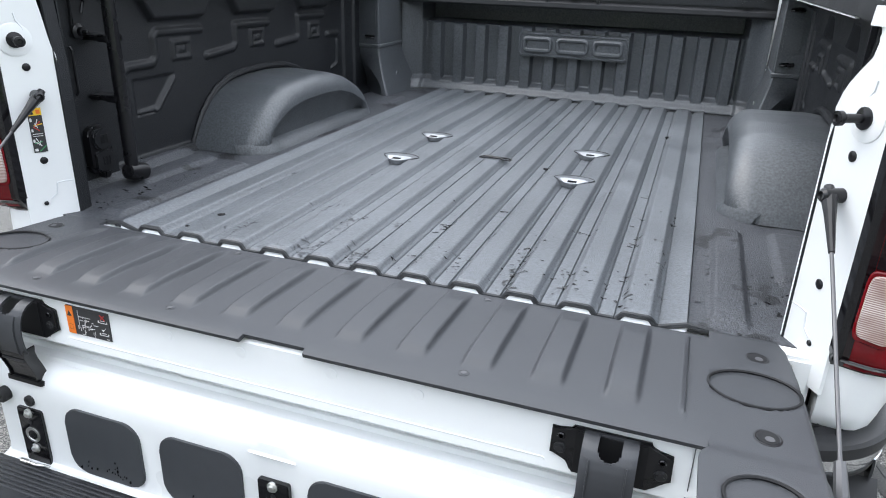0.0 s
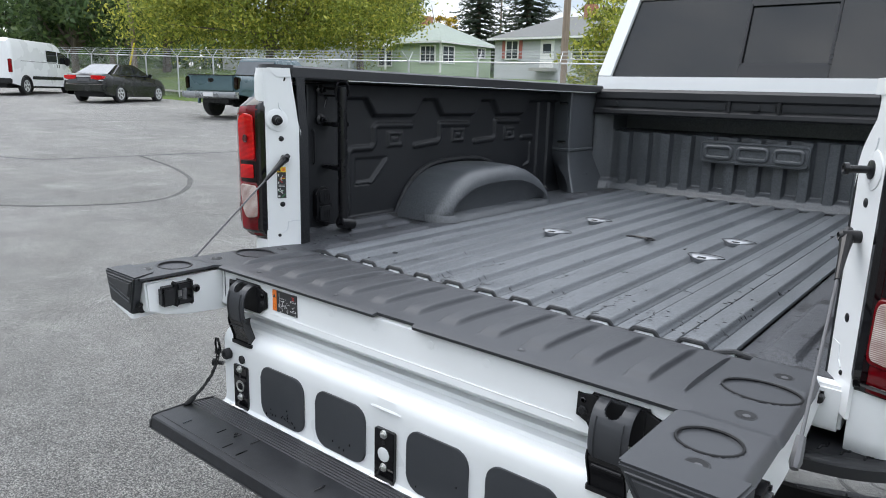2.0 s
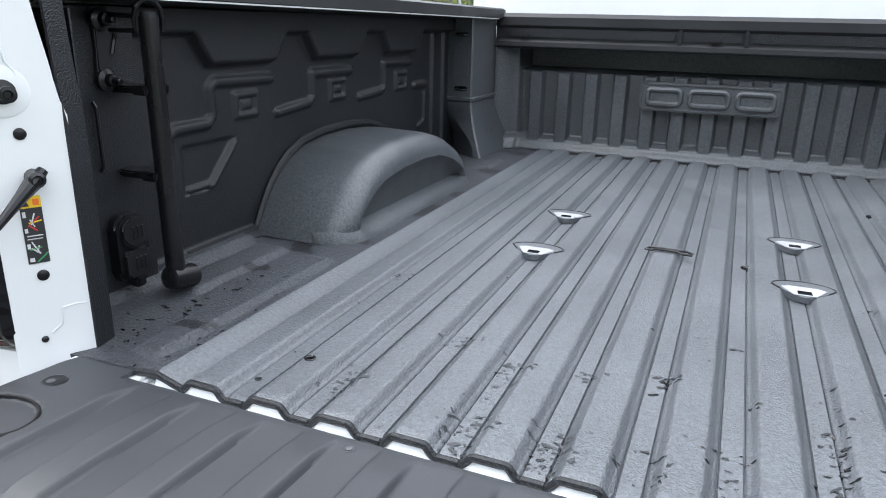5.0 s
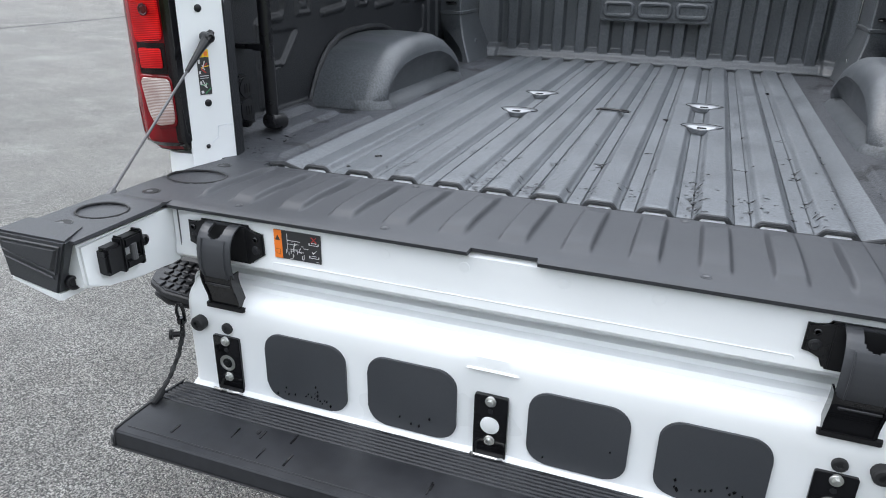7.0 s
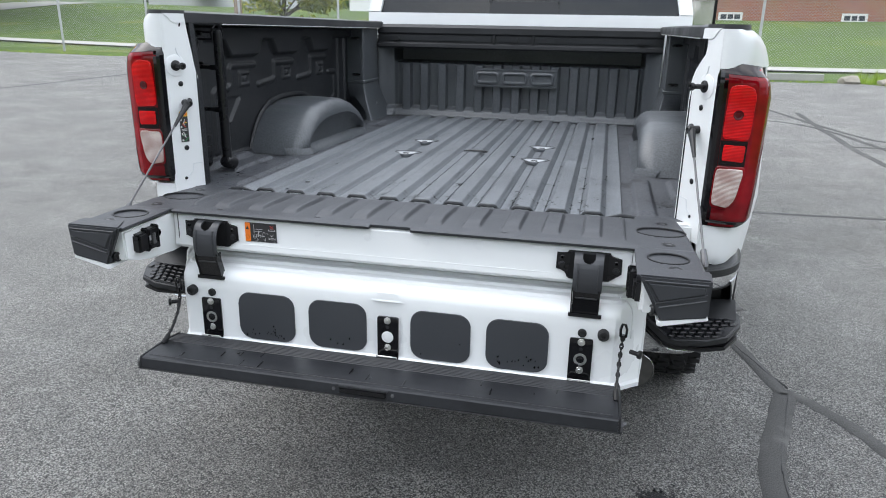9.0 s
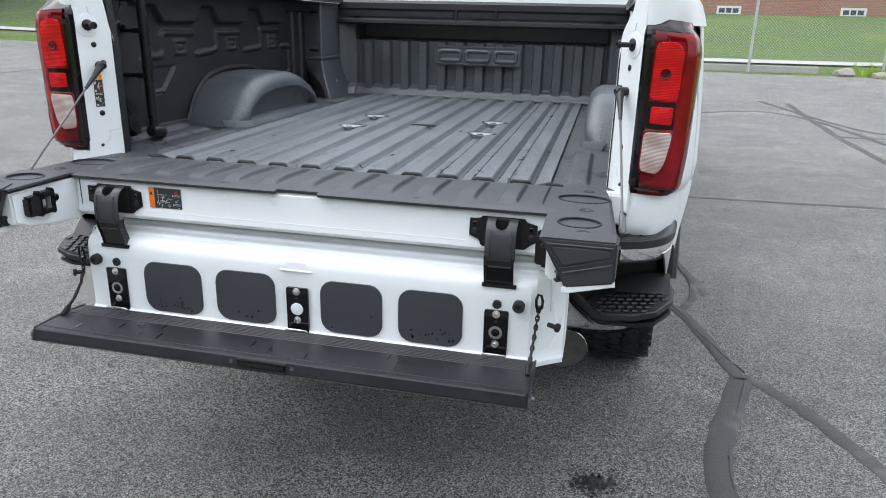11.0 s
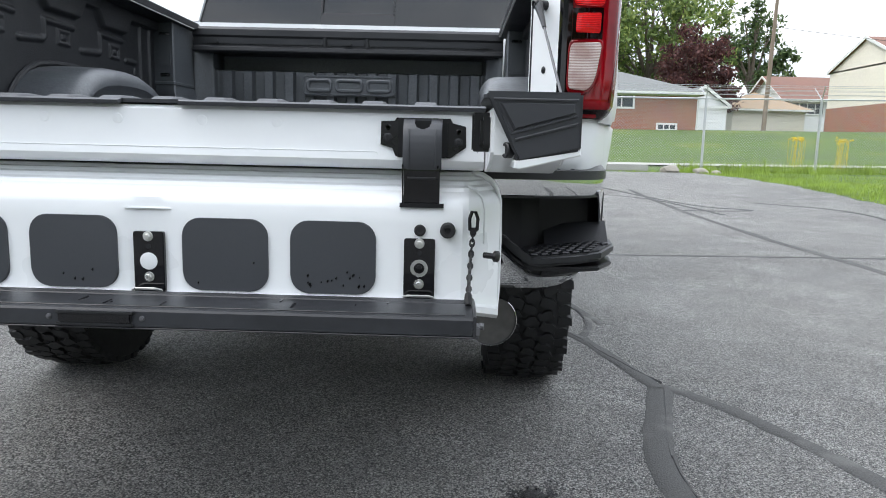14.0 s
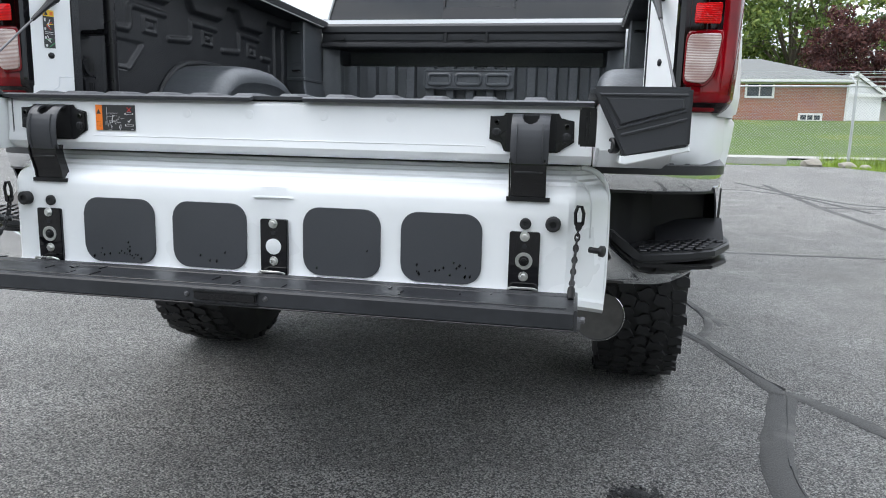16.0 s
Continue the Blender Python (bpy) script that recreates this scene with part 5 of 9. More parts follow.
    for pts, mat in (([(-0.4095, 0.920), (-0.3995, 0.920), (-0.4045, 0.930)], LABEL_GREY), ([(-0.338, 0.925), (-0.336, 0.925), (-0.327, 0.934), (-0.329, 0.934)], LABEL_RED),
                     ([(-0.329, 0.925), (-0.327, 0.925), (-0.336, 0.934), (-0.338, 0.934)], LABEL_RED), ([(-0.337, 0.907), (-0.334, 0.903), (-0.327, 0.911), (-0.334, 0.9055)], LABEL_WHITE)):
        bm = bmesh.new()
        prism(bm, pts, "y", -0.3274, -0.3258)
        part("print", bm, mat, lab)
    # hinges to the folding gate
    for cx in (-0.514, 0.516):
        bm = bmesh.new()
        prism(bm, [(cx - 0.079, 0.931), (cx - 0.052, 0.929), (cx - 0.05, 0.938), (cx + 0.05, 0.938), (cx + 0.052, 0.927), (cx + 0.079, 0.924), (cx + 0.080, 0.885), (cx + 0.06, 0.876), (cx + 0.052, 0.862), (cx - 0.05, 0.862), (cx - 0.055, 0.884), (cx - 0.080, 0.888)], "y", -0.331, -0.3225, 0.003)
        plate = part("hinge_plate", bm, BLACK_METAL, gate, "black hinge plate with bolts")
        for bx, bz, r in ((-0.066, 0.920, 0.0055), (-0.066, 0.901, 0.0085), (0.066, 0.914, 0.0055), (0.066, 0.894, 0.0085)):
            bm = bmesh.new()
            lathe(bm, [(r, 0), (r, 0.003), (r * 0.8, 0.004), (r * 0.6, 0.004), (r * 0.55, 0.001 if r < 0.007 else 0.006)], Matrix.Translation((cx + bx, -0.330, bz)) @ pose(0, 0, 0, 90), 12)
            part("hinge_bolt", bm, GLOSS_BLACK if r < 0.007 else PLASTIC, plate)
        bm = bmesh.new()
        box(bm, (cx - 0.047, -0.3335, 0.866), (cx + 0.047, -0.329, 0.935), 0.002)
        part("hinge_recess", bm, POCKET, plate)
        # curved band with an oval slot near its top
        arc = [(-0.326, 0.9365), (-0.338, 0.9360), (-0.348, 0.9325), (-0.357, 0.9260), (-0.3635, 0.9170), (-0.368, 0.9060), (-0.3705, 0.894), (-0.3715, 0.881), (-0.3712, 0.868), (-0.3695, 0.855), (-0.3665, 0.844)]
        bm = bmesh.new()
        nu, nv = 40, 28

        def at(u, v):
            k = u * (len(arc) - 1)
            i = min(int(k), len(arc) - 2)
            y, z = (arc[i][m] + (arc[i + 1][m] - arc[i][m]) * (k - i) for m in (0, 1))
            return cx + (-0.0355 + 0.071 * v), y + 0.004 * abs(2 * v - 1) ** 6, z
        grid = [[bm.verts.new(at(i / nu, j / nv)) for j in range(nv + 1)] for i in range(nu + 1)]
        faces = []
        for i in range(nu):
            for j in range(nv):
                u, v = (i + 0.5) / nu, (j + 0.5) / nv
                if math.hypot((v - 0.5) / 0.20, max(0.0, u - 0.27) / 0.13) < 1 and u > 0.06:
                    continue
                faces.append(bm.faces.new((grid[i][j], grid[i + 1][j], grid[i + 1][j + 1], grid[i][j + 1])))
        bmesh.ops.delete(bm, geom=[v for v in bm.verts if not v.link_faces], context="VERTS")
        bmesh.ops.recalc_face_normals(bm, faces=faces)
        bmesh.ops.solidify(bm, geom=faces, thickness=0.005)
        cover = part("hinge_cover", bm, GATE_PLASTIC, gate, "curved black hinge cover", sharp=50)
        for dx in (-0.024, 0.024):
            bm = bmesh.new()
            tube(bm, [(cx + dx, y - 0.001, z) for y, z in arc[4:]], 0.0012, 6)
            part("cover_rib", bm, GATE_PLASTIC, cover)
        # strap that runs on down into the slot of the leaf
        low = [(-0.364, 0.853), (-0.366, 0.842), (-0.363, 0.828), (-0.357, 0.812), (-0.352, 0.797), (-0.350, 0.780)]
        bm = bmesh.new()
        sheet(bm, lambda u, v, cx=cx: (cx + (-0.033 + 0.066 * v), low[round(u * 5)][0], low[round(u * 5)][1]), 5, 4, 0.004)
        for e in (-0.0335, 0.0305):
            sheet(bm, lambda u, v, cx=cx, e=e: (cx + e, low[round(u * 5)][0] - 0.003 + 0.022 * v, low[round(u * 5)][1]), 5, 2, 0.003)
        strap = part("hinge_strap", bm, GLOSS_BLACK, gate)
        bm = bmesh.new()
        box(bm, (cx - 0.027, -0.3660, 0.8265), (cx + 0.027, -0.3615, 0.8305), 0.001, 1)
        part("strap_step", bm, PLASTIC, strap)
        bm = bmesh.new()
        prism(bm, rrect(cx - 0.041, cx + 0.041, -0.3545, -0.326, 0.004, 3), "z", 0.7735, 0.7815)
        part("hinge_slot", bm, POCKET, gate)
    return gate


gate = tailgate()


def folding_gate():
    bm = bmesh.new()
    # white inner leaf, hanging, with a ledge under the hinge line
    prof = [(-0.225, 0.838), (-0.255, 0.837), (-0.259, 0.831), (-0.272, 0.829), (-0.276, 0.823), (-0.290, 0.820), (-0.294, 0.813), (-0.310, 0.809), (-0.314, 0.802), (-0.326, 0.798), (-0.338, 0.791), (-0.346, 0.781), (-0.350, 0.768), (-0.351, 0.74), (-0.351, 0.612), (-0.353, 0.602), (-0.359, 0.596), (-0.374, 0.594), (-0.372, 0.582), (-0.335, 0.566)]

    def leaf(u, v):
        x = -0.672 + 1.344 * u
        k = v * (len(prof) - 1)
        y, z = prof[round(k)]
        e = max(0.0, min(1.0, (abs(x) - 0.602) / 0.070))
        y2 = y + 0.13 * e ** 0.9
        rz = 0.838 - 0.055 + math.sqrt(max(0.0, 0.055 ** 2 - max(0.0, abs(x) - 0.617) ** 2))
        z = min(z, rz)
        if abs(x) < 0.06:
            y2 += 0.004 * (1 - smooth(0.02, 0.06, abs(x))) * smooth(0.775, 0.76, z)
        z -= 0.036 * e * smooth(0.70, 0.58, z)
        return x, min(y2, -0.20), z
    sheet(bm, leaf, 120, len(prof) - 1, 0.004)
    # outer skin behind it
    box(bm, (-0.668, -0.225, 0.575), (0.668, -0.195, 0.80), 0.01)
    fold = part("folding_gate", bm, WHITE, truck, "white inner gate leaf folded down to form a step", sharp=28)
    bm = bmesh.new()
    box(bm, (-0.668, -0.197, 0.56), (0.668, -0.170, 0.80), 0.008)
    prism(bm, [(-0.345, 0.574), (-0.20, 0.560), (-0.20, 0.548), (-0.345, 0.566)], "x", -0.60, 0.60)
    part("outer_cladding", bm, PLASTIC, fold)
    for x0, x1 in ((-0.433, -0.266), (-0.223, -0.057), (0.067, 0.229), (0.271, 0.432)):
        bm = bmesh.new()
        prism(bm, rrect(x0, x1, 0.606, 0.744, 0.034, 7), "y", -0.3555, -0.349, 0.0015)
        pan = part("access_panel", bm, DARK_PANEL, fold, "dark grey rounded access cover")
        wr = random.Random(int(x0 * 1000))
        for _ in range((19, 4, 2, 17)[(x0 > -0.3) + (x0 > 0) + (x0 > 0.25)]):
            x, z, r = wr.uniform(x0 + 0.02, x1 - 0.02), 0.616 + abs(wr.gauss(0, 0.017)), wr.uniform(0.0010, 0.0026)
            bm = bmesh.new()
            prism(bm, [(x - r, z), (x, z - r * 1.6), (x + r, z), (x + r * 0.4, z + r * 1.8)], "y", -0.3562, -0.3552)
            part("water_drop", bm, GLOSS_BLACK, fold)
    for cx in (-0.518, 0.004, 0.514):
        bm = bmesh.new()
        prism(bm, rrect(cx - 0.029, cx + 0.029, 0.590, 0.716, 0.004, 2), "y", -0.3575, -0.347, 0.0015)
        br = part("step_bracket", bm, GLOSS_BLACK, fold, "black step bracket with zinc bolts")
        for z in (0.707, 0.630):
            bolt("zinc_bolt", (cx, -0.3575, z), (0, -1, 0), 0.0095, 0.007, ZINC, br)
        bm = bmesh.new()
        if abs(cx) < 0.1:
            lathe(bm, [(0.0165, 0), (0.0165, 0.0016), (0.015, 0.002)], Matrix.Translation((cx, -0.3572, 0.660)) @ pose(0, 0, 0, 90), 20)
            part("bracket_hole", bm, WHITE, br)
        else:
            lathe(bm, [(0.0165, 0), (0.0165, 0.002), (0.0125, 0.002), (0.0115, 0.0005)], Matrix.Translation((cx, -0.3572, 0.660)) @ pose(0, 0, 0, 90), 20)
            part("bracket_ring", bm, ZINC, br)
            bolt("pivot_bolt", (cx, -0.3575, 0.660), (0, -1, 0), 0.010, 0.005, BLACK_METAL, br)
        bm = bmesh.new()
        lathe(bm, [(0.005, 0), (0.005, 0.0012), (0.003, 0.0014)], Matrix.Translation((cx, -0.3572, 0.688)) @ pose(0, 0, 0, 90), 8)
        part("pin_hole", bm, PLASTIC, br)
        bm = bmesh.new()
        tube(bm, [(cx - 0.027, -0.358, 0.592), (cx - 0.027, -0.372, 0.608), (cx - 0.020, -0.378, 0.611), (cx + 0.020, -0.378, 0.611), (cx + 0.027, -0.372, 0.608), (cx + 0.027, -0.358, 0.592)], 0.0026, 6)
        part("wire_clip", bm, ZINC, br)
    for x, z, r, h in ((-0.572, 0.736, 0.0145, 0.018), (0.566, 0.733, 0.0145, 0.018), (-0.514, 0.733, 0.011, 0.007), (0.514, 0.731, 0.011, 0.007)):
        bm = bmesh.new()
        lathe(bm, [(r, 0), (r, h * 0.8), (r * 0.8, h), (r * 0.45, h), (r * 0.4, h * 0.7)], Matrix.Translation((x, -0.350, z)) @ pose(0, 0, 0, 90), 16)
        part("rubber_buffer", bm, RUBBER, fold)
    bm = bmesh.new()
    box(bm, (-0.043, -0.3522, 0.757), (0.047, -0.346, 0.762), 0.002)
    part("stamped_lip", bm, WHITE, fold)
    for s in (-1, 1):
        bm = bmesh.new()
        lathe(bm, [(0.006, 0), (0.006, 0.022), (0.011, 0.023), (0.011, 0.029), (0.007, 0.031)], Matrix.Translation((s * 0.636, -0.33, 0.684)) @ pose(0, 0, 0, 90, 0, s * 60), 12)
        part("striker_stud", bm, BLACK_METAL, fold)
        # jointed stay: hook, chain of links, and a flat bar down to the step
        bm = bmesh.new()
        a = Vector((s * 0.613, -0.355, 0.742))
        hook = [(0, 0.0, -0.012), (s * 0.007, -0.004, -0.006), (s * 0.008, -0.006, 0.014), (s * 0.004, -0.006, 0.026), (-s * 0.003, -0.005, 0.027), (-s * 0.007, -0.004, 0.014), (-s * 0.006, -0.002, -0.006), (0, 0.0, -0.012)]
        tube(bm, [a + Vector(p) for p in hook], 0.0034, 7)
        box(bm, (a.x - 0.006, a.y - 0.012, a.z - 0.016), (a.x + 0.006, a.y + 0.004, a.z - 0.002), 0.002)
        stay = part("step_stay", bm, GLOSS_BLACK, fold, "black jointed step stay")
        route = [Vector((s * 0.613, -0.358, 0.730)), Vector((s * 0.611, -0.366, 0.702)), Vector((s * 0.609, -0.385, 0.672)), Vector((s * 0.607, -0.415, 0.645)), Vector((s * 0.606, -0.452, 0.622))]
        for k in range(12):
            t = k / 12 * (len(route) - 1)
            i = min(int(t), len(route) - 2)
            c0, d = route[i].lerp(route[i + 1], t - i), (route[i + 1] - route[i]).normalized()
            side = d.cross(Vector((s, 0, 0))).normalized() if k % 2 else Vector((s, 0, 0)).cross(d).cross(d).normalized()
            bm = bmesh.new()
            ring = [c0 + d * (0.0072 * math.cos(q)) + side * (0.0040 * math.sin(q)) for q in (2 * math.pi * m / 12 for m in range(14))]
            tube(bm, ring, 0.0019, 6, False)
            part("stay_link", bm, POCKET, stay)
        bm = bmesh.new()
        tube(bm, [route[1], route[2], route[3], route[4]], [0.0022, 0.0030, 0.0034, 0.0042], 7)
        tube(bm, [route[4] - Vector((0, -0.012, -0.008)), route[4], route[4] + Vector((0, -0.016, -0.006))], [0.0065, 0.0075, 0.0050], 8)
        part("stay_bar", bm, POCKET, stay)
        # rolled lip round the leaf's set-back flange
        bm = bmesh.new()
        tube(bm, [(s * 0.612, -0.232, 0.836), (s * 0.632, -0.228, 0.832), (s * 0.650, -0.223, 0.820), (s * 0.663, -0.220, 0.802), (s * 0.669, -0.218, 0.780), (s * 0.671, -0.219, 0.70), (s * 0.671, -0.220, 0.60), (s * 0.668, -0.222, 0.548)], 0.0052, 8)
        part("flange_lip", bm, WHITE, fold)
        bm = bmesh.new()
        tube(bm, [(s * 0.600, -0.300, 0.814), (s * 0.618, -0.292, 0.806), (s * 0.630, -0.286, 0.790), (s * 0.636, -0.284, 0.765), (s * 0.637, -0.284, 0.70)], 0.0022, 8)
        part("flange_bead", bm, WHITE, fold)
    # the step itself
    bm = bmesh.new()
    ridges = 7
    prof = [(-0.372, 0.6045)]
    for k in range(ridges):
        y, z = -0.377 - 0.0100 * k, 0.6055 + 0.0014 * k
        prof += [(y, z), (y - 0.003, z + 0.0018), (y - 0.006, z + 0.0018), (y - 0.008, z)]
    prof += [(-0.450, 0.6155), (-0.535, 0.6160), (-0.550, 0.6150), (-0.553, 0.6115), (-0.557, 0.5875), (-0.552, 0.5855), (-0.548, 0.6015), (-0.40, 0.5960), (-0.372, 0.5945)]
    prism(bm, prof, "x", -0.612, 0.612, 0.0)
    step = part("step_plate", bm, STEP_PLASTIC, fold, "long ribbed black step plate", sharp=30)
    for s in (-1, 1):
        bm = bmesh.new()
        prism(bm, [(-0.372, 0.6085), (-0.45, 0.6175), (-0.55, 0.6175), (-0.560, 0.5855), (-0.40, 0.5925)], "x", s * 0.6125, s * 0.618, 0.001)
        part("step_end", bm, PLASTIC_SMOOTH, step)
    bm = bmesh.new()
    box(bm, (-0.058, -0.561, 0.5915), (0.062, -0.553, 0.6085), 0.003)
    grip = part("grip_recess", bm, GLOSS_BLACK, step)
    bm = bmesh.new()
    box(bm, (-0.062, -0.5615, 0.6075), (0.066, -0.552, 0.6120), 0.0015)
    box(bm, (-0.062, -0.5615, 0.5875), (0.066, -0.552, 0.5920), 0.0015)
    part("grip_rim", bm, PLASTIC, grip)
    for x in (-0.074, 0.078):
        bolt("step_screw", (x, -0.556, 0.6005), (0, -1, 0), 0.0045, 0.003, CABLE, step)
    bm = bmesh.new()
    tube(bm, [(-0.60, -0.536, 0.6163), (0.60, -0.536, 0.6163)], 0.0012, 6)
    part("edge_bead", bm, PLASTIC, step)
    bm = bmesh.new()
    box(bm, (-0.622, -0.5600, 0.5838), (0.622, -0.540, 0.5862), 0.0006, 1)
    part("lower_edge", bm, PLASTIC, step)
    for s in (-1, 1):
        bm = bmesh.new()
        box(bm, (s * 0.621 - 0.005, -0.556, 0.586), (s * 0.621 + 0.003, -0.530, 0.603), 0.002)
        lathe(bm, [(0.006, 0), (0.006, 0.006), (0.004, 0.008)], Matrix.Translation((s * 0.623, -0.540, 0.600)) @ pose(0, 0, 0, 0, s * 90, 0), 10)
        part("end_bracket", bm, CABLE, step)
    sr = random.Random(21)
    for _ in range(16):
        x, y, l0 = sr.uniform(-0.55, 0.55), sr.uniform(-0.53, -0.46), sr.uniform(0.006, 0.03)
        bm = bmesh.new()
        box(bm, (x, y, 0.6155), (x + sr.uniform(0.001, 0.004), y + l0, 0.6172))
        part("wet_streak", bm, GLOSS_BLACK, step)
    return fold


fold = folding_gate()


# ---- bumper, wheels, exhaust, cab ----
def bumper():
    bm = bmesh.new()
    face = [(-0.10, 0.826), (-0.128, 0.820), (-0.132, 0.79), (-0.120, 0.70), (-0.112, 0.62), (-0.09, 0.585), (-0.05, 0.572), (0.02, 0.572), (0.02, 0.826)]
    prism(bm, face, "x", -0.640, 0.640, 0.0)
    bump = part("rear_bumper", bm, CHROME, truck, "chrome rear bumper with black corner steps", sharp=30)
    bm = bmesh.new()
    box(bm, (-0.68, -0.122, 0.822), (0.68, 0.02, 0.838), 0.005)
    part("bumper_top_pad", bm, PLASTIC, bump)
    plan = [(0.638, -0.128), (0.74, -0.124), (0.82, -0.106), (0.88, -0.070), (0.918, -0.015), (0.938, 0.06), (0.948, 0.16), (0.950, 0.30)]
    for _ in range(2):
        plan = [plan[0]] + [q for p, r in zip(plan, plan[1:]) for q in ((0.75 * p[0] + 0.25 * r[0], 0.75 * p[1] + 0.25 * r[1]), (0.25 * p[0] + 0.75 * r[0], 0.25 * p[1] + 0.75 * r[1]))] + [plan[-1]]

    def along(u, off=0.0):
        k = u * (len(plan) - 1)
        i = min(int(k), len(plan) - 2)
        p, q = Vector(plan[i]), Vector(plan[i + 1])
        d = (q - p).normalized()
        return p.lerp(q, k - i) + off * Vector((d.y, -d.x))
    for s in (-1, 1):
        def wrap(z0, z1, o0, o1, th=0.006, u0=0.0, u1=1.0, n=36, bulge=0.0):
            b2 = bmesh.new()

            def f(u, v):
                p = along(u0 + (u1 - u0) * u, o0 + (o1 - o0) * v + bulge * math.sin(math.pi * v))
                return s * p.x, p.y, z0 + (z1 - z0) * v
            sheet(b2, f, n, 6, th)
            return b2
        part("chrome_band", wrap(0.782, 0.821, -0.007, 0.002, bulge=0.003), CHROME, bump)
        low = [(0.638, 0.574, 0.800), (0.650, 0.574, 0.800), (0.662, 0.574, 0.800), (0.6665, 0.574, 0.702), (0.671, 0.574, 0.678), (0.688, 0.574, 0.660), (0.71, 0.574, 0.641), (0.73, 0.574, 0.626), (0.752, 0.574, 0.613), (0.77, 0.574, 0.609), (0.79, 0.575, 0.609), (0.82, 0.582, 0.611), (0.85, 0.597, 0.614), (0.875, 0.613, 0.617)]
        tuck = [(0.572, 0.055), (0.585, 0.034), (0.605, 0.021), (0.63, 0.013), (0.70, 0.006), (0.79, -0.003), (0.82, 0.0)]

        def corner(u, v):
            x, z0, z1 = low[round(u * (len(low) - 1))]
            z = z0 + (z1 - z0) * v
            y = lerp_table([(p[0], p[1]) for p in plan], x) + lerp_table(tuck, z) * (1 - v ** 3 * smooth(0.66, 0.70, x)) - 0.006 * v ** 5
            return s * x, y, z
        bm = bmesh.new()
        sheet(bm, corner, len(low) - 1, 18, 0.004)
        part("chrome_lower", bm, CHROME, bump, sharp=60)
        bm = bmesh.new()

        def end(u, v):
            y = -0.030 + 0.065 * v + (0.150 - 0.110 * v) * u
            return s * (lerp_table([(p[1], p[0]) for p in plan], y) - 0.004 * v), y, 0.792 - 0.098 * v
        sheet(bm, end, 12, 6, 0.004)
        part("chrome_end", bm, CHROME, bump)
        bm = bmesh.new()
        rim = [along(k / 48, 0.004) for k in range(49)]
        prism(bm, [(s * p.x, p.y) for p in rim] + [(s * 0.66, 0.30)], "z", 0.820, 0.840, 0.0025)
        pad = part("corner_pad", bm, PLASTIC, bump, "black grained corner tread")
        lip = [(0.004, 0.0), (0.0, 0.55), (-0.008, 0.9), (-0.020, 1.0), (-0.034, 0.85), (-0.046, 0.35), (-0.052, 0.0)]

        def rim_up(u, v):
            off, k = lip[round(v * 6)]
            p = along(u, off)
            return s * p.x, p.y, 0.832 + (0.010 + 0.016 * smooth(0.45, 0.85, u)) * k
        bm = bmesh.new()
        sheet(bm, rim_up, 40, 6)
        part("pad_rim", bm, PLASTIC, pad, sharp=60)
        for k in range(5):
            bm = bmesh.new()
            x0, y0 = 0.700 + 0.034 * k, -0.062 + 0.004 * k
            tube(bm, [(s * x0, y0 - 0.016, 0.840), (s * (x0 + 0.002), y0, 0.841), (s * (x0 + 0.010), y0 + 0.004, 0.841), (s * (x0 + 0.010), y0 + 0.022, 0.841)], 0.0022, 6)
            part("tread_bar", bm, GLOSS_BLACK, pad)
        # recessed pocket behind the step
        bm = bmesh.new()
        wall = [(0.668, -0.112), (0.700, -0.06), (0.735, -0.01), (0.78, 0.03), (0.90, 0.05), (0.945, 0.09)]

        def back(u, v):
            k = u * (len(wall) - 1)
            i = min(int(k), len(wall) - 2)
            t = k - i
            x, y = wall[i][0] + (wall[i + 1][0] - wall[i][0]) * t, wall[i][1] + (wall[i + 1][1] - wall[i][1]) * t
            return s * x, y, 0.600 + 0.183 * v
        sheet(bm, back, 30, 6, 0.004)
        part("step_pocket", bm, POCKET, bump)
        bm = bmesh.new()
        prism(bm, [(s * p.x, p.y) for p in [along(k / 20, -0.004) for k in range(21)]] + [(s * 0.70, 0.12)], "z", 0.779, 0.784)
        part("pocket_roof", bm, PLASTIC_SMOOTH, bump)
        # black trim round the opening
        bm = bmesh.new()
        edge = [(0.669, 0.786), (0.6705, 0.72), (0.673, 0.690), (0.680, 0.678), (0.712, 0.649), (0.735, 0.633), (0.752, 0.622)]
        tube(bm, [(s * x, -0.126 - 0.10 * max(0, x - 0.70), z) for x, z in edge], 0.0055, 8)
        part("pocket_trim", bm, PLASTIC_SMOOTH, bump)
        bm = bmesh.new()
        prism(bm, [(s * x, z) for x, z in ((0.680, 0.700), (0.690, 0.697), (0.722, 0.668), (0.748, 0.654), (0.748, 0.634), (0.735, 0.641), (0.712, 0.655), (0.682, 0.682))], "y", -0.138, -0.112, 0.003)
        for v in bm.verts:
            v.co.y -= 0.30 * max(0.0, abs(v.co.x) - 0.700)
        part("frame_lip", bm, PLASTIC, bump)
        bm = bmesh.new()
        sheet(bm, lambda u, v: (s * (0.792 + 0.145 * u), -0.004 + 0.05 * v - 0.02 * u, 0.657 + 0.048 * v + 0.014 * u), 8, 4, 0.004)
        part("tread_wall", bm, PLASTIC, bump)
        bm = bmesh.new()
        tread = [(0.728, -0.140), (0.76, -0.160), (0.84, -0.162), (0.90, -0.134), (0.944, -0.050), (0.954, 0.02), (0.945, 0.09), (0.90, 0.05), (0.78, 0.03), (0.735, -0.02), (0.712, -0.09)]
        prism(bm, [(s * x, y) for x, y in tread], "z", 0.634, 0.657, 0.006, 3)
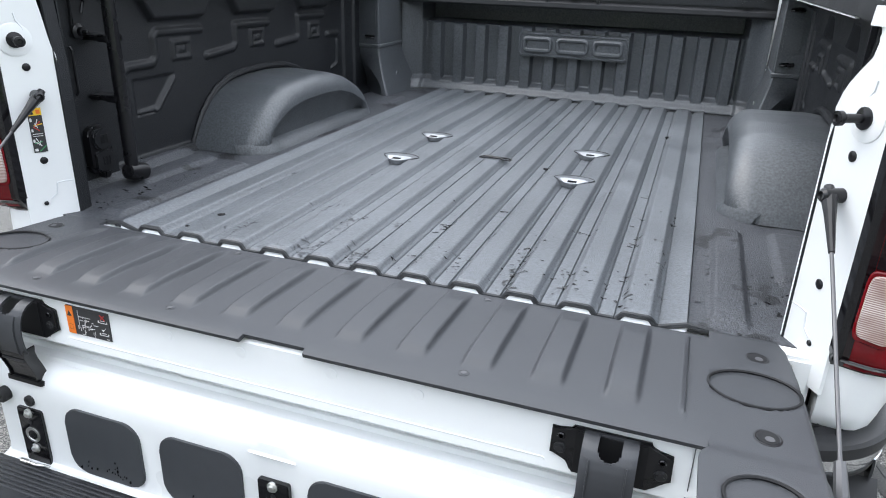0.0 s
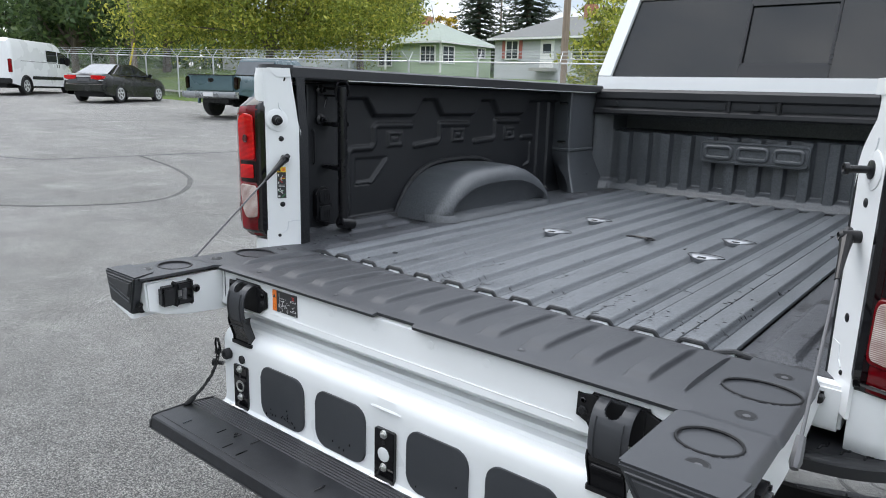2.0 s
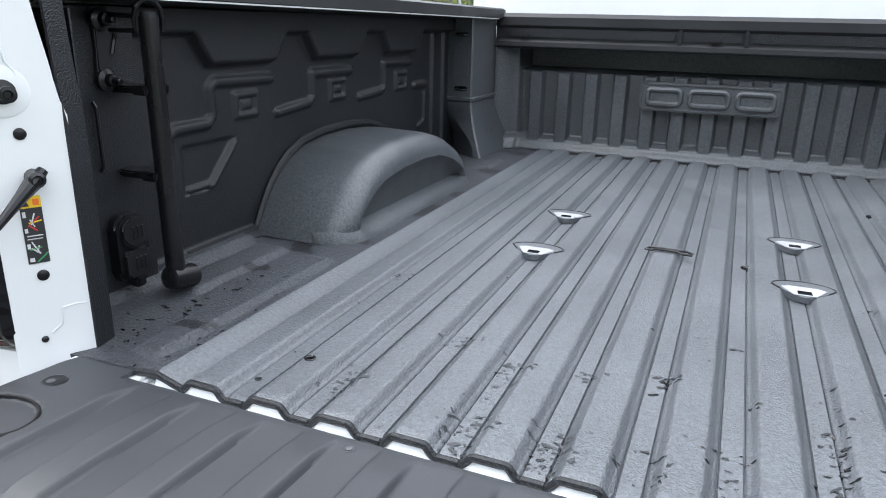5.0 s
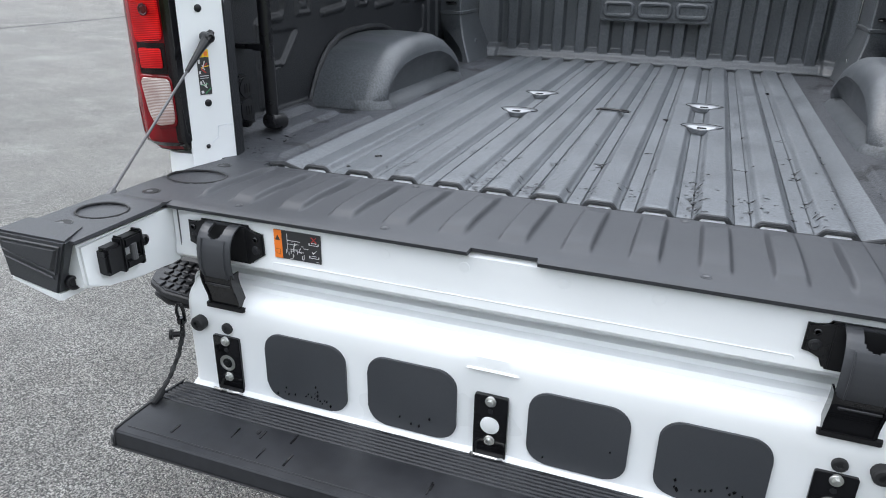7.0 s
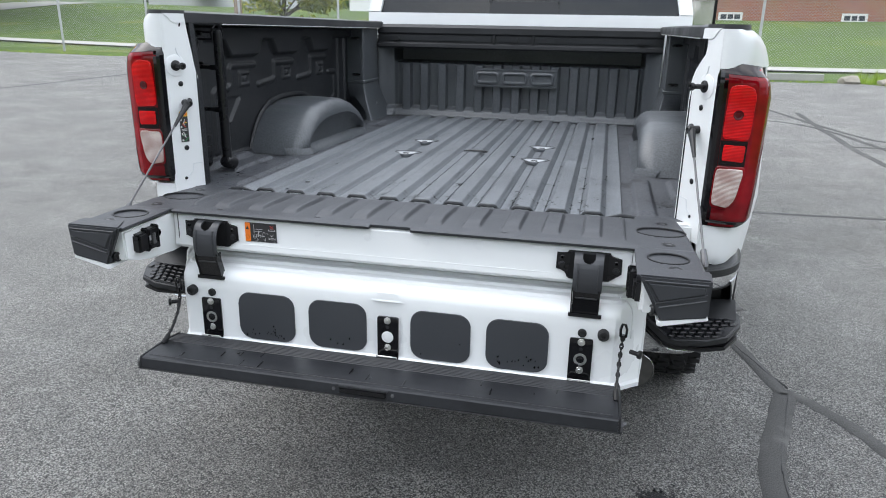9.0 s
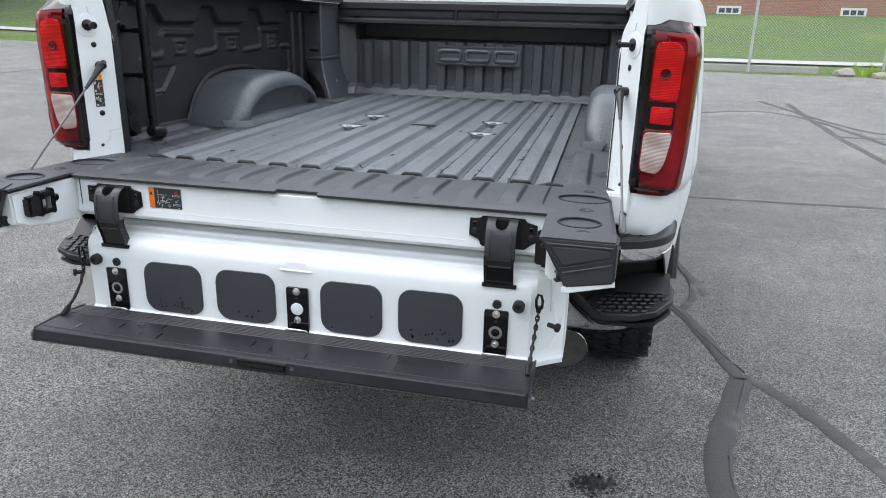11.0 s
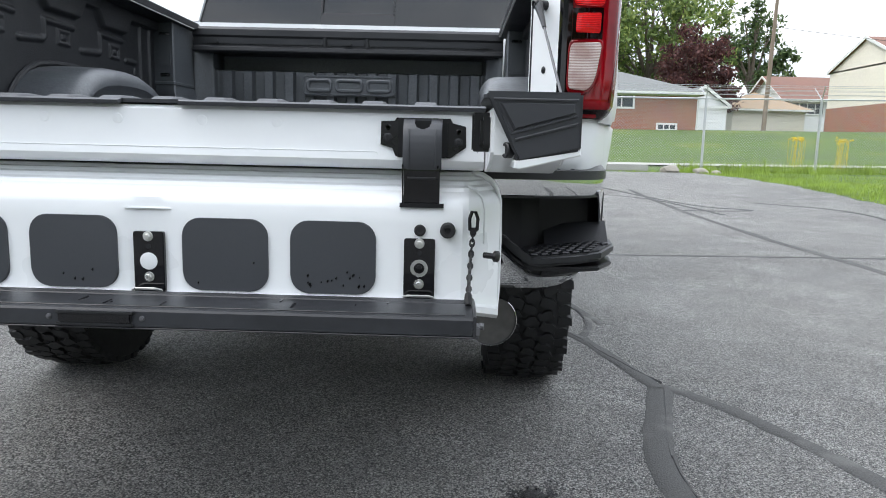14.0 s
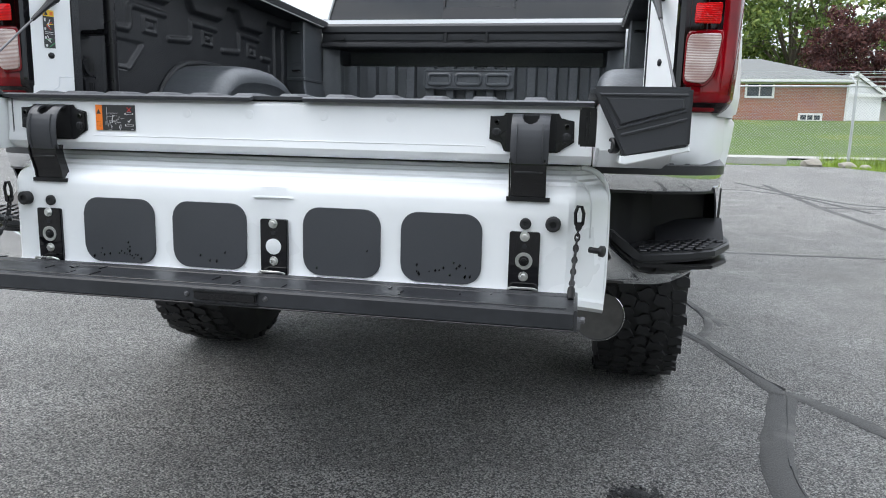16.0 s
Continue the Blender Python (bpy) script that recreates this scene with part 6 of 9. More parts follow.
        for v in bm.verts:
            v.co.z += 0.10 * max(0.0, abs(v.co.x) - 0.76)
        step = part("corner_step", bm, PLASTIC, bump, "black corner step with knobbed tread")
        bm = bmesh.new()
        prism(bm, [(s * (0.84 + (x - 0.84) * 0.97), -0.03 + (y + 0.03) * 0.95) for x, y in tread], "z", 0.624, 0.635, 0.003)
        part("step_base", bm, PLASTIC_SMOOTH, step)
        for i in range(9):
            for j in range(5):
                x, y = 0.752 + 0.0225 * i + (0.011 if j % 2 else 0), -0.138 + 0.027 * j
                if x > 0.93 or x > 0.90 + (y + 0.09) * 0.7 or (j == 4 and i < 1):
                    continue
                bm = bmesh.new()
                box(bm, (s * x - 0.0085, y - 0.0105, 0.656), (s * x + 0.0085, y + 0.0105, 0.6615), 0.0025, 1)
                for v in bm.verts:
                    v.co.z += 0.10 * max(0.0, abs(v.co.x) - 0.76)
                part("tread_knob", bm, PLASTIC_SMOOTH, step)
    # receiver under the bumper
    bm = bmesh.new()
    box(bm, (-0.045, -0.06, 0.475), (0.045, 0.30, 0.565), 0.006)
    box(bm, (-0.055, -0.065, 0.465), (0.055, -0.045, 0.575), 0.004)
    box(bm, (-0.48, 0.06, 0.50), (0.48, 0.14, 0.57), 0.01)
    hitch = part("tow_receiver", bm, BLACK_METAL, truck, "black tow hitch receiver")
    bm = bmesh.new()
    box(bm, (-0.032, -0.067, 0.488), (0.032, -0.050, 0.552), 0.002)
    part("receiver_opening", bm, GLOSS_BLACK, hitch)


bumper()

bm = bmesh.new()
em = Matrix.Translation((0.674, -0.005, 0.472)) @ pose(0, 0, 0, 92, 0, 10)
lathe(bm, [(0.053, -0.20), (0.060, 0.0), (0.061, 0.003), (0.0595, 0.004), (0.058, 0.0), (0.052, -0.15), (0.002, -0.16)], em, 40)
pipe = part("exhaust_tip", bm, STEEL, truck, "round polished exhaust tip")
bm = bmesh.new()
lathe(bm, [(0.0578, -0.002), (0.0545, -0.05), (0.0505, -0.14), (0.003, -0.145)], em, 40)
part("exhaust_bore", bm, DARK_STEEL, pipe)


def wheel(x, y, s):
    R, W = 0.418, 0.285
    bm = bmesh.new()
    m = Matrix.Translation((x, y, R)) @ pose(0, 0, 0, 0, 90, 0)
    h = W / 2
    lathe(bm, [(0.235, -h * 0.8), (0.26, -h * 0.93), (0.34, -h), (0.385, -h * 0.96), (R - 0.014, -h * 0.80), (R - 0.012, 0), (R - 0.014, h * 0.80), (0.385, h * 0.96), (0.34, h), (0.26, h * 0.93), (0.235, h * 0.8)], m, 72)
    tyre = part("tyre", bm, RUBBER, wheel_thing, sharp=40)
    # tread blocks in five staggered rows
    count = 58
    for row, (c, w) in enumerate(((-0.113, 0.048), (-0.057, 0.054), (0.0, 0.050), (0.057, 0.054), (0.113, 0.048))):
        b2 = bmesh.new()
        for k in range(count):
            a = 2 * math.pi * (k + (0.5 if row % 2 else 0)) / count
            turn = 0.0 if row in (0, 4) else (0.42 if (k + row) % 2 else -0.30)
            p = Matrix.Translation((x, y, R)) @ Matrix.Rotation(a, 4, "X") @ Matrix.Translation((c + 0.006 * math.sin(k * 2.1 + row), 0, R - 0.0115)) @ Matrix.Rotation(turn, 4, "Z")
            drop, hw, hl = (0.009 if row in (0, 4) else 0.0), w * (0.52 if k % 2 else 0.46), (0.0195 if row in (0, 4) else 0.0180 + 0.003 * (k % 3 == 0))
            outline = [(-hw, -hl * 0.7), (-hw * 0.4, -hl), (hw * 0.5, -hl * 0.8), (hw, -hl), (hw * 0.9, hl * 0.6), (hw * 0.2, hl), (-hw * 0.5, hl * 0.75), (-hw, hl)]
            lower = [b2.verts.new(p @ Vector((u, v, -0.012 - drop))) for u, v in outline]
            upper = [b2.verts.new(p @ Vector((u * 0.95, v * 0.93, 0.0105 - drop))) for u, v in outline]
            b2.faces.new(upper)
            for m2 in range(8):
                b2.faces.new((lower[m2], lower[(m2 + 1) % 8], upper[(m2 + 1) % 8], upper[m2]))
        tagged(part("tread", b2, RUBBER, tyre, sharp=30), kind="stuff")
    bm = bmesh.new()
    lathe(bm, [(0.236, -h * 0.8), (0.240, h * 0.75), (0.225, h * 0.8), (0.21, h * 0.35), (0.06, h * 0.45), (0.05, h * 0.6), (0.002, h * 0.62)], Matrix.Translation((x, y, R)) @ pose(0, 0, 0, 0, 90 * s, 0), 36)
    for k in range(6):
        a = k * math.pi / 3
        p = Matrix.Translation((x, y, R)) @ Matrix.Rotation(a, 4, "X")
        box(bm, (s * h * 0.38 - 0.012, -0.035, 0.05), (s * h * 0.38 + 0.03, 0.035, 0.225), 0.008, 1, p)
    part("rim", bm, CHROME, wheel_thing, "bright alloy rim")


for wy in (1.05, 5.02):
    for s in (-1, 1):
        bm = bmesh.new()
        tube(bm, [(s * 0.70, wy, 0.418), (s * 0.5, wy, 0.418), (0.0, wy, 0.418)], [0.06, 0.045, 0.045], 10)
        wheel_thing = part("wheel", bm, BLACK_METAL, truck, "wheel with all-terrain tyre")
        wheel(s * 0.842, wy, s)

bm = bmesh.new()
for s in (-1, 1):
    box(bm, (s * 0.45 - 0.04, 0.10, 0.50), (s * 0.45 + 0.04, 6.0, 0.66), 0.01)
    box(bm, (s * 0.40 - 0.04, 0.5, 0.40), (s * 0.40 + 0.04, 1.7, 0.47), 0.01)
for y in (0.3, 1.4, 2.6, 4.0, 5.6):
    box(bm, (-0.45, y, 0.55), (0.45, y + 0.12, 0.63), 0.01)
box(bm, (-0.90, 0.06, 0.88), (0.90, 2.2, 0.925), 0.01)
box(bm, (-0.30, 0.30, 0.42), (0.30, 0.80, 0.66), 0.06)
part("chassis_frame", bm, BLACK_METAL, truck, "black chassis frame")


def cab():
    """Cab shell as cross sections from the back window forward, then the bonnet."""
    def section(y, half_b, half_w, half_r, z0, zb, zr, yr):
        return [(-half_b, y, z0), (-half_b - 0.015, y, 1.0), (-half_w, y, zb), (-half_r - 0.03, yr, zr - 0.09), (-half_r + 0.05, yr, zr - 0.015), (-half_r * 0.5, yr, zr + 0.01), (0, yr, zr + 0.015),
                (half_r * 0.5, yr, zr + 0.01), (half_r - 0.05, yr, zr - 0.015), (half_r + 0.03, yr, zr - 0.09), (half_w, y, zb), (half_b + 0.015, y, 1.0), (half_b, y, z0)]
    secs = [section(2.385, 0.965, 0.96, 0.83, 0.50, 1.49, 2.05, 2.56), section(2.50, 0.975, 0.965, 0.84, 0.50, 1.49, 2.09, 2.72), section(3.4, 0.98, 0.97, 0.85, 0.50, 1.48, 2.12, 3.3),
            section(4.45, 0.98, 0.96, 0.80, 0.50, 1.46, 2.06, 3.95)]
    bm = bmesh.new()
    rows = [[bm.verts.new(p) for p in sec] for sec in secs]
    for a, b in zip(rows, rows[1:]):
        for k in range(len(a) - 1):
            bm.faces.new((a[k], a[k + 1], b[k + 1], b[k]))
    bmesh.ops.bevel(bm, geom=[e for e in bm.edges if len(e.link_faces) == 2 and e.calc_face_angle() > 0.5], offset=0.03, segments=3, affect="EDGES")
    shell = part("cab", bm, WHITE, truck, "white cab with tinted glass", sharp=40)
    # back wall with its window opening: frame strips round the glass
    yb = lambda z: 2.385 + (z - 1.49) * 0.30
    hw = lambda z: 0.975 - (z - 1.49) * 0.20
    def wall_piece(name, x0, x1, z0, z1, mat, th=0.03, off=0.0, parent=shell, label=""):
        b2 = bmesh.new()
        sheet(b2, lambda u, v: ((x0(z0 + (z1 - z0) * v) + (x1(z0 + (z1 - z0) * v) - x0(z0 + (z1 - z0) * v)) * u), yb(max(1.49, z0 + (z1 - z0) * v)) + off, z0 + (z1 - z0) * v), 8, 8, th)
        return part(name, b2, mat, parent, label)
    wall_piece("back_panel", lambda z: -0.965, lambda z: 0.965, 0.60, 1.534, WHITE)
    wall_piece("back_header", lambda z: -hw(z), lambda z: hw(z), 1.948, 2.055, WHITE, off=0.004)
    wall_piece("back_side", lambda z: -hw(z), lambda z: -hw(z) + 0.075, 1.534, 1.95, WHITE)
    wall_piece("back_side", lambda z: hw(z) - 0.075, lambda z: hw(z), 1.534, 1.95, WHITE)
    gx = lambda z: hw(z) - 0.072
    wall_piece("back_glass", lambda z: -gx(z), lambda z: -0.205, 1.532, 1.952, GLASS, 0.005, -0.004, label="dark tinted back window")
    wall_piece("back_glass", lambda z: 0.205, lambda z: gx(z), 1.532, 1.952, GLASS, 0.005, -0.004, label="dark tinted back window")
    wall_piece("slider_glass", lambda z: -0.20, lambda z: 0.20, 1.605, 1.892, GLASS, 0.005, 0.004)
    wall_piece("slider_frame", lambda z: -0.207, lambda z: 0.207, 1.532, 1.607, PLASTIC, 0.008, -0.006)
    wall_piece("slider_frame", lambda z: -0.207, lambda z: 0.207, 1.89, 1.952, PLASTIC, 0.008, -0.006)
    wall_piece("slider_frame", lambda z: -0.209, lambda z: -0.197, 1.60, 1.90, PLASTIC_SMOOTH, 0.010, -0.008)
    wall_piece("slider_frame", lambda z: 0.197, lambda z: 0.209, 1.60, 1.90, PLASTIC_SMOOTH, 0.010, -0.008)
    bm = bmesh.new()
    prism(bm, [(-0.30, 2.005), (-0.27, 2.030), (0.27, 2.030), (0.30, 2.005), (0.27, 1.988), (-0.27, 1.988)], "y", 2.495, 2.56, 0.006)
    lamp = part("high_brake_light", bm, LENS_RED, shell, "red and clear high-mounted brake light")
    for x0, x1 in ((-0.27, -0.14), (0.14, 0.27)):
        bm = bmesh.new()
        box(bm, (x0, 2.490, 1.998), (x1, 2.505, 2.020), 0.004)
        part("cargo_lamp", bm, LENS_CLEAR, lamp)
    # side glass and doors
    for s in (-1, 1):
        for y0, y1 in ((2.62, 3.35), (3.45, 4.25)):
            bm = bmesh.new()
            sheet(bm, lambda u, v: (s * (0.978 - 0.115 * v), y0 + (y1 - y0) * u * (1 - 0.28 * v * (y0 > 3.4)) + 0.02, 1.50 + 0.46 * v), 4, 4, 0.006)
            part("side_glass", bm, GLASS_CAR, shell)
        bm = bmesh.new()
        box(bm, (s * 1.012 - 0.008, 3.38, 0.62), (s * 1.012 + 0.004, 3.392, 1.48))
        part("door_gap", bm, GLOSS_BLACK, shell)
        bm = bmesh.new()
        tube(bm, [(s * 0.95, 4.28, 1.36), (s * 1.04, 4.25, 1.36), (s * 1.085, 4.23, 1.39), (s * 1.10, 4.22, 1.48)], [0.035, 0.033, 0.030, 0.030], 12)
        box(bm, (s * 1.205 - 0.12, 4.17, 1.415), (s * 1.205 + 0.12, 4.28, 1.74), 0.035, 3)
        mirror = part("door_mirror", bm, PLASTIC_SMOOTH, truck, "black tow mirror on the door")
        bm = bmesh.new()
        box(bm, (s * 1.205 - 0.092, 4.163, 1.472), (s * 1.205 + 0.092, 4.172, 1.710), 0.004)
        part("mirror_glass", bm, CHROME, mirror)
        bm = bmesh.new()
        tube(bm, [(s * 0.95, 2.42, 0.47), (s * 1.03, 2.55, 0.46), (s * 1.03, 4.3, 0.46), (s * 0.95, 4.42, 0.47)], 0.045, 12)
        part("running_board", bm, CHROME, truck, "chrome tubular side step")
    bm = bmesh.new()
    for y in (3.0, 4.0):
        for x in (-0.42, 0.42):
            box(bm, (x - 0.25, y, 0.75), (x + 0.25, y + 0.16, 1.42), 0.06, 3)
            box(bm, (x - 0.13, y, 1.44), (x + 0.13, y + 0.10, 1.66), 0.05, 3)
    box(bm, (-0.93, 2.45, 0.62), (0.93, 4.5, 0.70))
    part("seat_row", bm, PLASTIC, shell, "dark seats with headrests")
    bm = bmesh.new()
    nose = [(4.40, 1.40), (4.60, 1.455), (5.6, 1.40), (6.02, 1.33), (6.10, 1.10), (6.12, 0.62), (5.56, 0.55), (5.55, 0.86), (5.3, 0.95), (4.75, 0.95), (4.5, 0.86), (4.45, 0.5), (4.40, 0.5)]
    prism(bm, nose, "x", -0.99, 0.99, 0.05, 3)
    part("bonnet", bm, WHITE, truck, "white bonnet and front wings")
    bm = bmesh.new()
    sheet(bm, lambda u, v: ((-0.86 + 1.72 * u) * (1 - 0.1 * v), 4.50 - 0.52 * v, 1.455 + 0.58 * v), 6, 6, 0.006)
    part("windscreen", bm, GLASS_CAR, shell)
    bm = bmesh.new()
    box(bm, (-0.55, 6.09, 0.80), (0.55, 6.14, 1.20), 0.02)
    part("grille", bm, GLOSS_BLACK, truck)
    bm = bmesh.new()
    box(bm, (-1.0, 6.05, 0.50), (1.0, 6.20, 0.72), 0.03)
    part("front_bumper", bm, CHROME, truck)


cab()

# ---- ground ----
def ground_z(x, y):
    """The car park falls gently towards the truck; the lawns behind the fence rise in a bank."""
    turn = math.degrees(math.atan2(-x, y))
    k = min(1.0, max(0.0, (turn + 15) / 50)) if y > 0 else (1.0 if x < 0 else 0.0)
    r = math.hypot(x, y if y > 0 else 0.3 * y)
    t = r - 4.5
    soft = 0.5 * (t + math.sqrt(t * t + 1.0)) - 0.5 * (-4.5 + math.sqrt(4.5 ** 2 + 1.0))
    far = min(soft, 70 + 0.2 * (soft - 70)) if soft > 70 else soft
    return (0.023 + 0.004 * k) * far + 1.25 * smooth(22, 42, y)


def lot_right(y):
    """Eastern edge of the asphalt."""
    return lerp_table([(-40, 6.2), (0, 6.3), (6.8, 6.7), (8.6, 6.95), (12.5, 7.4), (15.0, 7.3), (16.4, 6.9), (17.2, 6.2)], y)


def lot_top(x):
    return 17.0 + 0.1 * math.sin(x * 0.9) + 0.05 * math.sin(x * 2.3) - 1.2 * smooth(-6, -26, x)


def asphalt():
    m, n, l, b = nodes_of("asphalt")
    co = n.new("ShaderNodeTexCoord")
    def noise_node(scale, detail=4.0, rough=0.55):
        t = n.new("ShaderNodeTexNoise")
        t.inputs["Scale"].default_value, t.inputs["Detail"].default_value, t.inputs["Roughness"].default_value = scale, detail, rough
        l.new(co.outputs["Object"], t.inputs["Vector"])
        return t.outputs["Fac"]
    def span(src, a, bb, c, d):
        t = n.new("ShaderNodeMapRange")
        for key, val in zip(("From Min", "From Max", "To Min", "To Max"), (a, bb, c, d)):
            t.inputs[key].default_value = val
        l.new(src, t.inputs["Value"])
        return t.outputs[0]
    def mix(fac, c1, c2):
        t = n.new("ShaderNodeMixRGB")
        for i, c in ((0, fac), (1, c1), (2, c2)):
            if isinstance(c, (tuple, float)):
                t.inputs[i].default_value = c if isinstance(c, float) else (*c, 1)
            else:
                l.new(c, t.inputs[i])
        return t.outputs[0]
    def cells(scale):
        t = n.new("ShaderNodeTexVoronoi")
        t.inputs["Scale"].default_value = scale
        l.new(co.outputs["Object"], t.inputs["Vector"])
        c = n.new("ShaderNodeSeparateColor")
        l.new(t.outputs["Color"], c.inputs[0])
        return t.outputs["Distance"], c.outputs

    def times(a, c):
        t = n.new("ShaderNodeMath")
        t.operation = "MULTIPLY"
        for k, v in enumerate((a, c)):
            if isinstance(v, float):
                t.inputs[k].default_value = v
            else:
                l.new(v, t.inputs[k])
        return t.outputs[0]
    far, rnd = cells(230)
    chip_far, chip = cells(105)
    # worn binder: broad patches, then streaks that run across the lot
    tone = mix(span(noise_node(0.35, 6, 0.6), 0.36, 0.64, 0, 1), (0.205, 0.201, 0.192), (0.310, 0.302, 0.286))
    tone = mix(span(noise_node(2.2, 6, 0.65), 0.42, 0.72, 0, 0.7), tone, (0.315, 0.306, 0.288))
    streak = n.new("ShaderNodeMapping")
    streak.inputs["Scale"].default_value = (0.8, 2.6, 1)
    l.new(co.outputs["Object"], streak.inputs[0])
    worn = n.new("ShaderNodeTexNoise")
    worn.inputs["Scale"].default_value, worn.inputs["Detail"].default_value, worn.inputs["Roughness"].default_value = 1.3, 8.0, 0.72
    l.new(streak.outputs[0], worn.inputs["Vector"])
    bare = span(worn.outputs["Fac"], 0.57, 0.70, 0, 1)
    tone = mix(times(bare, 0.55), tone, (0.42, 0.41, 0.385))
    # small stones, each of its own shade, between darker binder; crevices and pits painted dark as if shaded
    grit = mix(span(rnd[0], 0.0, 1.0, 0, 1), (0.30, 0.30, 0.31), (1.95, 1.94, 1.90))
    mul = n.new("ShaderNodeMixRGB")
    mul.blend_type = "MULTIPLY"
    mul.inputs[0].default_value = 0.9
    l.new(tone, mul.inputs[1])
    l.new(grit, mul.inputs[2])
    shade = mix(span(far, 0.50, 0.72, 0, 0.85), mul.outputs[0], (0.030, 0.030, 0.032))
    shade = mix(span(noise_node(150, 3, 0.6), 0.56, 0.63, 0, 0.7), shade, (0.024, 0.024, 0.026))
    # pale stones worn clean, thick in some patches and sparse in others
    thick = span(noise_node(1.9, 6, 0.7), 0.44, 0.66, 0.10, 1)
    shade = mix(times(times(span(rnd[2], 0.80, 0.82, 0, 1), thick), 0.9), shade, (0.70, 0.69, 0.66))
    fleck = times(span(chip[0], 0.86, 0.88, 0, 0.9), span(chip_far, 0.22, 0.40, 1, 0))
    shade = mix(fleck, shade, (0.66, 0.65, 0.62))
    l.new(shade, b.inputs["Base Color"])
    b.inputs["Specular IOR Level"].default_value = 0.5
    l.new(span(noise_node(1.4, 5), 0.35, 0.65, 0.55, 0.78), b.inputs["Roughness"])
    bp = n.new("ShaderNodeBump")
    bp.inputs["Strength"].default_value, bp.inputs["Distance"].default_value = 1.0, 0.007
    h = n.new("ShaderNodeMath")
    h.operation = "ADD"
    l.new(span(far, 0.2, 0.7, 1.0, 0), h.inputs[0])
    l.new(span(noise_node(150, 3, 0.6), 0.4, 0.63, 0.8, 0.0), h.inputs[1])
    l.new(h.outputs[0], bp.inputs["Height"])
    l.new(bp.outputs[0], b.inputs["Normal"])
    return m


ASPHALT = asphalt()
GRASS = surface("mown_grass", (0.075, 0.128, 0.018), 0.9, vary=0.5, grain=14, big=0.35, bump=1.0, bump_scale=40, bump_dist=0.05, worn=(0.15, 0.175, 0.035), worn_at=0.57)
BLADE = surface("grass_blades", (0.24, 0.34, 0.05), 0.8, vary=0.5, grain=3, big=0.6)
CONCRETE = surface("pale_concrete", (0.36, 0.35, 0.325), 0.85, vary=0.18, grain=25, big=1.5, bump=0.3, bump_scale=120)
TAR = surface("sealing_tar", (0.060, 0.059, 0.057), 0.72, vary=0.6, grain=190, big=5, bump=0.9, bump_scale=190, bump_dist=0.003, spec=0.3, worn=(0.115, 0.113, 0.108), worn_at=0.56)
TAR_DARK = surface("crack_tar", (0.045, 0.045, 0.047), 0.6, vary=0.3, grain=90, big=7, bump=0.5, bump_scale=90, bump_dist=0.003)
OIL = surface("oily_grit", (0.010, 0.010, 0.011), 0.35, vary=0.3, grain=160, big=20, bump=0.9, bump_scale=200, bump_dist=0.004)

xs = [-420, -300, -220, -160, -120, -95, -75] + [-62 + 1.5 * k for k in range(74)] + [52, 60, 75, 95, 130, 180, 260, 420]
ys = [-420, -260, -160, -100, -70, -50, -40] + [-30 + 1.5 * k for k in range(70)] + [78, 85, 95, 110, 140, 190, 280, 420]
bm = bmesh.new()


def grass_sheet(u, v):
    x, y = xs[round(u * (len(xs) - 1))], ys[round(v * (len(ys) - 1))]
    under = 0.10 if (-62 < x < lot_right(y) - 1.0 and -12 < y < lot_top(x) - 1.0) else 0.0
    return x, y, ground_z(x, y) - under


sheet(bm, grass_sheet, len(xs) - 1, len(ys) - 1)
tagged(part("ground", bm, GRASS, smooth=True, sharp=80), "green mown lawn around the car park", "lawn", kind="structure")
bm = bmesh.new()
lot_u = [0.0, 0.05, 0.1, 0.16, 0.22, 0.28, 0.34] + [0.40 + 0.6 * k / 60 for k in range(61)]


def lot_sheet(u, v):
    y = -13 + 29.9 * (1 - (1 - v) ** 1.2)
    x = -64 + (lot_right(y) + 0.06 * math.sin(y * 3.1) + 0.05 * math.sin(y * 7.7) + 64) * lot_u[round(u * (len(lot_u) - 1))]
    y = min(y, lot_top(x)) if v < 1 else lot_top(x)
    return x, y, ground_z(x, y) + 0.004
sheet(bm, lot_sheet, len(lot_u) - 1, 90)
tagged(part("road", bm, ASPHALT, sharp=80), "grey worn asphalt car park with sealed cracks", "asphalt", kind="structure")
LOT_LIFT = 0.004


